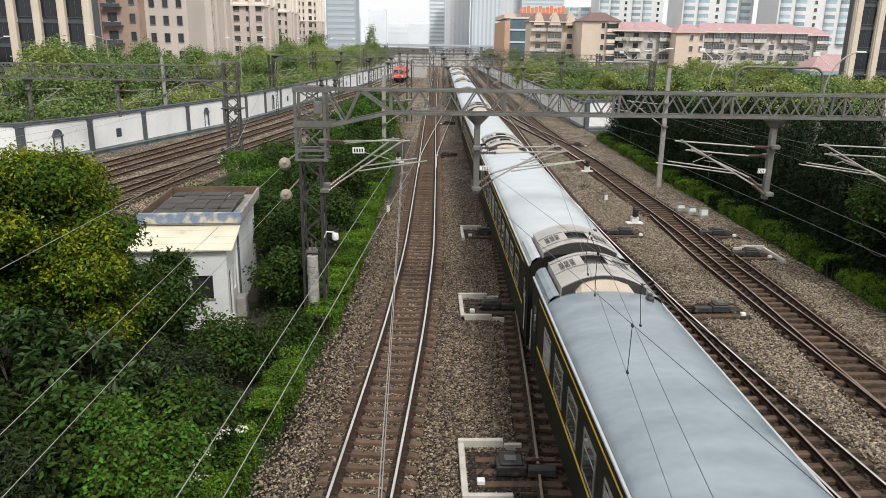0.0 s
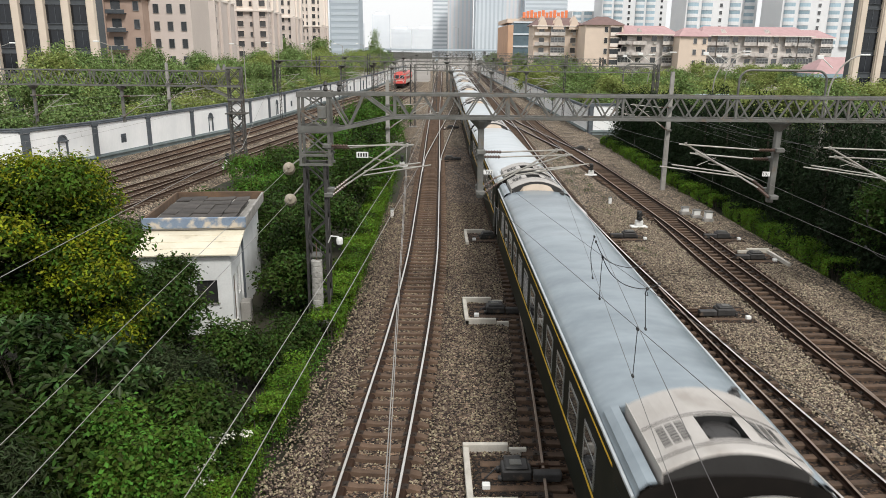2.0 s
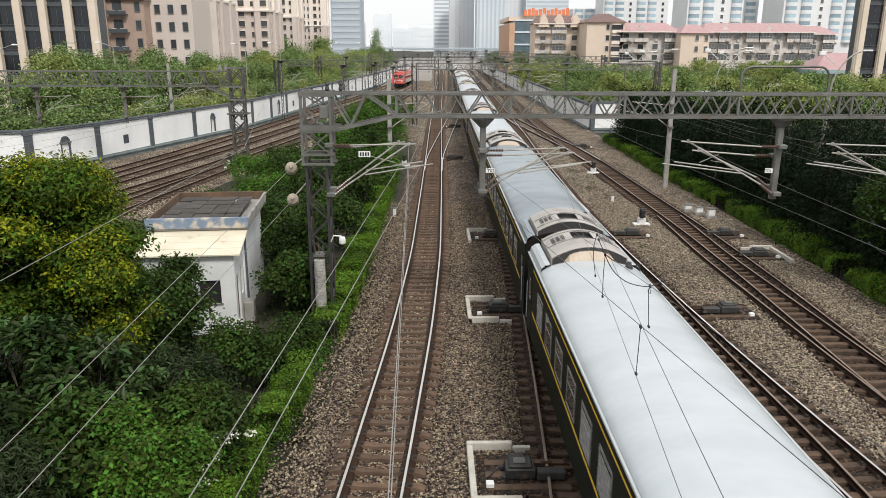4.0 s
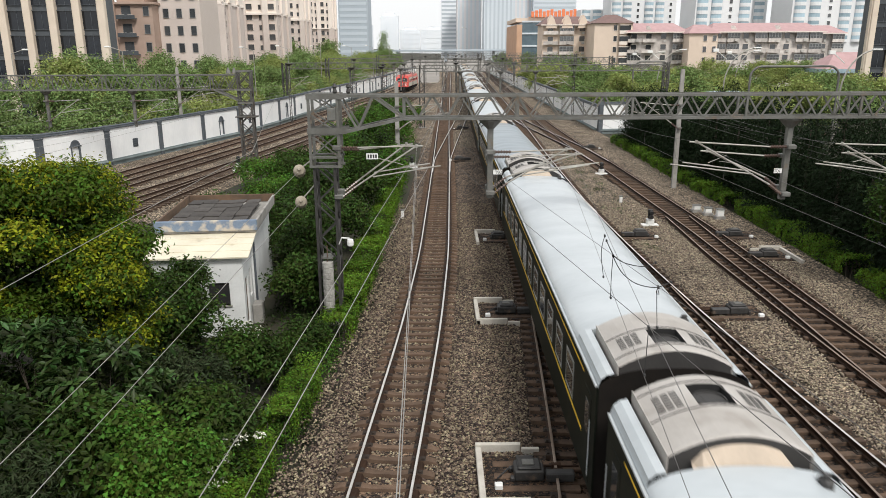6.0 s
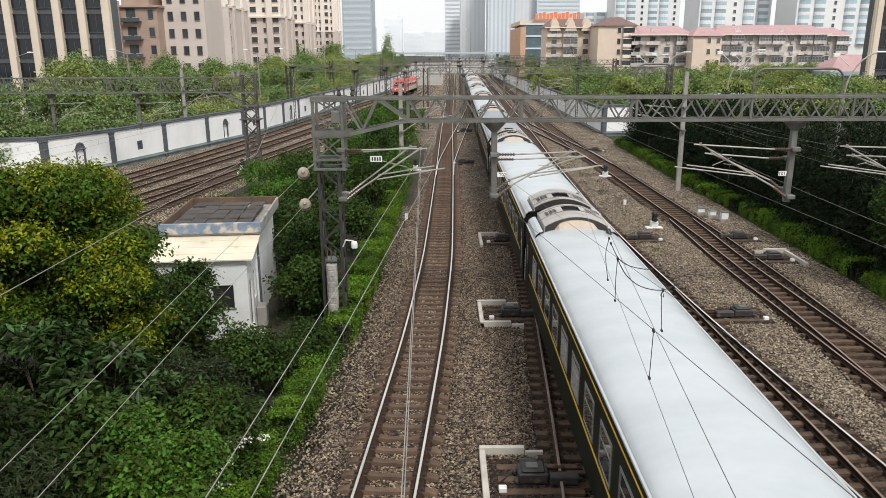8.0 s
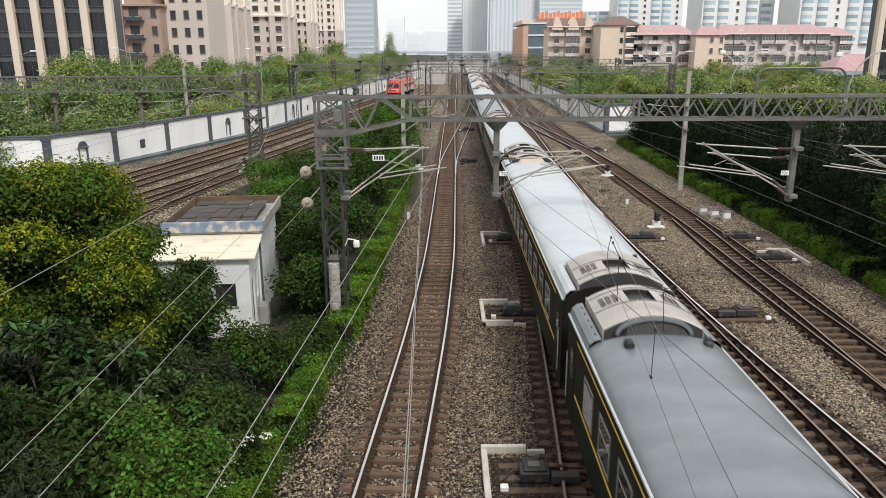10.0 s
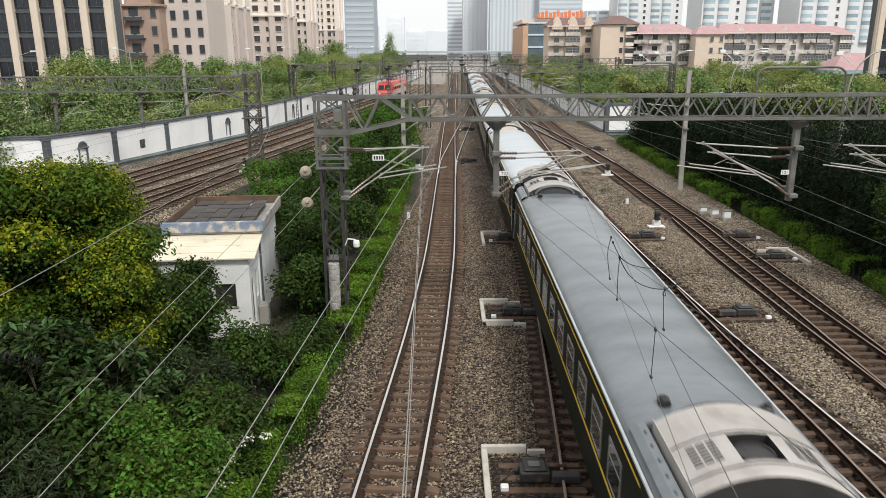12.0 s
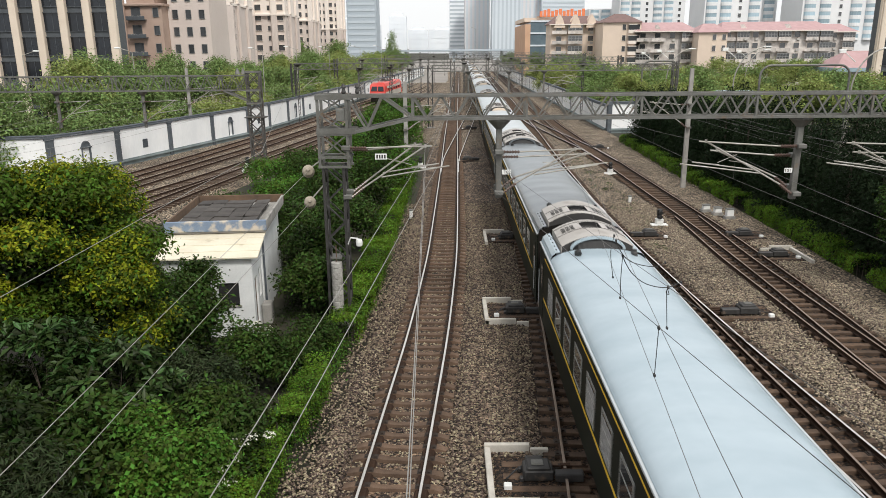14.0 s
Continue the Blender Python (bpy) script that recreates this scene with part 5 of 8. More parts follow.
def gantry_beam(parent, x0, x1, y, zt, zb, half=0.36, period=1.05, m=None, material=None):
    material = material or M_STEEL
    n = max(2, int(round((x1 - x0) / period)))
    for yy in (y - half, y + half):
        for z in (zt, zb):
            part("chord", Geo().bar((x0, yy, z), (x1, yy, z), 0.10, 0.10).bar((x0, yy, z - 0.03), (x1, yy, z - 0.03), 0.14, 0.02), material, parent)
        if y < 70:
            for i in range(n):
                for u0, u1, a, b in ((i / n, (i + 0.5) / n, zt, zb), ((i + 0.5) / n, (i + 1) / n, zb, zt)):
                    part("brace", Geo().bar((x0 + (x1 - x0) * u0, yy, a), (x0 + (x1 - x0) * u1, yy, b), 0.055, 0.055, up=(0, 1, 0)), material, parent)
        else:
            g = Geo()
            lattice(g, (x0, yy, zt), (x1, yy, zt), zt - zb, n)
            part("bracing", g, material, parent, kind="stuff")
    g = Geo()
    for i in range(n):
        xa, xb = x0 + (x1 - x0) * i / n, x0 + (x1 - x0) * (i + 1) / n
        g.bar((xa, y - half, zb), (xb, y + half, zb), 0.045, 0.045)
        g.bar((xa, y + half, zt), (xb, y - half, zt), 0.045, 0.045)
        if i % 4 == 0:
            g.bar((xa, y - half, zt), (xa, y + half, zt), 0.05, 0.05).bar((xa, y - half, zt), (xa, y - half, zb), 0.075, 0.09, up=(0, 1, 0)).bar((xa, y + half, zt), (xa, y + half, zb), 0.075, 0.09, up=(0, 1, 0))
    part("cross_bracing", g, material, parent, kind="stuff")


def lattice_tower(parent, x0, x1, y, z1, half=0.36, material=None, n=9, z0=-0.3, w=0.10, brace=0.05):
    material = material or M_DARKSTEEL
    for xx in (x0, x1):
        for yy in (y - half, y + half):
            part("leg", Geo().bar((xx, yy, z0), (xx, yy, z1), w, w, up=(0, 1, 0)), material, parent)
    bars = []
    for i in range(n):
        za, zb = z0 + (z1 - z0) * i / n, z0 + (z1 - z0) * (i + 1) / n
        for yy in (y - half, y + half):
            p, q = ((x0, yy, za), (x1, yy, zb)) if i % 2 else ((x1, yy, za), (x0, yy, zb))
            bars.append((p, q, (0, 1, 0)))
            if brace > 0.06:
                bars.append(((q[0], yy, p[2]), (p[0], yy, q[2]), (0, 1, 0)))
        for xx in (x0, x1):
            p, q = ((xx, y - half, za), (xx, y + half, zb)) if i % 2 else ((xx, y + half, za), (xx, y - half, zb))
            bars.append((p, q, (1, 0, 0)))
    if y < 70:
        for p, q, up in bars:
            part("brace", Geo().bar(p, q, brace, brace, up=up), material, parent)
    else:
        g = Geo()
        for p, q, up in bars:
            g.bar(p, q, brace, brace, up=up)
        part("bracing", g, material, parent, kind="stuff")
    part("base", Geo().box(x0 - 0.25, x1 + 0.25, y - half - 0.25, y + half + 0.25, z0 - 0.1, z0 + 0.35, b=0.03), M_CONCRETE, parent)


def insulator(g, p, q, r=0.075, sheds=6):
    p, q = Vector(p), Vector(q)
    for i in range(sheds):
        a, b = p.lerp(q, (i + 0.15) / sheds), p.lerp(q, (i + 0.75) / sheds)
        g.rod(a, b, r, 8, r * 0.5)
    g.rod(p, q, r * 0.4, 6)


def cantilever(parent, xp, xw, y, zu=6.95, zl=5.15, zm=7.0, zc=6.2, second=0.0):
    """Hinged tubes that carry the wires: upper tie, slanting strut, registration tube."""
    s = 1 if xw > xp else -1
    c = part("cantilever", Geo().rod((xp + s * 0.75, y, zu), (xw + s * 0.25, y, zm), 0.03, 8).rod((xp + s * 0.62, y, zl + 0.36), (xw, y, zm), 0.034, 8)
             .rod((xp + s * 1.3, y, zl + 0.36 + (zm - zl - 0.36) * 0.25), (xw + s * 0.9, y, zc + 0.06), 0.026, 8).rod((xw - s * 1.2, y, zm - 0.5), (xw - s * 0.5, y, zc + 0.1), 0.014, 6)
             .rod((xw + s * 0.85, y, zc + 0.05), (xw - s * 0.15, y + 0.03, zc - 0.06), 0.018, 6).lathe([(0.05, -0.06), (0.05, 0.06)], 8, pose(xw, y, zm)), M_TUBE, parent)
    for p, q in (((xp + s * 0.16, y, zu), (xp + s * 0.78, y, zu)), ((xp + s * 0.16, y, zl), (xp + s * 0.66, y, zl + 0.38))):
        g = Geo()
        insulator(g, p, q)
        part("insulator", g, M_CERAMIC, c)
    for z in (zu, zl):
        part("clamp", Geo().box(xp - 0.16, xp + 0.16, y - 0.16, y + 0.16, z - 0.08, z + 0.08, b=0.02), M_STEEL, c)


def drop_post(parent, x, y, zt, zb, plate=None, side=1):
    p = part("drop_post", Geo().box(x - 0.11, x + 0.11, y - 0.11, y + 0.11, zb, zt - 0.3, b=0.02)
             .lathe([(0.13, 0), (0.42, 0.30), (0.42, 0.36)], 10, pose(x, y, zt - 0.42)), M_STEEL, parent)
    if plate:
        b = part("number_plate", Geo().box(x + side * 0.14 - 0.02, x + side * 0.46, y - 0.135, y - 0.12, 5.88, 6.06, b=0.004), M_PLATE, p, "white plate with black characters")
        text(plate, x + side * 0.14 + (0.04 if side > 0 else -0.33), y - 0.137, 5.91, 0.17, b)


def text(s, x, y, z, size, parent, material=None, rz=0):
    cu = bpy.data.curves.new("characters", 'FONT')
    cu.body, cu.size, cu.extrude = s, size, 0.003
    cu.materials.append(material or M_BLACK)
    ob = new("characters", cu)
    ob.parent = parent
    ob.matrix_basis = pose(x, y, z, 90, 0, rz)
    return ob


def gantry_main():
    y = 27.5
    gt = thing("overhead_gantry", "weathered grey steel lattice gantry across the tracks carrying overhead wires", "gantry")
    # head frame of the tower
    lattice_tower(gt, -4.68, -3.92, y, 6.3, n=9)
    for xx in (-4.78, -3.72):
        for yy in (y - 0.42, y + 0.42):
            part("leg", Geo().bar((xx, yy, 6.2), (xx, yy, 8.86), 0.10, 0.10, up=(0, 1, 0)), M_STEEL, gt)
    g = Geo()
    for yy in (y - 0.42, y + 0.42):
        for z in (8.86, 7.46, 6.6, 6.25):
            g.bar((-4.84, yy, z), (-3.62, yy, z), 0.13, 0.12 if z > 8 else 0.08)
        g.bar((-4.85, yy - 0.07, 7.58), (-3.4, yy - 0.07, 7.58), 0.02, 0.22)
        g.bar((-4.85, yy - 0.075, 8.8), (-3.5, yy - 0.075, 8.8), 0.02, 0.16)
        for a, b in ((7.5, 8.2), (8.2, 8.86), (6.6, 7.46)):
            g.bar((-4.78, yy, a), (-3.72, yy, b), 0.05, 0.05, up=(0, 1, 0)).bar((-4.78, yy, b), (-3.72, yy, a), 0.05, 0.05, up=(0, 1, 0))
        g.bar((-3.7, yy, 7.48), (-1.3, yy, 8.02), 0.115, 0.11).bar((-3.7, yy, 8.86), (-3.0, yy, 7.62), 0.07, 0.07, up=(0, 1, 0)).bar((-3.0, yy, 7.62), (-2.45, yy, 8.8), 0.07, 0.07, up=(0, 1, 0)).bar((-2.4, yy, 8.8), (-1.3, yy, 8.02), 0.07, 0.07, up=(0, 1, 0))
        g.bar((-3.62, yy, 8.835), (-1.3, yy, 8.835), 0.115, 0.10)
    for xx in (-4.78, -3.72):
        for z in (8.86, 7.46, 6.6):
            g.bar((xx, y - 0.42, z), (xx, y + 0.42, z), 0.08, 0.08)
    part("head_frame", g, M_STEEL, gt)
    part("cable_box", Geo().box(-4.1, -3.78, y - 0.52, y - 0.38, 7.95, 8.4, b=0.02), M_STEEL, gt)
    gantry_beam(gt, -1.3, 27.0, y, 8.83, 8.0, 0.42)
    lattice_tower(gt, 27.0, 27.8, y, 8.8, n=10)
    drop_post(gt, 1.92, y, 8.0, 4.95, "T02", 1)
    drop_post(gt, 13.15, y, 8.0, 4.85, "T01", -1)
    drop_post(gt, 18.6, y, 8.0, 4.85)
    cantilever(gt, -3.8, -0.85, y - 0.35, 6.95, 5.1)
    cantilever(gt, -3.8, -1.25, y + 0.2, 6.8, 5.2)
    cantilever(gt, 1.92, 4.75, y - 0.25, 6.75, 5.2, 6.85)
    cantilever(gt, 1.92, 5.2, y + 0.2, 6.5, 5.35, 6.6)
    cantilever(gt, 13.15, 9.6, y - 0.25, 6.9, 5.1, 7.1)
    cantilever(gt, 13.15, 10.2, y + 0.2, 6.5, 5.3, 6.7)
    cantilever(gt, 18.6, 15.1, y - 0.2, 6.9, 5.1, 7.0)
    cantilever(gt, 18.6, 15.6, y + 0.2, 6.5, 5.3, 6.6)
    pl = part("number_plate", Geo().box(-2.72, -2.28, y - 0.42, y - 0.405, 6.52, 6.74, b=0.004), M_PLATE, gt, "white plate with black bars")
    for k in range(4):
        part("bar", Geo().box(-2.67 + k * 0.095, -2.61 + k * 0.095, y - 0.424, y - 0.421, 6.56, 6.70), M_BLACK, pl)
    # two small finials on the head frame
    for xx in (-3.85, -3.35):
        part("finial", Geo().lathe([(0.05, 0), (0.09, 0.06), (0.05, 0.2), (0.1, 0.24), (0.04, 0.36)], 8, pose(xx, y, 8.9)), M_DARKSTEEL, gt)
    # tensioning weights beside the tower
    tw = thing("tension_weight", "stack of weathered concrete tension weights hung on the mast", "counterweight", pose(-4.32, y - 0.55, 0.35))
    for k in range(10):
        part("weight_disc", Geo().lathe([(0.2, 0.0), (0.215, 0.02), (0.215, 0.2), (0.2, 0.22)], 14, pose(0, 0, k * 0.225)), M_WEIGHT, tw)
    part("rod", Geo().rod((0, 0, 0), (0, 0, 2.9), 0.02), M_RUSTY, tw)
    part("hanger", Geo().box(-0.2, 0.2, -0.03, 0.55, 2.35, 2.42).rod((-0.15, 0, 2.4), (-0.15, 0, 2.8), 0.015).rod((0.15, 0, 2.4), (0.15, 0, 2.8), 0.015), M_STEEL, tw)
    # camera on its arm
    cc = thing("dome_camera", "white dome camera on a short arm fixed to the mast", "camera", pose(-3.87, y - 0.45, 3.25))
    part("arm", Geo().rod((0, 0.05, 0.0), (0.12, -0.05, 0.28), 0.025).rod((0.12, -0.05, 0.28), (0.42, -0.08, 0.26), 0.028), M_WHITE, cc)
    part("housing", Geo().lathe([(0.06, -0.2), (0.12, -0.15), (0.13, -0.02), (0.11, 0.08), (0.04, 0.1)], 14, pose(0.45, -0.08, 0.14)), M_WHITE, cc)
    # spools of the tensioning gear on the far side of the tower
    for z, zz in ((6.05, 6.5), (4.85, 5.5)):
        sp = thing("insulator_string", "pale ceramic insulator on a link beside the mast", "insulator", pose(-5.3, y - 0.1, z))
        part("body", Geo().lathe([(0.05, -0.34), (0.09, -0.30), (0.22, -0.24), (0.235, -0.1), (0.19, -0.02), (0.19, 0.04), (0.22, 0.1), (0.2, 0.22), (0.08, 0.3), (0.05, 0.36)], 14, pose(0, 0, 0, 70, 0, 10)), M_PALE_CER, sp)
        part("link", Geo().rod((0, 0.15, 0.05), (0.55, 0.2, zz - z), 0.03, 6), M_TUBE, sp)




gantry_main()


def gantry_yard(x0, x1, y, zt=8.3, zb=7.05, posts=(), label="grey steel lattice gantry over the yard tracks", tower=True, tail=0.8):
    gt = thing("overhead_gantry", label, "gantry")
    gantry_beam(gt, x0, x1, y, zt, zb, 0.4, 1.15)
    if tower:
        lattice_tower(gt, x1, x1 + tail, y, zt + 0.3, n=8, w=0.13, brace=0.07, material=M_MIDSTEEL)
        if y < 70:
            g = Geo()
            for yy in (y - 0.46, y + 0.46):
                for z in (zt + 0.3, zb, zb - 1.1, zb - 2.3):
                    g.bar((x1 - 0.1, yy, z), (x1 + tail + 0.1, yy, z), 0.1, 0.16)
                g.bar((x1, yy, zb - 0.9), (x1 - 2.0, yy, zb), 0.12, 0.12).bar((x1, yy, zt), (x1 - 1.0, yy, zb), 0.07, 0.07, up=(0, 1, 0))
            part("head_frame", g, M_STEEL, gt)
            part("platform", Geo().box(x1 - 0.35, x1 + tail + 0.35, y - 0.6, y + 0.6, zb - 2.35, zb - 2.25, b=0.01), M_MIDSTEEL, gt)
            for xx in (x1 + 0.2, x1 + 0.7):
                part("finial", Geo().lathe([(0.26, 0), (0.05, 0.5)], 10, pose(xx - 1.0, y, zt + 0.1)), M_STEEL, gt)
    lattice_tower(gt, x0 - tail, x0, y, zt, n=9, w=0.15)
    for i, x in enumerate(posts):
        drop_post(gt, x, y, zb, 3.9)
        cantilever(gt, x, x + 2.8, y - 0.2, zb - 0.9, zb - 2.6, zb - 0.8, zb - 1.6)
    return gt


gantry_yard(-52, -17.3, 64.5, posts=(-40, -34, -26.5), tail=1.1)
gantry_yard(-24, 0.5, 118, 8.2, 7.3, (-14, -6), tail=0.6)
gantry_yard(-2.0, 30, 100, 8.2, 7.4, (2.8, 8.2, 12.9), tail=0.6)
gantry_yard(-22, 34, 150, 8.4, 7.5, (-9, 3.5, 10, 15), tail=0.6)
gantry_yard(-16, 36, 200, 8.4, 7.4, (-5, 4, 11, 18), tail=0.6)
gantry_yard(-14, 40, 265, 8.4, 7.4, (0, 8, 16), tail=0.6)
gantry_yard(-12, 44, 340, 8.4, 7.4, (4, 12, 20), tail=0.6)


def concrete_pole(x, y, h, label="weathered square concrete overhead-line pole", arm=None):
    p = thing("overhead_pole", label, "pole", pose(x, y, -0.3))
    part("shaft", Geo().add([(-.17, -.14, 0), (.17, -.14, 0), (.17, .14, 0), (-.17, .14, 0), (-.13, -.11, h), (.13, -.11, h), (.13, .11, h), (-.13, .11, h)], [(3, 2, 1, 0), (4, 5, 6, 7), (0, 1, 5, 4), (1, 2, 6, 5), (2, 3, 7, 6), (3, 0, 4, 7)]), M_CONCRETE, p)
    if arm:
        cantilever(p, 0, arm, -0.25, 6.6, 4.9, 6.8, 6.1)
    return p


concrete_pole(-3.15, 55.2, 8.4, arm=3.1)
concrete_pole(18.05, 55.4, 9.2, arm=-2.8)
concrete_pole(-28.6, 82.0, 8.8, arm=3.2)


# ---------- boundary walls ----------
def boundary_wall(name, pts, h, label, pilaster=8.0, ornaments=False, seed=1, slim=1.0):
    w = thing(name, label, "wall", kind="structure")
    rng = random.Random(seed)
    k = 0
    for (x0, y0), (x1, y1) in zip(pts, pts[1:]):
        L = math.hypot(x1 - x0, y1 - y0)
        n = max(1, round(L / pilaster))
        ang = math.degrees(math.atan2(y1 - y0, x1 - x0))
        for i in range(n):
            a = L / n
            m = pose(x0 + (x1 - x0) * i / n, y0 + (y1 - y0) * i / n, -0.32, 0, 0, ang)
            g = Geo()
            # each bay: render, plinth, coping, pilaster; some bays have a niche or a lattice window
            kind = (k % 3) if ornaments else 2
            c = a * 0.5
            if kind == 0:
                hw, z0, z1 = 0.42, 0.7, 2.35
            elif kind == 1:
                hw, z0, z1 = 0.36, 1.35, 2.15
            if kind < 2:
                for b in ((0, c - hw, 0.3, h), (c + hw, a, 0.3, h), (c - hw, c + hw, 0.3, z0), (c - hw, c + hw, z1, h)):
                    g.box(b[0], b[1], -0.12, 0.12, b[2], b[3])
                g.box(c - hw, c + hw, 0.0, 0.12, z0, z1)
            else:
                g.box(0, a, -0.12, 0.12, 0.3, h)
            part("panel", g, M_WHITEWALL, w, at=m)
            part("plinth", Geo().box(0, a, -0.2, 0.2, -0.3, 0.62, b=0.02).box(0, a, -0.34, -0.2, 0.35, 0.5, b=0.02), M_PLINTH, w, at=m)
            part("coping", Geo().box(0, a, -0.24, 0.24, h, h + 0.16, b=0.03).box(0, a, -0.17, 0.17, h + 0.16, h + 0.32, b=0.04), M_SLATE, w, at=m)
            part("pilaster", Geo().box(-0.27 * slim, 0.27 * slim, -0.3 * slim, 0.3 * slim, -0.3, h + 0.05, b=0.02).box(-0.33 * slim, 0.33 * slim, -0.34 * slim, 0.34 * slim, h - 0.15, h + 0.34, b=0.03), M_SLATE, w, at=m)
            if kind == 0:
                f = Geo().box(c - hw - 0.09, c - hw + 0.03, -0.17, -0.02, z0, z1).box(c + hw - 0.03, c + hw + 0.09, -0.17, -0.02, z0, z1)
                arc = [(c + (hw + 0.03) * math.cos(q * math.pi / 10), -0.09, z1 - 0.02 + 0.5 * math.sin(q * math.pi / 10)) for q in range(11)]
                for p, q in zip(arc, arc[1:]):
                    f.bar(p, q, 0.16, 0.14)
                f.box(c - hw - 0.2, c + hw + 0.2, -0.2, -0.02, z1 - 0.1, z1 + 0.02)
                fan = [(c + hw * math.cos(q * math.pi / 10), -0.125, z1 + 0.45 * math.sin(q * math.pi / 10)) for q in range(11)]
                f.add(fan, [tuple(range(11))])
                part("arched_niche", f, M_SLATE, w, "dark arched niche surround", at=m)
            elif kind == 1:
                f = Geo()
                for q in range(5):
                    u = -hw + 2 * hw * q / 4
                    f.box(c + u - 0.03, c + u + 0.03, -0.15, -0.02, z0, z1)
                    zz = z0 + (z1 - z0) * q / 4
                    f.box(c - hw, c + hw, -0.14, -0.03, zz - 0.03, zz + 0.03)
                part("lattice_window", f, M_SLATE, w, "dark lattice window in the wall", at=m)
            k += 1
    return w


boundary_wall("wall_west", [(-60, 58.5), (-34.5, 63), (-31.6, 69.5), (-25.5, 93.3), (-23.5, 108), (-14.3, 200), (-9, 290)], 3.45, "white rendered boundary wall with dark pilasters and coping", ornaments=True)
boundary_wall("wall_east", [(20.7, 94.6), (26.2, 95.2)], 3.7, "white rendered wall end facing the tracks", 6)
boundary_wall("wall_east_long", [(20.7, 300), (20.6, 160), (20.5, 95.2)], 3.3, "white boundary wall with dark posts along the tracks", 9, slim=0.55)

# ---------- buildings ----------
M_BEIGE = mat("beige_stone_cladding", (0.72, 0.62, 0.51), (0.63, 0.53, 0.43), rough=0.8, scale=0.4, fine=6, bump=0.05)
M_OFFGLASS = glass_mat("dark_office_glass", (0.013, 0.017, 0.024), 0.12, 0.15)
M_OFFBAND = mat("grey_spandrel", (0.085, 0.095, 0.105), (0.06, 0.068, 0.075), rough=0.5, bump=0.03)
M_BROWN = mat("brown_tile_facade", (0.42, 0.31, 0.25), (0.35, 0.25, 0.20), rough=0.8, scale=0.5, fine=10, bump=0.05)
M_PINK = mat("pinkish_grey_render", (0.62, 0.54, 0.49), (0.55, 0.475, 0.43), rough=0.85, scale=0.15, fine=3, bump=0.03)
M_CREAMWALL = mat("cream_render", (0.82, 0.74, 0.67), (0.75, 0.67, 0.60), rough=0.85, scale=0.15, fine=3, bump=0.03)
M_PEACH = mat("peach_render", (0.73, 0.60, 0.49), (0.66, 0.54, 0.44), rough=0.85, scale=0.4, fine=5, bump=0.04)
M_GREYFACE = mat("weathered_balcony_concrete", (0.68, 0.63, 0.585), (0.44, 0.40, 0.37), rough=0.85, scale=0.8, fine=8, bump=0.08, vary=0.2)
# roof red lightened in the paint to stand for haze
M_REDROOF = mat("hazed_red_roof", (0.46, 0.30, 0.30), (0.38, 0.24, 0.24), rough=0.8, scale=0.8, fine=10, bump=0.08)
M_BROWNROOF = mat("dark_brown_roof", (0.20, 0.125, 0.115), (0.15, 0.10, 0.09), rough=0.8, scale=0.8, fine=10, bump=0.08)
M_BLUETOWER = mat("blue_tinted_glazing", (0.40, 0.52, 0.58), (0.30, 0.42, 0.49), rough=0.35, scale=0.3, fine=3, bump=0.02, vary=0.25)
M_WHITETOWER = mat("white_tower_render", (0.80, 0.80, 0.80), (0.72, 0.73, 0.74), rough=0.85, scale=0.1, fine=2, bump=0.02)
# distance haze is mixed into these five base colours
M_HAZEBLUE = mat("hazed_blue_grey_tower", (0.64, 0.69, 0.73), (0.59, 0.645, 0.69), rough=0.7, scale=0.05, fine=0.6, bump=0)
M_HAZEWIN = mat("hazed_blue_window_strip", (0.50, 0.555, 0.60), (0.46, 0.515, 0.56), rough=0.5, bump=0, scale=0.05, fine=0.5)
M_DULLBLUE = mat("hazed_blue_grey_glass", (0.40, 0.455, 0.50), (0.36, 0.415, 0.46), rough=0.6, scale=0.05, fine=0.6, bump=0)
M_HAZEWARM = mat("hazed_warm_tower", (0.74, 0.72, 0.72), (0.68, 0.67, 0.68), rough=0.8, scale=0.05, fine=0.6, bump=0)
M_HAZEWHITE = mat("hazed_white_tower", (0.80, 0.83, 0.86), (0.74, 0.78, 0.82), rough=0.8, scale=0.05, fine=0.6, bump=0)
M_ORANGE = mat("orange_brick_panel", (0.60, 0.38, 0.25), (0.52, 0.32, 0.21), rough=0.8, bump=0.03, scale=0.3)
M_MALLGLASS = mat("blue_grey_front_glass", (0.13, 0.18, 0.21), (0.09, 0.13, 0.155), rough=0.25, scale=0.3, fine=2, bump=0.02)
M_ORSIGN = mat("orange_sign", (0.85, 0.25, 0.10), (0.75, 0.2, 0.08), rough=0.5, bump=0)
M_HOMEGLASS = glass_mat("dark_home_window_glass", (0.07, 0.075, 0.08), 0.15)
M_ACBOX = mat("outdoor_cooler_box", (0.55, 0.53, 0.50), (0.45, 0.43, 0.40), rough=0.7, bump=0, vary=0.15)


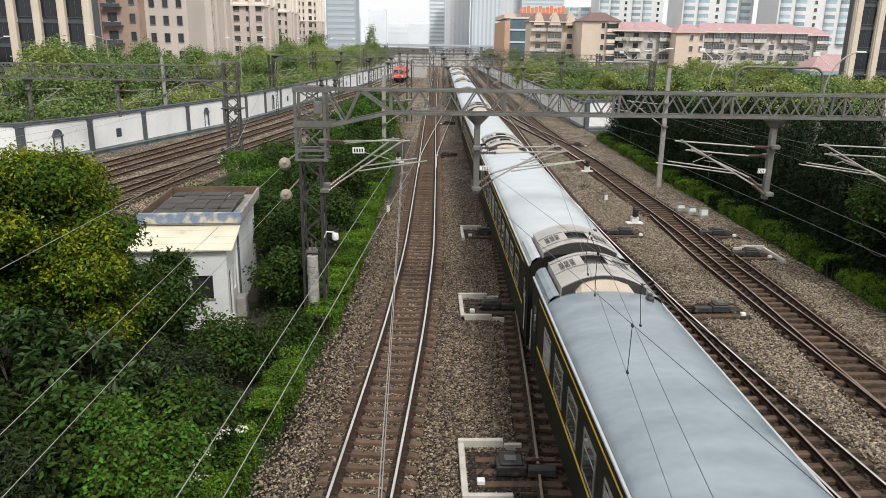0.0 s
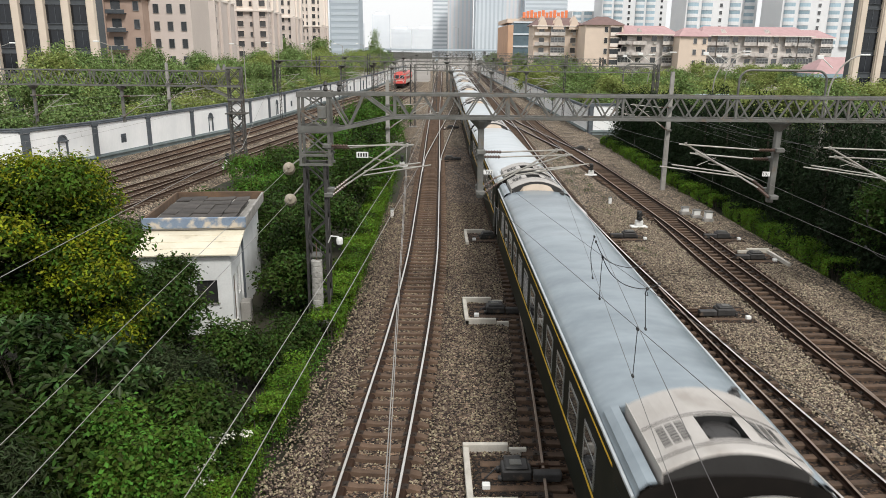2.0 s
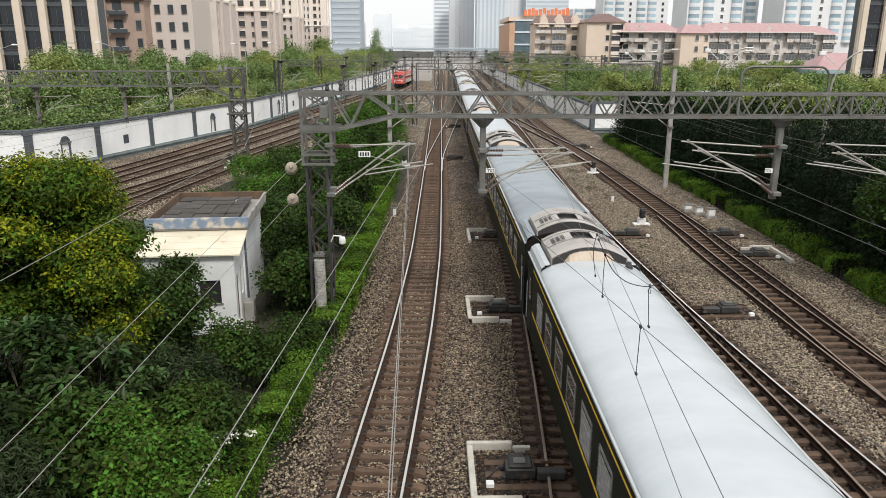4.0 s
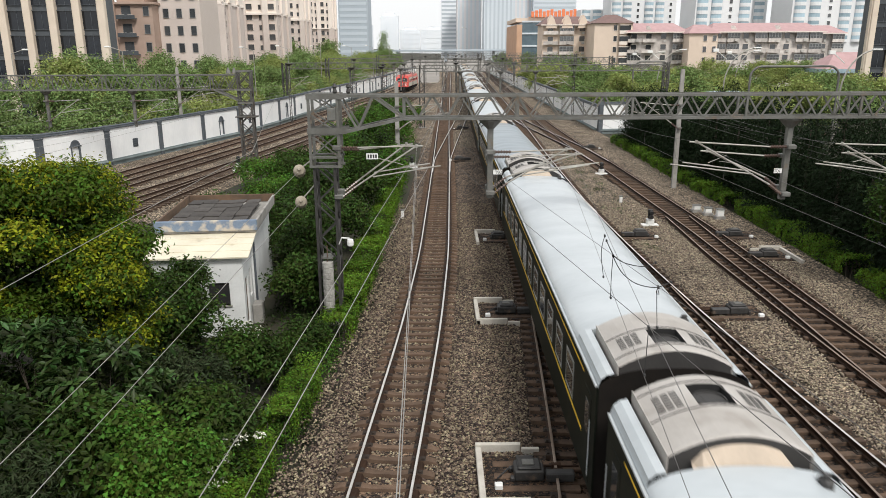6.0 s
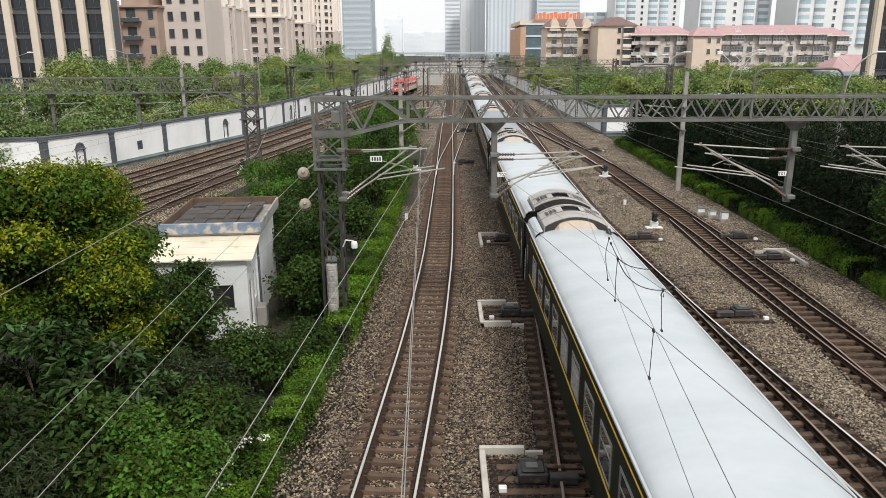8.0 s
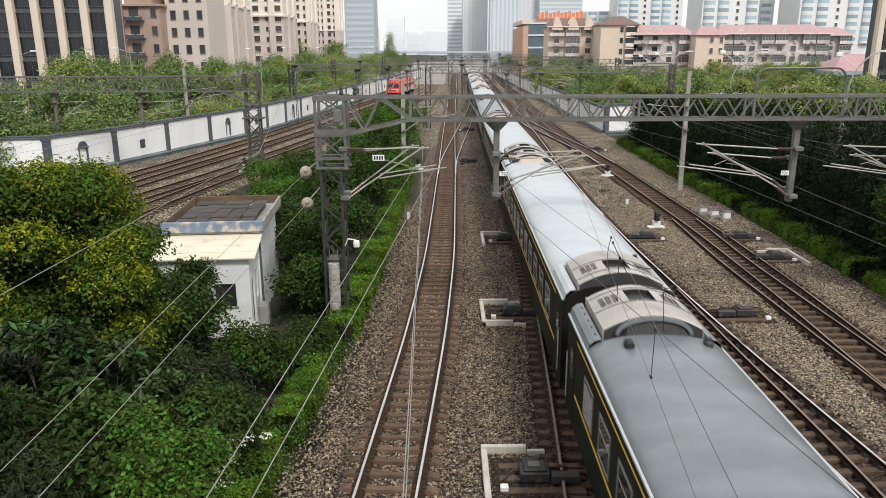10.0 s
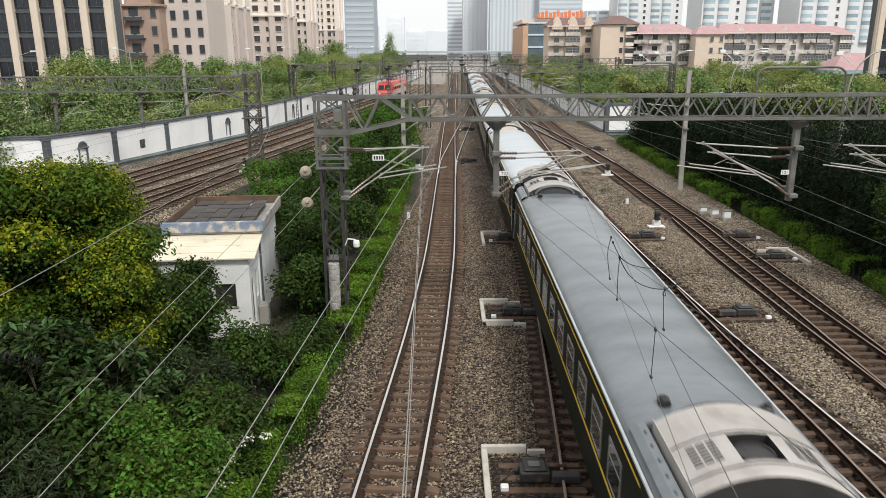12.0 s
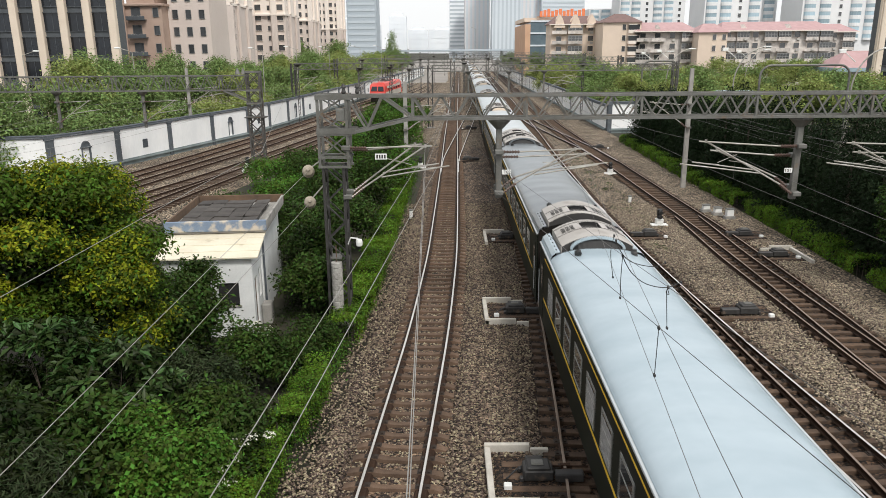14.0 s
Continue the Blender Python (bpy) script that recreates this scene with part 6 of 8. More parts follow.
def window_mesh(w, h, glass, frame, depth=0.10):
    """A frame ring and its pane, as two meshes."""
    o, n = w / 2 + 0.06, w / 2
    a = [(-o, -0.07), (o, -0.07), (o, h + 0.06), (-o, h + 0.06)]
    b = [(-n, 0), (n, 0), (n, h), (-n, h)]
    v = [(x, -depth, z) for x, z in a] + [(x, -depth, z) for x, z in b] + [(x, 0.02, z) for x, z in a] + [(x, 0.02, z) for x, z in b]
    f = []
    for i in range(4):
        k = (i + 1) % 4
        f += [(i, k, 4 + k, 4 + i), (4 + i, 4 + k, 12 + k, 12 + i), (k, i, 8 + i, 8 + k)]
    return Geo().add(v, f).mesh("window", frame), Geo().box(-n, n, -0.02, 0.02, 0, h).mesh("pane", glass)


def put_window(b, pair, at):
    part("pane", pair[1], None, part("window", pair[0], None, b, at=at))


def office(x0, x1, y, h, label, storey=3.4, bay=3.55, z0=0.0, pil=1.0, depth=18, side=0):
    b = thing("office_building", label, "building")
    part("wall", Geo().box(x0, x1, y + 0.5, y + depth, -0.3, h), M_OFFBAND, b)
    n = int(round((x1 - x0) / bay))
    for i in range(n + 1):
        x = x0 + (x1 - x0) * i / n
        part("pilaster", Geo().box(x - pil / 2, x + pil / 2, y - 0.35, y + 0.6, -0.3, h, b=0.06).box(x - pil / 2 - 0.16, x - pil / 2 + 0.12, y - 0.15, y + 0.55, -0.3, h, b=0.03), M_BEIGE, b)
    gm = Geo().box(-(bay - pil) / 2, (bay - pil) / 2, -0.03, 0.03, 0.45, storey - 0.35).mesh("pane", M_OFFGLASS)
    fm = Geo()
    for u in (0,):
        fm.box(u * (bay - pil) / 2 - 0.03, u * (bay - pil) / 2 + 0.03, -0.08, 0.0, 0.4, storey - 0.3)
    fm.box(-(bay - pil) / 2, (bay - pil) / 2, -0.1, 0, 0.40, 0.48).box(-(bay - pil) / 2, (bay - pil) / 2, -0.2, 0, storey - 0.38, storey - 0.28)
    fm = fm.mesh("mullion", M_OFFBAND)
    for r in range(int(h / storey)):
        for i in range(n):
            x = x0 + (x1 - x0) * (i + 0.5) / n
            w = part("window", fm, None, b, at=pose(x, y + 0.42, z0 + r * storey))
            part("pane", gm, None, w)
    if side:
        xs = x1 if side > 0 else x0
        for k in range(4):
            part("pilaster", Geo().box(xs - 0.3, xs + 0.35 * side, y + 3.5 * k + 1.2, y + 3.5 * k + 2.4, -0.3, h, b=0.05), M_BEIGE, b)
    return b


office(-48.3 - 3.55 * 7, -48.3, 110, 30, "beige stone office block with dark glass bays", z0=-0.9, depth=4)
office(66.2, 66.2 + 3.55 * 5, 116, 34, "beige-edged office tower with dark glass", side=0, pil=0.9, depth=3)


def brown_block():
    b = thing("apartment_building", "brown-tiled apartment block with balconies", "building")
    x0, x1, y = -58.8, -50.4, 135
    part("wall", Geo().box(x0, x1, y, y + 16, -0.3, 18.0), M_BROWN, b)
    part("wall", Geo().box(x0 + 1.5, x1 - 2.0, y + 2, y + 14, 18.0, 30.0), M_BROWN, b)
    part("cornice", Geo().box(x0 - 0.5, x1 + 0.4, y - 0.5, y + 16, 17.9, 18.3, b=0.05), M_BROWN, b)
    part("corner_pier", Geo().box(x0 + 1.2, x0 + 2.0, y - 0.6, y, -0.3, 19, b=0.05), M_BROWN, b)
    me = window_mesh(1.5, 1.6, M_HOMEGLASS, M_OFFBAND)
    ms = window_mesh(0.9, 1.5, M_HOMEGLASS, M_WINFRAME)
    for r in range(6):
        z = 0.8 + r * 3.05
        for x, m in ((x0 + 0.6, ms), (x0 + 3.8, me), (x0 + 7.3, ms)):
            put_window(b, m, pose(x, y - 0.03, z))
        part("balcony", Geo().box(x0 + 2.3, x0 + 5.6, y - 1.0, y, z - 0.6, z - 0.45, b=0.02).box(x0 + 2.3, x0 + 5.6, y - 1.0, y - 0.95, z - 0.45, z + 0.1), M_OFFBAND, b)
        for k in range(2):
            part("cooler_box", Geo().box(-0.4, 0.4, -0.3, 0.3, 0, 0.6, b=0.03), M_ACBOX, b, at=pose(x0 + 3.2 + k * 1.5, y - 0.6, z - 0.45))
    # side storeys and lower entrance wing
    part("wing", Geo().box(x1, x1 + 7.5, y + 3, y + 14, -0.3, 28.0), M_PINK, b)
    for r in range(9):
        for k in range(3):
            put_window(b, ms, pose(x1 + 1.3 + k * 2.4, y + 2.97, 0.8 + r * 3.0))
    part("entrance_block", Geo().box(x0 + 2, x1 + 6, y - 9, y - 3, -0.3, 4.0, b=0.1), M_CREAMWALL, b)
    part("entrance_roof", Geo().box(x0 + 1.4, x1 + 6.6, y - 9.6, y - 2.6, 4.0, 4.5, b=0.05), M_WHITETOWER, b)
    for k in range(4):
        put_window(b, me, pose(x0 + 4 + k * 3, y - 9.03, 1.2))


brown_block()


def tower(x0, x1, y, h, split, label, storey=3.0, depth=22, lower=None, upper=None, cols=None):
    """A residential tower: piers and recessed window columns, darker lower storeys, window strips, cornice."""
    b = thing("tower_block", label, "building")
    lower, upper = lower or M_PINK, upper or M_CREAMWALL
    part("lower_wall", Geo().box(x0, x1, y, y + depth, -0.3, split), lower, b)
    part("upper_wall", Geo().box(x0, x1, y, y + depth, split, h), upper, b)
    part("string_course", Geo().box(x0 - 0.3, x1 + 0.3, y - 0.9, y + depth, split - 0.3, split + 0.3, b=0.05), M_CREAMWALL, b)
    part("cornice", Geo().box(x0 - 0.4, x1 + 0.4, y - 0.9, y + depth + 0.4, h, h + 0.8, b=0.1), upper, b)
    W = x1 - x0
    n = cols or max(2, int(W / 4.2))
    for i in range(n + 1):
        x = x0 + W * i / n
        for z0, z1, m in ((-0.3, split - 0.3, lower), (split + 0.3, h, upper)):
            if i % 2 == 0:
                part("pier", Geo().box(x - 0.9, x + 0.9, y - 0.8, y, z0, z1, b=0.05), m, b)
    big, small = window_mesh(2.1, 1.7, M_HOMEGLASS, M_CREAMWALL, 0.2), window_mesh(0.8, 1.4, M_HOMEGLASS, M_PINK, 0.12)
    rows = int(h / storey)
    for i in range(n):
        x = x0 + W * (i + 0.5) / n
        for r in range(2, rows):
            put_window(b, big if i % 2 == 0 else small, pose(x, y - 0.04, r * storey + 0.8))
    for k in range(3):
        for r in range(2, rows):
            put_window(b, small, pose(x1 + 0.04, y + 3 + k * 6, r * storey + 0.8, 0, 0, 90))
    for k in (0.3, 0.7):
        for z0, z1, m in ((-0.3, split - 0.3, lower), (split + 0.3, h, upper)):
            part("pier", Geo().box(x1, x1 + 0.7, y + depth * k - 1, y + depth * k + 1, z0, z1, b=0.05), m, b)
    return b


tower(-75, -55.5, 196, 46, 21.5, "pinkish-grey and cream residential tower block", cols=6)
tower(-67, -50, 236, 56, 20.5, "cream residential tower with a grey lower part", cols=5)
tower(-63, -51.5, 288, 62, 20.5, "cream residential tower with a grey lower part", cols=4)
tower(-57.5, -47.5, 335, 66, 18.5, "tall cream residential tower", cols=4)


def far_tower(x0, x1, y, h, wall, strip, label, storey=3.6, vertical=False, depth=26):
    b = thing("tower_block", label, "building")
    part("wall", Geo().box(x0, x1, y, y + depth, -0.3, h), wall, b)
    part("roof_block", Geo().box(x0 + (x1 - x0) * 0.2, x1 - (x1 - x0) * 0.2, y + 3, y + depth - 3, h, h + 5), wall, b)
    if vertical:
        n = int((x1 - x0) / 3.2)
        for i in range(n):
            x = x0 + (x1 - x0) * (i + 0.5) / n
            part("window_strip", Geo().box(x - 0.8, x + 0.8, y - 0.15, y, 2, h - 2), strip, b)
    else:
        for r in range(1, int(h / storey)):
            part("window_strip", Geo().box(x0 + 0.8, x1 - 0.8, y - 0.15, y, r * storey, r * storey + storey * 0.45), strip, b)
    return b


# far blocks: their paleness is painted haze
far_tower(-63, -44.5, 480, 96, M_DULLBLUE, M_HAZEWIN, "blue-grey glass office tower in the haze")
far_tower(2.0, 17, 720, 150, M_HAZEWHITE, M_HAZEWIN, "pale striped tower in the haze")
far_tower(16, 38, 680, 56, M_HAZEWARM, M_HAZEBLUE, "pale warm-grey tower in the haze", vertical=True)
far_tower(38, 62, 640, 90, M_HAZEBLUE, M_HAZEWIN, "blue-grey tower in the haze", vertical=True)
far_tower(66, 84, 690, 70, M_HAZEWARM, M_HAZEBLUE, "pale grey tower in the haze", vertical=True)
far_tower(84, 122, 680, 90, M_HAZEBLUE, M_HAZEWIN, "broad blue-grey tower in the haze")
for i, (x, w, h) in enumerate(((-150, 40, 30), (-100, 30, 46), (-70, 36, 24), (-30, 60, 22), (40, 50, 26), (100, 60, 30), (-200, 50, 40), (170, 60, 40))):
    far_tower(x, x + w, 1250 + 60 * (i % 3), h + 16, M_HAZEWHITE, M_HAZEWHITE, "skyline building faded into haze by its colour", storey=8)


def blue_tower(x0, x1, y, h, label):
    b = thing("tower_block", label, "building")
    part("wall", Geo().box(x0, x1, y, y + 20, -0.3, h), M_WHITETOWER, b)
    n = max(2, int((x1 - x0) / 5.5))
    bm = Geo()
    k = 7
    arc = [(2.3 * math.cos(math.pi * i / k), -1.5 * math.sin(math.pi * i / k)) for i in range(k + 1)]
    for z0, z1, mi in ((0.0, 1.0, 1), (1.0, 2.5, 0), (2.5, 3.0, 1)):
        for (xa, ya), (xb, yb) in zip(arc, arc[1:]):
            q = 0.1 if mi else 0
            bm.add([(xa, ya - q, z0), (xb, yb - q, z0), (xb, yb - q, z1), (xa, ya - q, z1)], [(3, 2, 1, 0)], mi)
    bm.add([(x, y - 0.1, 1.0) for x, y in arc], [tuple(range(k + 1))], 1)
    me = bm.mesh("bay_window", [M_BLUETOWER, M_WHITETOWER])
    sm = window_mesh(1.2, 1.5, M_HOMEGLASS, M_WHITETOWER)
    for r in range(int(h / 3.0)):
        if r * 3.0 < 12:
            continue
        for i in range(n):
            x = x0 + (x1 - x0) * (i + 0.5) / n
            if i % 3 == 2:
                put_window(b, sm, pose(x, y - 0.05, r * 3.0 + 0.8))
            else:
                part("bay_window", me, None, b, at=pose(x, y, r * 3.0))


blue_tower(109, 133, 325, 52, "white residential tower with blue curved bay windows")
blue_tower(134, 148, 345, 55, "white residential tower with blue curved bay windows")
blue_tower(147, 185, 318, 52, "white residential tower with blue curved bay windows")
blue_tower(90, 124, 400, 46, "white residential tower with blue bay windows")
blue_tower(78, 96, 420, 30, "white terraced residential block with blue windows")


def walk_up(x0, x1, y, storeys, label, end="r", roof=None, wallm=None, gables=0, depth=11, z0=-0.3):
    """A five or six storey block of flats: balconies with mixed glazing, coolers, pitched roof, plain end wall."""
    b = thing("apartment_building", label, "building")
    roof, wallm = roof or M_REDROOF, wallm or M_PEACH
    H = z0 + storeys * 2.8
    part("wall", Geo().box(x0, x1, y, y + depth, z0, H), wallm, b)
    e = 0.7
    r = Geo()
    zr = H + 2.4
    r.add([(x0 - e, y - e - 0.8, H), (x1 + e, y - e - 0.8, H), (x1 + e, y + depth + e, H), (x0 - e, y + depth + e, H), (x0 + 2.0, y + depth / 2, zr), (x1 - 2.0, y + depth / 2, zr)],
          [(0, 1, 5, 4), (1, 2, 5), (2, 3, 4, 5), (3, 0, 4), (3, 2, 1, 0)])
    part("roof", r, roof, b)
    part("eave", Geo().box(x0 - e, x1 + e, y - e - 0.85, y - e - 0.7, H - 0.25, H + 0.02), M_CREAMWALL, b)
    n = int((x1 - x0) / 3.6)
    bay = (x1 - x0) / n
    slab = Geo().box(-bay * 0.46, bay * 0.46, -1.2, 0, 0, 0.14).box(-bay * 0.46, bay * 0.46, -1.2, -1.1, 0.14, 0.95).mesh("balcony", M_GREYFACE)
    gl = Geo()
    gl.box(-bay * 0.44, bay * 0.44, -1.12, -1.08, 0.95, 2.3)
    glm = gl.mesh("pane", M_HOMEGLASS)
    fr = Geo()
    for u in (-0.44, -0.22, 0, 0.22, 0.44):
        fr.box(u * bay - 0.04, u * bay + 0.04, -1.18, -1.06, 0.95, 2.3)
    fr.box(-bay * 0.45, bay * 0.45, -1.2, -1.05, 2.3, 2.42).box(-bay * 0.44, bay * 0.44, -1.17, -1.07, 1.5, 1.56)
    frm = fr.mesh("glazing_frame", M_WINFRAME)
    wm = window_mesh(1.5, 1.4, M_HOMEGLASS, M_CREAMWALL)
    ac = Geo().box(-0.42, 0.42, -0.32, 0, 0, 0.6, b=0.03).mesh("cooler_box", M_ACBOX)
    rk = Geo()
    for i in range(6):
        rk.rod((-0.9 + i * 0.36, -1.2, 0), (-0.9 + i * 0.36, -1.9, 0.1), 0.02, 4)
    rk.rod((-0.9, -1.9, 0.1), (0.9, -1.9, 0.1), 0.02, 4)
    rkm = rk.mesh("drying_rack", M_TUBE)
    rng = random.Random(int(x0 * 7 + y))
    for s in range(storeys):
        z = z0 + s * 2.8 + 0.1
        if z < 4:
            continue
        for i in range(n):
            x = x0 + bay * (i + 0.5)
            if i % 3 == 2:
                put_window(b, wm, pose(x, y - 0.04, z + 0.9))
                part("cooler_box", ac, None, b, at=pose(x + 0.3, y - 0.02, z + 0.1))
                continue
            q = part("balcony", slab, None, b, at=pose(x, y, z))
            if rng.random() < 0.65:
                part("pane", glm, None, q)
                part("glazing_frame", frm, None, q)
            else:
                put_window(b, wm, pose(x, y - 0.04, z + 0.8))
            if rng.random() < 0.5:
                part("drying_rack", rkm, None, b, at=pose(x, y, z + 1.0))
            if rng.random() < 0.5:
                part("cooler_box", ac, None, b, at=pose(x + rng.uniform(-0.8, 0.8), y - 1.2, z + 0.2))
    # dormers on the roof
    for k in range(max(1, int((x1 - x0) / 12))):
        x = x0 + 6 + k * 12
        if x < x1 - 3:
            part("dormer", Geo().add([(x - 0.8, y + 0.2, H + 0.5), (x + 0.8, y + 0.2, H + 0.5), (x, y + 0.2, H + 1.6), (x - 0.8, y + 3.6, H + 1.4), (x + 0.8, y + 3.6, H + 1.4), (x, y + 3.6, H + 1.65)], [(0, 1, 2), (0, 2, 5, 3), (2, 1, 4, 5)]), wallm, b)
    for k in range(gables):
        x = x0 + (x1 - x0) * (k + 0.5) / gables
        w = (x1 - x0) / gables * 0.36
        part("gable", Geo().add([(x - w, y - 1.4, H - 1.0), (x + w, y - 1.4, H - 1.0), (x + w * 0.5, y - 1.4, H + 1.4), (x, y - 1.4, H + 2.6), (x - w * 0.5, y - 1.4, H + 1.4), (x - w, y + 1.5, H - 1.0), (x + w, y + 1.5, H - 1.0), (x + w * 0.5, y + 2.5, H + 1.4), (x, y + 3.5, H + 2.6), (x - w * 0.5, y + 2.5, H + 1.4)],
                        [(0, 1, 2, 3, 4), (1, 6, 7, 2), (2, 7, 8, 3), (3, 8, 9, 4), (4, 9, 5, 0)]), wallm, b)
    return b


def end_wing(x0, x1, y, storeys, label, roof):
    """The plain painted end of a block, with a column of small windows and a bay."""
    b = thing("apartment_building", label, "building")
    H = -0.3 + storeys * 2.8
    part("wall", Geo().box(x0, x1, y, y + 12, -0.3, H), M_PEACH, b)
    part("roof", Geo().add([(x0 - .5, y - .6, H), (x1 + .5, y - .6, H), (x1 + .5, y + 12, H), (x0 - .5, y + 12, H), ((x0 + x1) / 2 - 1.5, y + 4, H + 2.3), ((x0 + x1) / 2 + 1.5, y + 4, H + 2.3)], [(0, 1, 5, 4), (1, 2, 5), (2, 3, 4, 5), (3, 0, 4)]), roof, b)
    wm = window_mesh(0.9, 1.4, M_HOMEGLASS, M_CREAMWALL)
    bay = Geo().box(-1.1, 1.1, -0.9, 0, 0, 0.9).box(-1.05, 1.05, -0.85, 0, 0.9, 2.2, mi=1).box(-1.15, 1.15, -0.95, 0, 2.2, 2.4).mesh("bay_window", [M_CREAMWALL, M_HOMEGLASS])
    for s in range(1, storeys):
        z = -0.3 + s * 2.8
        put_window(b, wm, pose(x0 + (x1 - x0) * 0.55, y - 0.04, z + 0.9))
        put_window(b, wm, pose(x1 - 0.9, y - 0.04, z + 0.9))
        if x1 - x0 > 8:
            part("bay_window", bay, None, b, at=pose(x0 + (x1 - x0) * 0.76, y, z))
    return b


walk_up(29.5, 43, 216, 6, "cream block of flats with stepped gables, balconies", gables=3, roof=M_BROWNROOF)
end_wing(41.8, 52, 204, 6, "peach end wall of flats under a brown roof", M_BROWNROOF)
walk_up(50.5, 66.5, 204, 6, "block of flats with cluttered balconies and haze-paled red roof", wallm=M_GREYFACE, z0=-2.6)
end_wing(65.5, 73, 198, 5, "peach end wall of flats under a haze-paled red roof", M_REDROOF)
walk_up(73.5, 103, 204, 6, "block of flats with cluttered balconies and haze-paled red roof", wallm=M_GREYFACE, z0=-2.6)
walk_up(108, 124, 232, 6, "block of flats with balconies and a haze-paled red roof", wallm=M_GREYFACE, z0=-2.6)


def mall():
    b = thing("shopping_building", "orange and dark-glass commercial building with a rooftop sign", "building")
    part("wall", Geo().box(29.4, 31.4, 286.6, 330, -0.3, 18.5), M_ORANGE, b)
    part("glass_front", Geo().box(31.4, 49, 287, 330, -0.3, 19.5), M_MALLGLASS, b)
    for z in (6, 10.5, 15, 19.3):
        part("band", Geo().box(31.4, 49.2, 286.7, 287, z, z + 0.6), M_HAZEBLUE, b)
    part("parapet", Geo().box(29.5, 50, 291, 330, 19.5, 21.0), M_PEACH, b)
    for k in range(12):
        part("sign_bar", Geo().box(35 + k * 1.45, 36.1 + k * 1.45, 289, 289.4, 21.2, 23.3 + 0.4 * (k % 3), b=0.05), M_ORSIGN, b, "orange rooftop sign bar")
    part("sign_frame", Geo().box(34, 53, 289.4, 289.6, 21.0, 21.4), M_ORANGE, b)


mall()
sh = thing("shed", "low house with a red roof and blue eaves", "building")
part("wall", Geo().box(78, 92, 150, 158, -0.3, 5.2), M_GREYFACE, sh)
part("eave", Geo().box(77, 93, 149, 159, 5.2, 6.0), M_BLUETOWER, sh)
part("roof", Geo().add([(77, 149, 6.0), (93, 149, 6.0), (93, 159, 6.0), (77, 159, 6.0), (81, 154, 9.2), (93, 154, 9.2)], [(0, 1, 5, 4), (1, 2, 5), (2, 3, 4, 5), (3, 0, 4)]), M_REDROOF, sh)

# far overpass that closes the line of tracks, haze painted into its colour
op = thing("overpass", "pale concrete overpass across the tracks in the haze", "bridge")
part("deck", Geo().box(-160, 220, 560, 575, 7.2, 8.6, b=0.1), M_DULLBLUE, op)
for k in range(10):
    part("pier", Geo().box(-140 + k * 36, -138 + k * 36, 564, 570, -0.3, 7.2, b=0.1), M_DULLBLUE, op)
for k in range(4):
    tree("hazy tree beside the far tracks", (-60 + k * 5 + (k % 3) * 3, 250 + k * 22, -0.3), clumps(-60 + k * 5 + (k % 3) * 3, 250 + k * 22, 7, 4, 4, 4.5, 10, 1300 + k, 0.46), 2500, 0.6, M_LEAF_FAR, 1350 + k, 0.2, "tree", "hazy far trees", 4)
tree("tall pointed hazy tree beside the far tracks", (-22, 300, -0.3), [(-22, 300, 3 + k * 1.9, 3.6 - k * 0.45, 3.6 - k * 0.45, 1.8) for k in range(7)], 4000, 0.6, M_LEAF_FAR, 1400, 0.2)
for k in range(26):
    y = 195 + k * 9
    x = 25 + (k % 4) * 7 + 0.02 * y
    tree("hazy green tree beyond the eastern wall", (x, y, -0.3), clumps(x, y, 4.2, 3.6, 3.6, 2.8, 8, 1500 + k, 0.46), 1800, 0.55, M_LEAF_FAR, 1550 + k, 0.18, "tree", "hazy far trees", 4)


# ---------- street furniture ----------
def arc_lamp(x, y, h, reach, label="white curved double street lamp"):
    l = thing("street_lamp", label, "street lamp", pose(x, y, -0.3), "curved street lamps")
    pts = [(0, 0, 0), (0, 0, h * 0.55)] + [(reach * (1 - math.cos(a)), 0, h * 0.55 + h * 0.45 * math.sin(a)) for a in np.linspace(0.1, 1.45, 9)]
    g = Geo()
    for p, q in zip(pts, pts[1:]):
        g.rod(p, q, 0.09, 8)
    part("mast", g, M_TUBE, l)
    e = pts[-1]
    part("lantern", Geo().box(e[0] - 0.2, e[0] + 0.9, -0.18, 0.18, e[2] - 0.06, e[2] + 0.12, b=0.05), M_WHITE, l)
    part("arm", Geo().rod((0.1, 0, h * 0.86), (-1.2, 0, h * 0.96), 0.05, 6).box(-1.8, -1.1, -0.15, 0.15, h * 0.95, h * 0.99, b=0.03), M_WHITE, l)
    return l


arc_lamp(38.2, 100, 10.6, 4.2)
arc_lamp(44.8, 83, 10.4, 3.6)
arc_lamp(34.5, 118, 10.3, 3.8)
arc_lamp(52, 131, 10.0, 3.4)
arc_lamp(36.5, 135, 9.8, 3.4)


def side_lamp(x, y, h, s=1):
    l = thing("street_lamp", "slim grey street lamp with a white lantern", "street lamp", pose(x, y, -0.3), "slim street lamps")
    part("mast", Geo().rod((0, 0, 0), (0, 0, h), 0.08, 8, 0.05), M_TUBE, l)
    part("arm", Geo().rod((0, 0, h), (-1.5 * s, 0, h + 0.5), 0.04, 6), M_TUBE, l)
    part("lantern", Geo().box(-2.1 * s if s > 0 else 1.4, -1.4 * s if s > 0 else 2.1, -0.15, 0.15, h + 0.42, h + 0.6, b=0.05), M_WHITE, l)


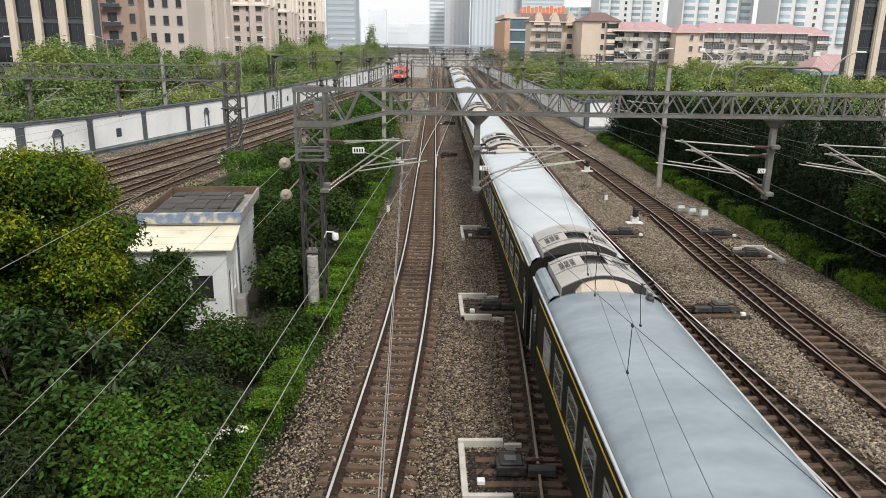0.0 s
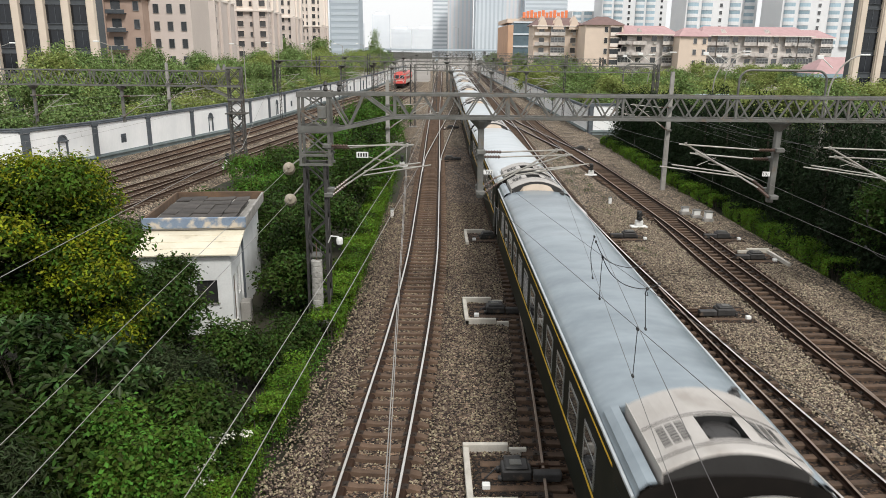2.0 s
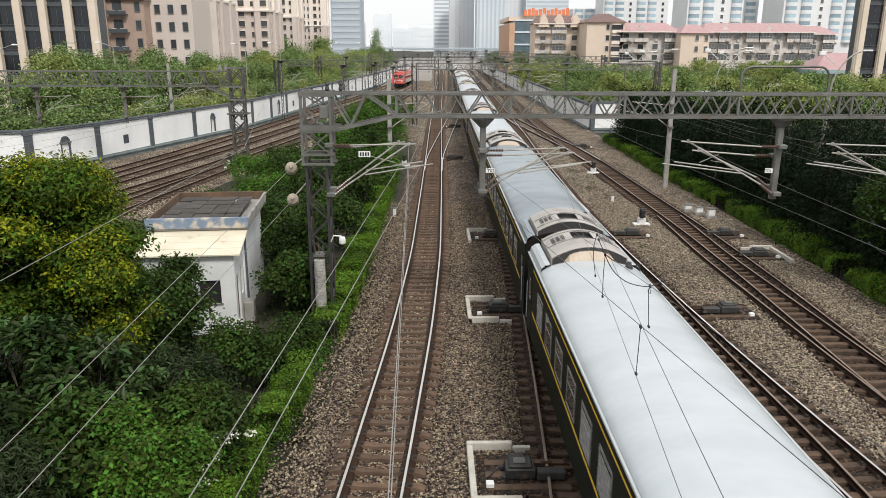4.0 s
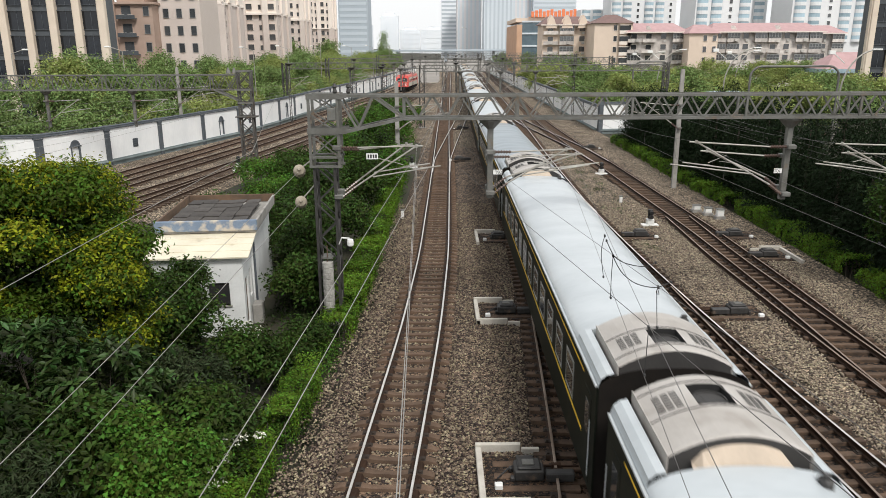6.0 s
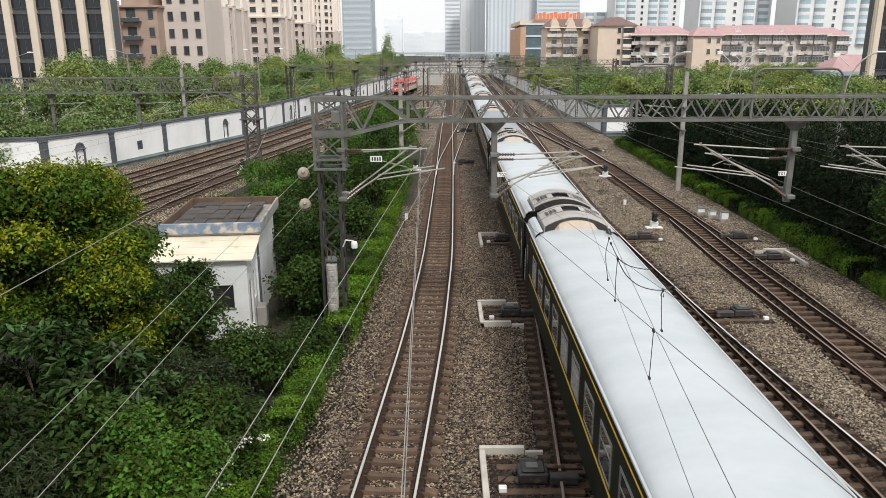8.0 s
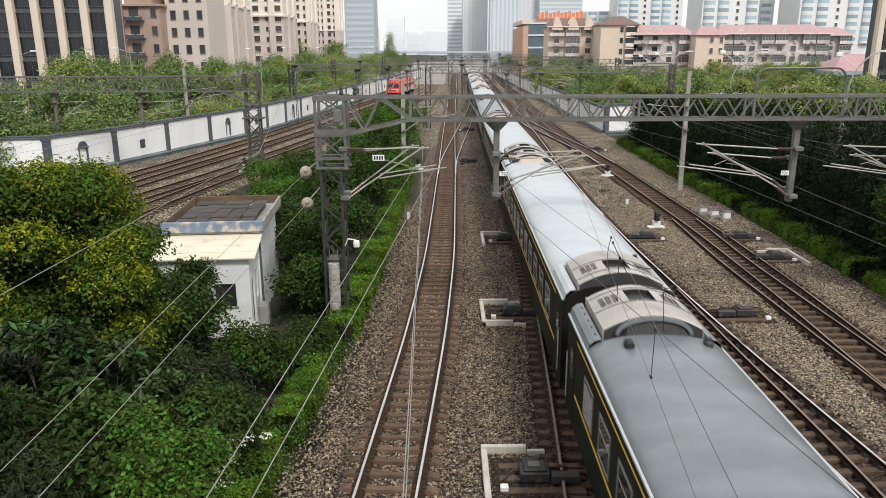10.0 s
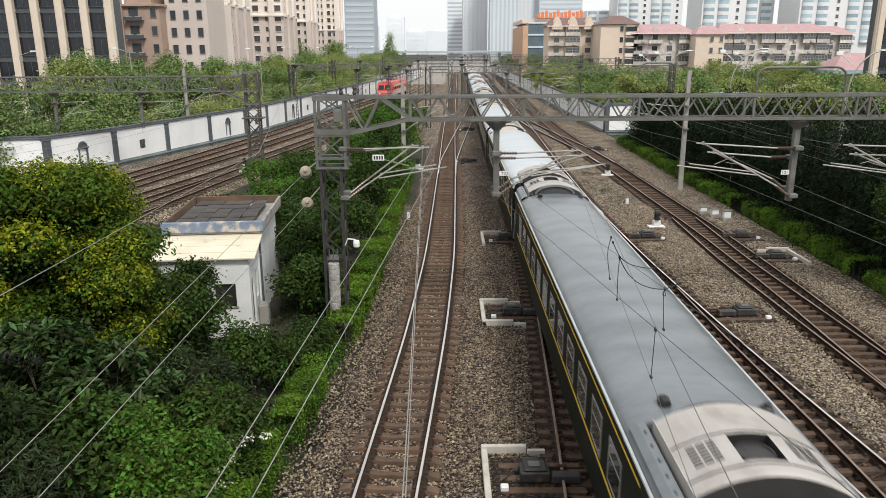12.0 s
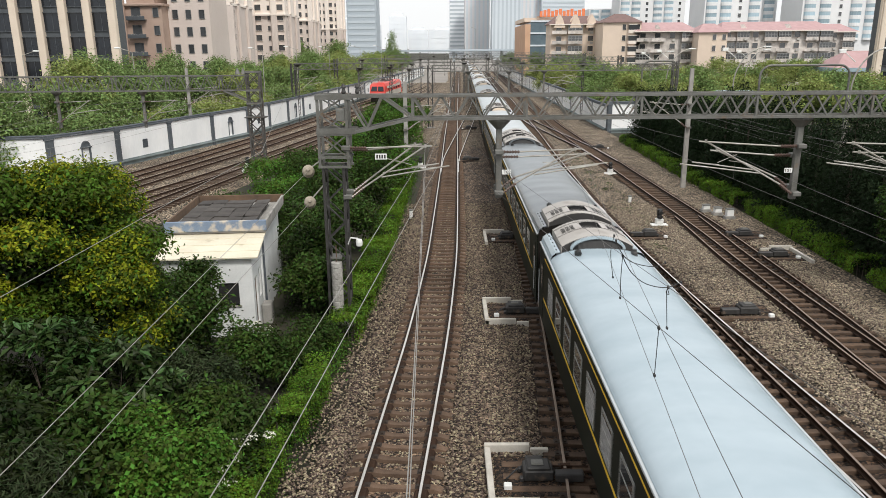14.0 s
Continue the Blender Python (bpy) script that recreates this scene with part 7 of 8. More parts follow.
for x, y, h, s in ((-52, 92, 10.2, -1), (-38.5, 92, 10.5, 1), (-27.5, 112, 10.4, 1), (-25.6, 128, 10.6, 1), (-23.5, 150, 10.6, 1), (-20.2, 175, 10.7, 1), (-17.5, 200, 10.8, 1), (-15, 230, 11, 1), (10, 270, 17, 1)):
    side_lamp(x, y, h, s)


def height_gate(x0, x1, y, h):
    f = thing("road_gate", "rounded grey tube frame over the road", "road gate", pose(0, y, -0.3))
    g = Geo()
    pts = [(x0, 0, 0), (x0, 0, h - 1.2)] + [(x0 + 1.2 * (1 - math.cos(a)), 0, h - 1.2 + 1.2 * math.sin(a)) for a in np.linspace(0, math.pi / 2, 6)] + [(x1 - 1.2 * (1 - math.cos(a)), 0, h - 1.2 + 1.2 * math.sin(a)) for a in np.linspace(math.pi / 2, 0, 6)] + [(x1, 0, 0)]
    for p, q in zip(pts, pts[1:]):
        g.rod(p, q, 0.13, 8)
    part("frame", g, M_STEEL, f)


height_gate(35.0, 45.0, 84, 8.6)
height_gate(28.0, 33.2, 108, 8.7)
# low roadside block between road and cedars
rb = thing("kiosk", "pale roadside cabin beside the road", "cabin", pose(33.5, 90, -0.3))
part("wall", Geo().box(0, 4.0, 0, 3, 0, 5.0, b=0.05), M_HAZEWARM, rb)
part("roof", Geo().box(-0.3, 4.3, -0.3, 3.3, 5.0, 5.4, b=0.05), M_BLUETOWER, rb)


# ---------- trackside equipment ----------
M_MACHINE = mat("dark_grey_machine_casing", (0.05, 0.048, 0.047), (0.026, 0.025, 0.024), rough=0.6, metal=0.2, scale=4, fine=30, bump=0.1, c=(0.14, 0.10, 0.07), cs=3, cmin=0.6)
M_PLANK = mat("pale_concrete_plank", (0.56, 0.53, 0.47), (0.42, 0.39, 0.34), rough=0.85, scale=3, fine=25, bump=0.2)


def point_machine(x, y, s, w, label, planks=True, rods=1.6, turn=0):
    """Switch motor on its bearers: casing with lid, drive rods, junction box, pale plank border."""
    p = thing("point_machine", label, "point machine", pose(x, y, 0, 0, 0, turn), "point machines")
    g = Geo()
    for d in (-0.55, 0.0, 0.55):
        g.box(-0.5 * s, (rods + 0.6) * s, d - 0.12, d + 0.12, -0.12, 0.05, b=0.015)
    part("bearer", g, M_TIMBER, p)
    part("casing", Geo().box(0.0 if s > 0 else -0.75, 0.75 if s > 0 else 0.0, -0.28, 0.28, 0.05, 0.34, b=0.035), M_MACHINE, p)
    part("lid", Geo().box(0.08 * s if s > 0 else -0.67, 0.67 if s > 0 else -0.08, -0.24, 0.24, 0.34, 0.42, b=0.04), M_MACHINE, p)
    part("motor", Geo().lathe([(0.14, 0), (0.15, 0.03), (0.15, 0.42), (0.10, 0.46)], 12, pose(0.1 * s, 0.42, 0.2, 0, 90 * s, 0)), M_MACHINE, p)
    for d in (-0.2, 0.05, 0.3):
        part("rod", Geo().rod((0.7 * s, d, 0.14), ((rods + 0.7) * s, d, 0.12), 0.03, 8), M_RAIL, p)
        part("rod_clamp", Geo().box(min(1.0 * s, 1.25 * s), max(1.0 * s, 1.25 * s), d - 0.06, d + 0.06, 0.08, 0.2, b=0.01), M_RAIL, p)
    part("gear_case", Geo().box(min(0.78 * s, 1.5 * s), max(0.78 * s, 1.5 * s), -0.34, -0.08, 0.06, 0.3, b=0.03), M_MACHINE, p)
    part("cover_plate", Geo().box(min(0.2 * s, 0.5 * s), max(0.2 * s, 0.5 * s), -0.12, 0.12, 0.42, 0.45, b=0.01), M_STEEL, p, "worn metal cover plate")
    for d in (-0.22, 0.22):
        part("lug", Geo().box(min(-0.1 * s, 0.0), max(-0.1 * s, 0.0), d - 0.07, d + 0.07, 0.05, 0.16, b=0.015), M_MACHINE, p)
    part("cable", Geo().tube([(-0.42 * s, -0.2, 0.1), (-0.3 * s, 0.05, 0.04), (-0.15 * s, 0.2, 0.1), (0.1 * s, 0.3, 0.2)], 0.025, 6), M_BLACK, p)
    part("oily_bed", Geo().box(min(-0.7 * s, 0.95 * s), max(-0.7 * s, 0.95 * s), -0.85, 0.95, -0.1, 0.03, b=0.02), M_RUST_BALLAST, p, "oil-darkened stones under the machine")
    part("junction_box", Geo().box(-0.42 * s - 0.1, -0.42 * s + 0.1, -0.62, -0.44, 0.03, 0.17, b=0.02), M_PLATE, p, "pale junction box")
    if planks:
        for a in ((-0.92, -0.76, -1.3, 1.2), ):
            part("plank", Geo().box(min(a[0] * s, a[1] * s), max(a[0] * s, a[1] * s), a[2], a[3], -0.1, 0.16, b=0.015), M_PLANK, p, "pale concrete border plank")
        for d in (1.2, -1.3) if w > 1 else (1.2,):
            part("plank", Geo().box(min(-0.92 * s, 0.3 * s), max(-0.92 * s, 0.3 * s), d, d + 0.14, -0.1, 0.22, b=0.015), M_PLANK, p, "pale concrete border plank")
            part("short_plank", Geo().box(min(0.32 * s, 0.8 * s), max(0.32 * s, 0.8 * s), d - 0.06, d + 0.06, -0.1, 0.12, b=0.015), M_PLANK, p)
    return p


point_machine(1.85, 16.3, 1, 2, "dark switch machine in a pale concrete border beside the track", rods=1.0)
point_machine(2.35, 28.2, 1, 2, "dark switch machine with rods and a pale border", rods=1.1)
point_machine(2.95, 40.2, 1, 1, "dark switch machine with rods to the rails", rods=1.2)
point_machine(12.5, 28.0, -1, 2, "dark switch machine on timber bearers beside the track", False, rods=1.1)
point_machine(11.9, 40.6, -1, 1, "small dark switch machine beside the track", False, rods=1.0)
point_machine(17.3, 40.6, -1, 1, "dark switch machine beside the hedge", False, rods=0.6)
point_machine(17.4, 36.3, -1, 1, "dark switch machine with a pale plank beside the hedge", True, rods=0.6)
point_machine(16.6, 78, -1, 1, "dark switch machine beside the far turnout", False, rods=0.6)
point_machine(2.4, 98, 1, 1, "dark switch machine beside the far turnout", False, rods=0.8)
point_machine(-0.9 + 2.4, 70, 1, 1, "dark switch machine beside the turnout blades", False, rods=-0.3)


def dwarf_signal(x, y, label="black dwarf signal on a pale concrete base"):
    d = thing("dwarf_signal", label, "signal", pose(x, y, -0.02), "dwarf signals")
    part("base", Geo().box(-0.5, 0.5, -0.25, 0.25, -0.05, 0.08, b=0.02).box(-0.22, 0.22, -0.18, 0.18, 0.08, 0.42, b=0.03), M_PLATE, d)
    part("head", Geo().box(-0.14, 0.14, -0.1, 0.14, 0.42, 1.0, b=0.04), M_BLACK, d)
    for z in (0.58, 0.84):
        part("hood", Geo().rod((0, -0.1, z), (0, -0.3, z - 0.02), 0.11, 10, 0.12), M_BLACK, d)
        part("lens", Geo().rod((0, -0.11, z), (0, -0.13, z), 0.08, 10), M_OFFGLASS, d)


dwarf_signal(12.85, 43.3)
dwarf_signal(13.9, 62)
dwarf_signal(-2.5, 66)
dwarf_signal(-18.4, 66.5, "black dwarf signal beside the yard mast")


def cable_boxes():
    for k, (x, y, h) in enumerate(((16.95, 47.0, 0.55), (17.35, 46.0, 0.6), (17.75, 45.0, 0.75))):
        b = thing("cable_box", "pale grey trackside cable box on a plinth", "cable box", pose(x, y, -0.02), "cable boxes")
        part("plinth", Geo().box(-0.3, 0.3, -0.26, 0.26, -0.05, 0.18, b=0.02), M_CONCRETE, b)
        part("cabinet", Geo().box(-0.22, 0.22, -0.18, 0.18, 0.18, h * 0.8, b=0.03), M_PLATE, b)
        part("lid", Geo().box(-0.27, 0.27, -0.23, 0.23, h * 0.8, h * 0.8 + 0.05, b=0.02), M_STEEL, b)
    for x, y in ((-17.9, 63.2), (-31, 72.5), (-28.3, 84.5), (12.7, 50.1), (-2.4, 46)):
        b = thing("cable_marker", "small white trackside marker post", "marker", pose(x, y, -0.05))
        part("post", Geo().box(-0.1, 0.1, -0.1, 0.1, -0.1, 0.45, b=0.02), M_PLATE, b)
        part("cap", Geo().box(-0.13, 0.13, -0.13, 0.13, 0.45, 0.52, b=0.02), M_STEEL, b)


cable_boxes()


def mini_mast(x, y, h, label):
    """Cable poles in the thin cluster among the far tracks."""
    p = thing("overhead_pole", label, "pole", pose(x, y, -0.3), "steel line poles")
    part("shaft", Geo().bar((-0.12, 0, 0), (-0.12, 0, h), 0.06, 0.16, up=(0, 1, 0)).bar((0.12, 0, 0), (0.12, 0, h), 0.06, 0.16, up=(0, 1, 0)), M_DARKSTEEL, p)
    g = Geo()
    for k in range(int(h / 0.5)):
        g.bar((-0.12, 0, k * 0.5), (0.12, 0, k * 0.5 + 0.5), 0.04, 0.04, up=(0, 1, 0))
    part("bracing", g, M_DARKSTEEL, p, kind="stuff")
    part("cap", Geo().lathe([(0.15, 0), (0.55, 0.3), (0.55, 0.36)], 8, pose(0, 0, h - 0.3)), M_DARKSTEEL, p)
    cantilever(p, 0, 2.6 if x < 6 else -2.6, 0, 6.6, 5.0, 6.9, 6.1)


for k, (x, y, h) in enumerate(((-12.6, 108, 8), (-8.6, 112, 8), (-9.5, 128, 8), (-6.2, 132, 8), (2.9, 128, 8.2), (8.2, 128, 8), (13, 130, 8), (-6, 170, 8.2), (3.9, 175, 8.2), (9.4, 176, 8.2), (15, 178, 8.2), (-4, 225, 8.2), (5.2, 230, 8.2), (12, 232, 8.2), (18, 236, 8.2), (19.5, 108, 8.4), (-21.2, 106, 8.6), (-17, 150, 8.5), (-1, 290, 8), (8, 300, 8), (16, 305, 8))):
    mini_mast(x, y, h, "dark steel overhead-line pole among the far tracks")


# ---------- wires ----------
def wire(name, pts, r, material, label, sag=0.0):
    out = []
    for a, b in zip(pts, pts[1:]):
        n = 10 if sag else 1
        for i in range(n):
            u = i / n
            out.append(tuple(a[q] + (b[q] - a[q]) * u - (sag * 4 * u * (1 - u) if q == 2 else 0) for q in range(3)))
    out.append(tuple(pts[-1]))
    w = thing(name, label, "wire")
    part("strand", Geo().tube(out, r, 5), material, w)
    return w


def contact_line(xs, label, zc=6.15, zm=7.0, r=0.0065, drop=True, material=None, sag=0.5):
    """Contact wire and sagging messenger with droppers, from support to support."""
    w = thing("overhead_line", label, "overhead line", group="overhead lines")
    mt = material or M_WIRE
    cpts, mpts = [], []
    d = Geo()
    for (xa, ya), (xb, yb) in zip(xs, xs[1:]):
        n = 12
        for i in range(n):
            u = i / n
            x, y = xa + (xb - xa) * u, ya + (yb - ya) * u
            cpts.append((x, y, zc))
            mpts.append((x, y, zm - sag * 4 * u * (1 - u)))
            if drop and i % 2 == 1 and (y > 20 or material):
                d.rod((x, y, zc), (x, y, mpts[-1][2]), r * 0.7, 4)
    cpts.append((*xs[-1], zc))
    mpts.append((*xs[-1], zm))
    part("contact_wire", Geo().tube(cpts, r, 5), mt, w)
    part("messenger_wire", Geo().tube(mpts, r, 5), mt, w)
    if drop:
        part("dropper_set", d, mt, w, kind="stuff")
    return w


contact_line([(-0.2, -4), (-0.85, 27.2), (0.1, 55.2), (0.6, 100), (1.4, 150), (2.4, 200), (5, 340)], "pale overhead wires above the polished track", material=M_PALEWIRE)
LINE_T = contact_line([(1.4, -4), (4.75, 27.2), (5.3, 55), (5.6, 100), (6.6, 150), (7.6, 200), (10, 340)], "dark overhead wires above the train", zm=7.2, r=0.0042, sag=0.27)
LINE_C = contact_line([(10.9, -4), (9.6, 27.2), (9.6, 55), (10.9, 100), (12.2, 150), (13.4, 200), (17, 340)], "dark overhead wires above the worn track", zm=7.1)
contact_line([(14.6, -4), (15.1, 27.2), (15.3, 55), (14.7, 100), (15.9, 150), (17.3, 200), (21, 340)], "dark overhead wires above the rusty track", zm=7.0)
for xs in ([(-26, 30), (-23.7, 64.3), (-13, 118), (-6, 150), (-2, 200)], [(-31, 30), (-31.2, 64.3), (-19, 118), (-12, 160)], [(-21.5, 30), (-20.0, 64.3), (-11, 118), (-6, 150)]):
    contact_line(xs, "grey overhead wires above the yard tracks", 5.1, 5.9, material=M_PALEWIRE)
wire("feeder_wire", [(-2.95, -1.5, 6.1), (-1.15, 27.3, 6.25)], 0.007, M_PALEWIRE, "pale overhead wire beside the hedge")
wire("feeder_wire", [(-2.6, -1.5, 6.1), (-0.4, 27.3, 6.2)], 0.007, M_PALEWIRE, "pale overhead wire beside the hedge")
wire("feeder_wire", [(5.43, -1.0, 6.1), (0.8, 27.3, 6.1)], 0.0065, M_WIRE, "dark wire crossing above the train roof")
wire("messenger_wire", [(5.4, -1.0, 6.95), (0.8, 27.3, 7.05)], 0.0045, M_WIRE, "dark messenger wire crossing above the train roof", 0.12)
wire("tension_wire", [(-5.3, 27.25, 6.05), (-6.7, 10.0, 4.46), (-7.6, -1.0, 3.45)], 0.008, M_PALEWIRE, "pale tensioned wire running from the mast")
wire("tension_wire", [(-5.3, 27.25, 4.85), (-5.78, 9.0, 4.44), (-6.05, -1.0, 4.2)], 0.008, M_PALEWIRE, "pale tensioned wire running from the mast")
wire("feeder_wire", [(-7.67, -1, 6.5), (-7.6, 29.7, 6.5), (-14, 64.3, 6.6)], 0.008, M_PALEWIRE, "pale line wire above the shrubs")
for k in range(4):
    wire("line_wire", [(22.5 + k * 0.5, -2, 6.6 - k * 0.5), (20.5 + k * 0.3, 55, 5.6 - k * 0.35)], 0.012, M_WIRE, "dark line wire in front of the cedars", 0.6)


def jumper(line, pts, r=0.008):
    """A slack cable with a clamp at its upper end."""
    g = Geo()
    fine = []
    for i in range(len(pts) - 1):
        a, b, c, d = (Vector(pts[max(0, min(len(pts) - 1, i + k))]) for k in (-1, 0, 1, 2))
        for u in (0, 0.25, 0.5, 0.75):
            fine.append(0.5 * (2 * b + (c - a) * u + (2 * a - 5 * b + 4 * c - d) * u * u + (3 * b - a - 3 * c + d) * u ** 3))
    fine.append(Vector(pts[-1]))
    across = Vector((0, 1, 0))
    vs = []
    for i, p in enumerate(fine):
        d = fine[min(i + 1, len(fine) - 1)] - fine[max(i - 1, 0)]
        d.normalize()
        u = across.cross(d)
        u = u.normalized() if u.length > 1e-4 else Vector((1, 0, 0))
        vs += [p + u * (r * math.cos(a)) + d.cross(u) * (r * math.sin(a)) for a in (0, 1.2566, 2.5133, 3.7699, 5.0265)]
    g.add(vs, [(i * 5 + j, i * 5 + (j + 1) % 5, i * 5 + 5 + (j + 1) % 5, i * 5 + 5 + j) for i in range(len(fine) - 1) for j in range(5)])
    part("jumper_cable", g, M_BLACK, line, "black looped jumper cable")
    x, y, z = pts[0]
    part("clamp", Geo().box(x - 0.014, x + 0.014, y - 0.03, y + 0.03, z - 0.025, z + 0.025, b=0.004), M_BLACK, line)
    x, y, z = pts[-1]
    part("clamp", Geo().box(x - 0.014, x + 0.014, y - 0.03, y + 0.03, z - 0.02, z + 0.02, b=0.004), M_BLACK, line)


jumper(LINE_T, [(3.25, 13.7, 6.9), (3.42, 13.7, 6.59), (3.65, 13.7, 6.44), (4.02, 13.7, 6.37), (4.24, 13.7, 6.45)], 0.009)
jumper(LINE_T, [(3.1, 12.5, 6.94), (3.17, 12.5, 6.79), (3.31, 12.5, 6.59), (3.56, 12.5, 6.41), (3.91, 12.5, 6.34), (4.18, 12.5, 6.44)], 0.009)
jumper(LINE_T, [(3.21, 13.7, 7.0), (3.16, 13.7, 6.67), (3.23, 13.7, 6.16)], 0.007)
jumper(LINE_T, [(3.1, 12.5, 6.94), (3.09, 12.5, 6.55), (3.1, 12.5, 6.15)], 0.007)
jumper(LINE_T, [(3.48, 11.0, 6.85), (3.45, 11.0, 6.76), (3.5, 11.0, 6.73), (3.46, 11.0, 6.79), (3.51, 11.0, 6.16)], 0.006)
jumper(LINE_T, [(2.84, 9.25, 6.86), (2.83, 9.25, 6.16)], 0.006)
for x, y in ((10.1, 14.8), (10.05, 16.2)):
    jumper(LINE_C, [(x, y, 7.0), (x + 0.25, y + 0.3, 6.6), (x + 0.75, y + 0.4, 6.35), (x + 1.0, y + 0.2, 6.0), (x + 0.6, y, 5.85), (x + 0.1, y, 6.15)])

# ---------- red locomotive ----------
M_LOCORED = mat("red_locomotive_paint", (0.66, 0.07, 0.055), (0.55, 0.06, 0.045), rough=0.4, scale=0.6, fine=8, bump=0.02)
M_LOCOCREAM = mat("cream_locomotive_band", (0.60, 0.57, 0.50), (0.50, 0.47, 0.41), rough=0.45, bump=0.02)


def locomotive():
    l = thing("locomotive", "red electric locomotive with a cream side band and roof equipment", "locomotive")
    hl = 9.5
    g = Geo()
    side = [(1.55, 1.1), (1.55, 3.2), (1.35, 3.7), (0.9, 3.88), (-0.9, 3.88), (-1.35, 3.7), (-1.55, 3.2), (-1.55, 1.1)]
    def nose(z):
        return 0 if z < 1.9 else (z - 1.9) * 0.5
    rings = []
    for s in (-1, 1):
        rings.append([(x * 0.98, s * (hl - nose(z)), z) for x, z in side])
    k = len(side)
    g.add(rings[0] + rings[1], [(i, (i + 1) % k, k + (i + 1) % k, k + i) for i in range(k)] + [tuple(range(k))[::-1], tuple(range(k, 2 * k))])
    part("body", g, M_LOCORED, l)
    for s in (-1, 1):
        part("side_band", Geo().box(s * 1.535 - 0.02, s * 1.535 + 0.02, -hl + 1.2, hl - 1.2, 1.15, 2.1), M_LOCOCREAM, l)
        part("side_band", Geo().box(s * 1.535 - 0.02, s * 1.535 + 0.02, -hl + 2.2, hl - 2.2, 2.75, 3.15), M_LOCOCREAM, l)
        for i in range(5):
            part("side_window", Geo().box(s * 1.545 - 0.02, s * 1.545 + 0.02, -6 + i * 2.8, -4.8 + i * 2.8, 2.3, 2.7), M_OFFGLASS, l)
        for q in (-1, 1):
            y0, y1 = s * (hl - nose(2.35) + 0.02), s * (hl - nose(3.15) + 0.02)
            part("windscreen", Geo().add([(q * 0.1, y0, 2.35), (q * 1.25, y0, 2.35), (q * 1.1, y1, 3.15), (q * 0.1, y1, 3.15), (q * 0.1, y0 - s * 0.06, 2.35), (q * 1.25, y0 - s * 0.06, 2.35), (q * 1.1, y1 - s * 0.06, 3.15), (q * 0.1, y1 - s * 0.06, 3.15)],
                                         [(0, 1, 2, 3), (4, 5, 6, 7), (0, 1, 5, 4), (1, 2, 6, 5), (2, 3, 7, 6), (3, 0, 4, 7)]), M_OFFGLASS, l)
            part("headlight", Geo().rod((q * 0.95, s * (hl - 0.02), 1.55), (q * 0.95, s * (hl + 0.06), 1.55), 0.14, 12), M_WHITE, l)
        part("front_band", Geo().box(-1.3, 1.3, s * hl - 0.02, s * hl + 0.02, 1.75, 1.88), M_LOCOCREAM, l)
        part("plough", Geo().box(-1.3, 1.3, s * (hl - 0.3) - 0.25, s * (hl - 0.3) + 0.25, 0.3, 1.1, b=0.08), M_UNDER, l)
        part("bogie", Geo().box(-1.3, 1.3, s * 5.5 - 2.6, s * 5.5 + 2.6, 0.35, 1.1, b=0.08), M_UNDER, l)
        for a in (-1.9, 0, 1.9):
            part("wheelset", Geo().lathe([(0.6, -0.78), (0.6, -0.64), (0.1, -0.6), (0.1, 0.6), (0.6, 0.64), (0.6, 0.78)], 16, pose(0, s * 5.5 + a, 0.6, 0, 90, 0)), M_UNDER, l)
        # folded collector frame
        g = Geo()
        for x in (-0.5, 0.5):
            g.rod((x, s * 4.2, 4.05), (x * 0.6, s * 6.2, 4.5), 0.035, 5).rod((x * 0.6, s * 6.2, 4.5), (x * 1.2, s * 4.4, 4.75), 0.03, 5)
        g.rod((-0.9, s * 4.4, 4.76), (0.9, s * 4.4, 4.76), 0.05, 6)
        part("current_collector", g, M_BLACK, l)
    for i in range(6):
        part("roof_insulator", Geo().lathe([(0.1, 0), (0.16, 0.1), (0.08, 0.16), (0.15, 0.26), (0.06, 0.4)], 8, pose(0.5 * (-1) ** i, -4 + i * 1.6, 3.86)), M_CERAMIC, l)
    part("roof_busbar", Geo().rod((0, -6, 4.25), (0, 6, 4.25), 0.04, 6), M_RAIL, l)
    part("roof_hatch", Geo().box(-0.8, 0.8, -3, 3, 3.86, 4.02, b=0.04), M_UNITSIDE, l)
    return l


LOCO = locomotive()


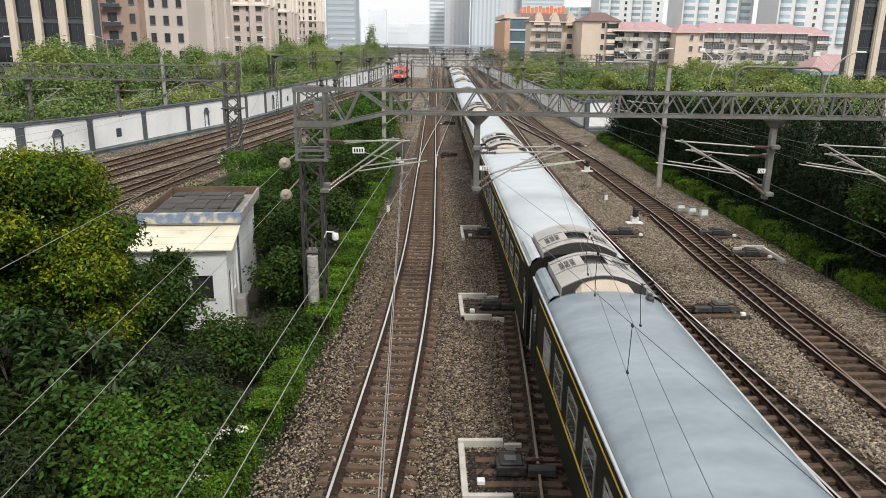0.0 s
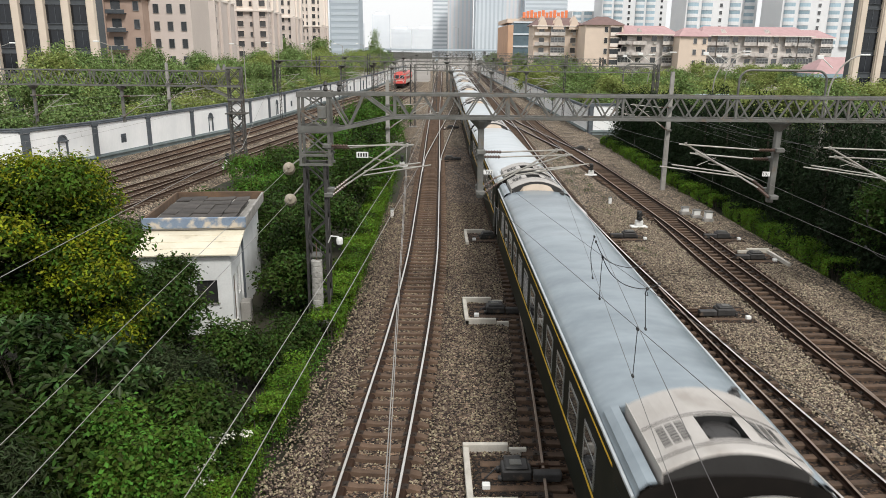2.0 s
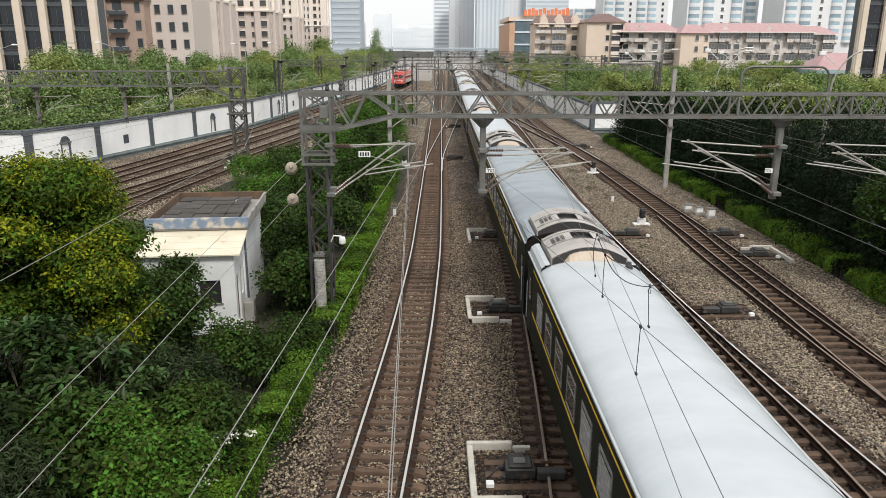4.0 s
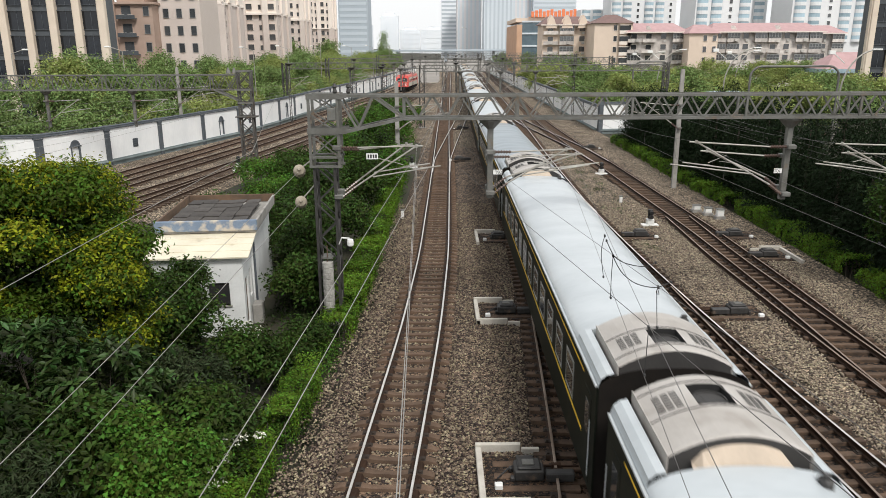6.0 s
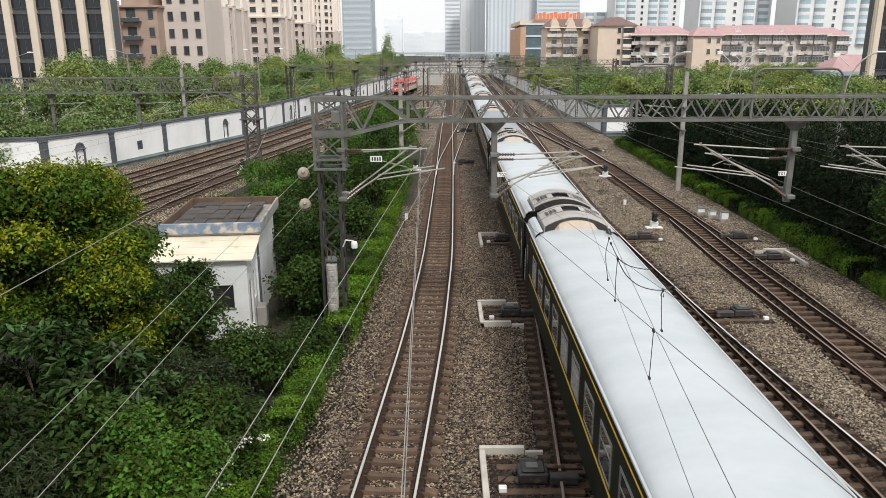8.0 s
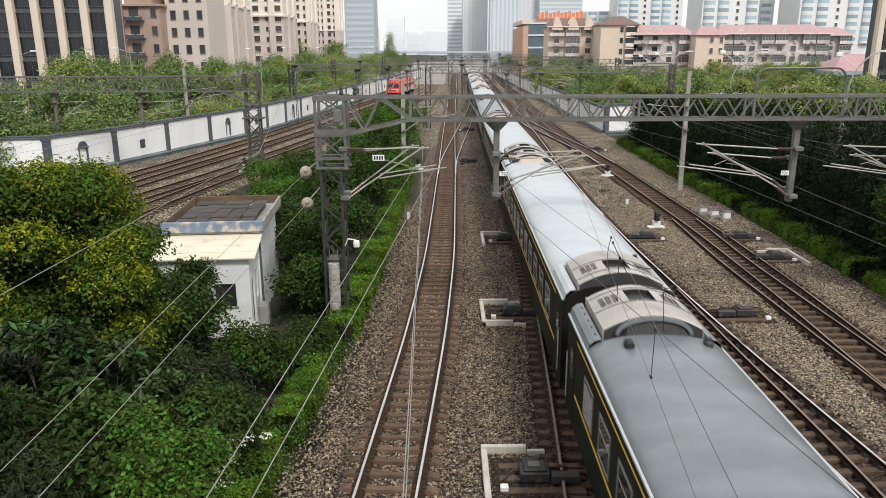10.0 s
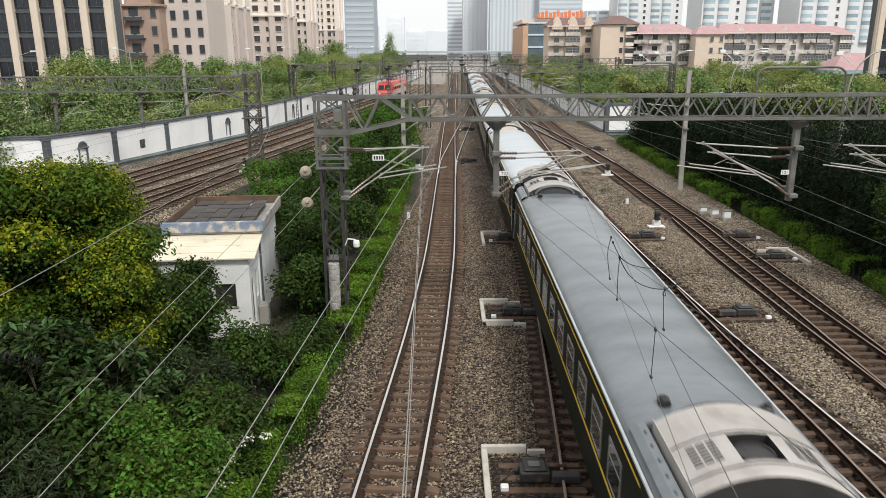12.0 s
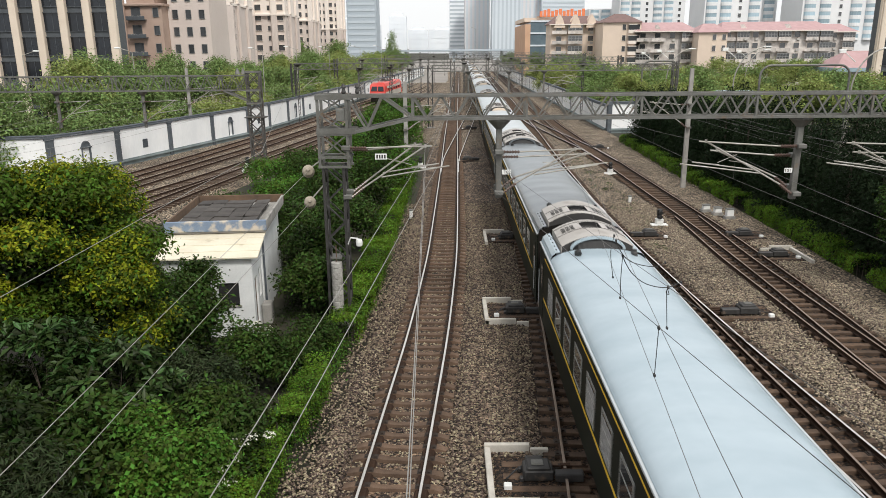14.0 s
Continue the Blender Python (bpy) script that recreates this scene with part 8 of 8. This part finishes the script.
# ---------- loose stones on the ballast ----------
def stones():
    rng = np.random.default_rng(12)
    n = 150000
    y = 13.0 + 37 * rng.random(n) ** 1.45
    x = -4.4 + 22.5 * rng.random(n)
    keep = np.ones(n, bool)
    grid = np.arange(10.0, 60.0, 0.25)
    way = {key: np.interp(y, grid, [WAY[key](v) for v in grid]) for key in ("a", "tb", "t", "c", "d")}
    low = np.zeros(n)
    for key, c in way.items():
        beside = np.abs(x - c) > 1.22 + 0.2 * rng.random(n)
        if key == "a":
            low[~beside] = -0.075
            beside |= (rng.random(n) < 0.75) & (np.abs(np.abs(x - c) - 0.7535) > 0.17)
        keep &= beside
    left = way["a"] - 2.55
    keep &= x > left - rng.random(n) * 0.4
    x, y, low = x[keep], y[keep], low[keep]
    n = len(x)
    base = np.array([[1, 0, 0], [-1, 0, 0], [0, 1, 0], [0, -1, 0], [0, 0, 1], [0, 0, -1]], float)
    v = base[None] * (0.6 + 0.8 * rng.random((n, 6, 1))) + rng.normal(size=(n, 6, 3)) * 0.18
    s = (0.022 + 0.024 * rng.random(n))[:, None, None]
    a = rng.random(n) * 6.283
    ca, sa = np.cos(a)[:, None], np.sin(a)[:, None]
    v = v * s * np.array([1.2, 1.0, 0.8])
    vx = v[:, :, 0] * ca - v[:, :, 1] * sa
    vy = v[:, :, 0] * sa + v[:, :, 1] * ca
    v[:, :, 0], v[:, :, 1] = vx, vy
    z = np.array([0.05 * noise.noise((p, q * 0.6, 3.0)) - 0.005 for p, q in zip(x, y)]) + low
    v += np.stack([x, y, z], 1)[:, None, :]
    f = np.array([[0, 2, 4], [2, 1, 4], [1, 3, 4], [3, 0, 4], [2, 0, 5], [1, 2, 5], [3, 1, 5], [0, 3, 5]])
    for label, which, material in (("loose rust-brown ballast stones", x < 4.5, M_STONE_BROWN), ("loose grey and tan ballast stones", x >= 4.5, M_STONE)):
        w = v[which]
        n = len(w)
        tri = (np.arange(n)[:, None, None] * 6 + f[None]).reshape(-1)
        me = bpy.data.meshes.new("loose_stones")
        me.vertices.add(n * 6)
        me.vertices.foreach_set("co", w.reshape(-1))
        me.loops.add(len(tri))
        me.loops.foreach_set("vertex_index", tri)
        me.polygons.add(n * 8)
        me.polygons.foreach_set("loop_start", np.arange(0, n * 24, 3))
        me.polygons.foreach_set("loop_total", np.full(n * 8, 3))
        me.materials.append(material)
        me.update(calc_edges=True)
        tagged(new("loose_stones", me), label, "stones", kind="stuff")


stones()


# ---------- motion ----------
def motions():
    way = WAY["t"]
    for i, c in enumerate(TRAIN):
        rows = []
        # the train draws away and gathers speed a little
        for k in range(15):
            t = float(k)
            y = 20.74 - 12.75 + (8 - i) * PITCH + 7.174 * t + 0.053 * t * t
            xa, xb = way(y - 9.0), way(y + 9.0)
            rows.append((t, pose((xa + xb) / 2, y, 0.18, 0, 0, -math.degrees(math.atan2(xb - xa, 18.0)))))
        walk(c, rows)
    # the locomotive creeps nearer along the yard track
    lw = WAY["l3"]
    rows = []
    for t, y in ((0, 205.0), (2, 200.3), (4, 195.2), (6, 189.0), (8, 180.6), (10, 171.0), (12, 161.0), (14, 151.5)):
        xa, xb = lw(y - 5.5), lw(y + 5.5)
        rows.append((float(t), pose((xa + xb) / 2, y, 0.18, 0, 0, -math.degrees(math.atan2(xb - xa, 11.0)))))
    walk(LOCO, rows)


motions()
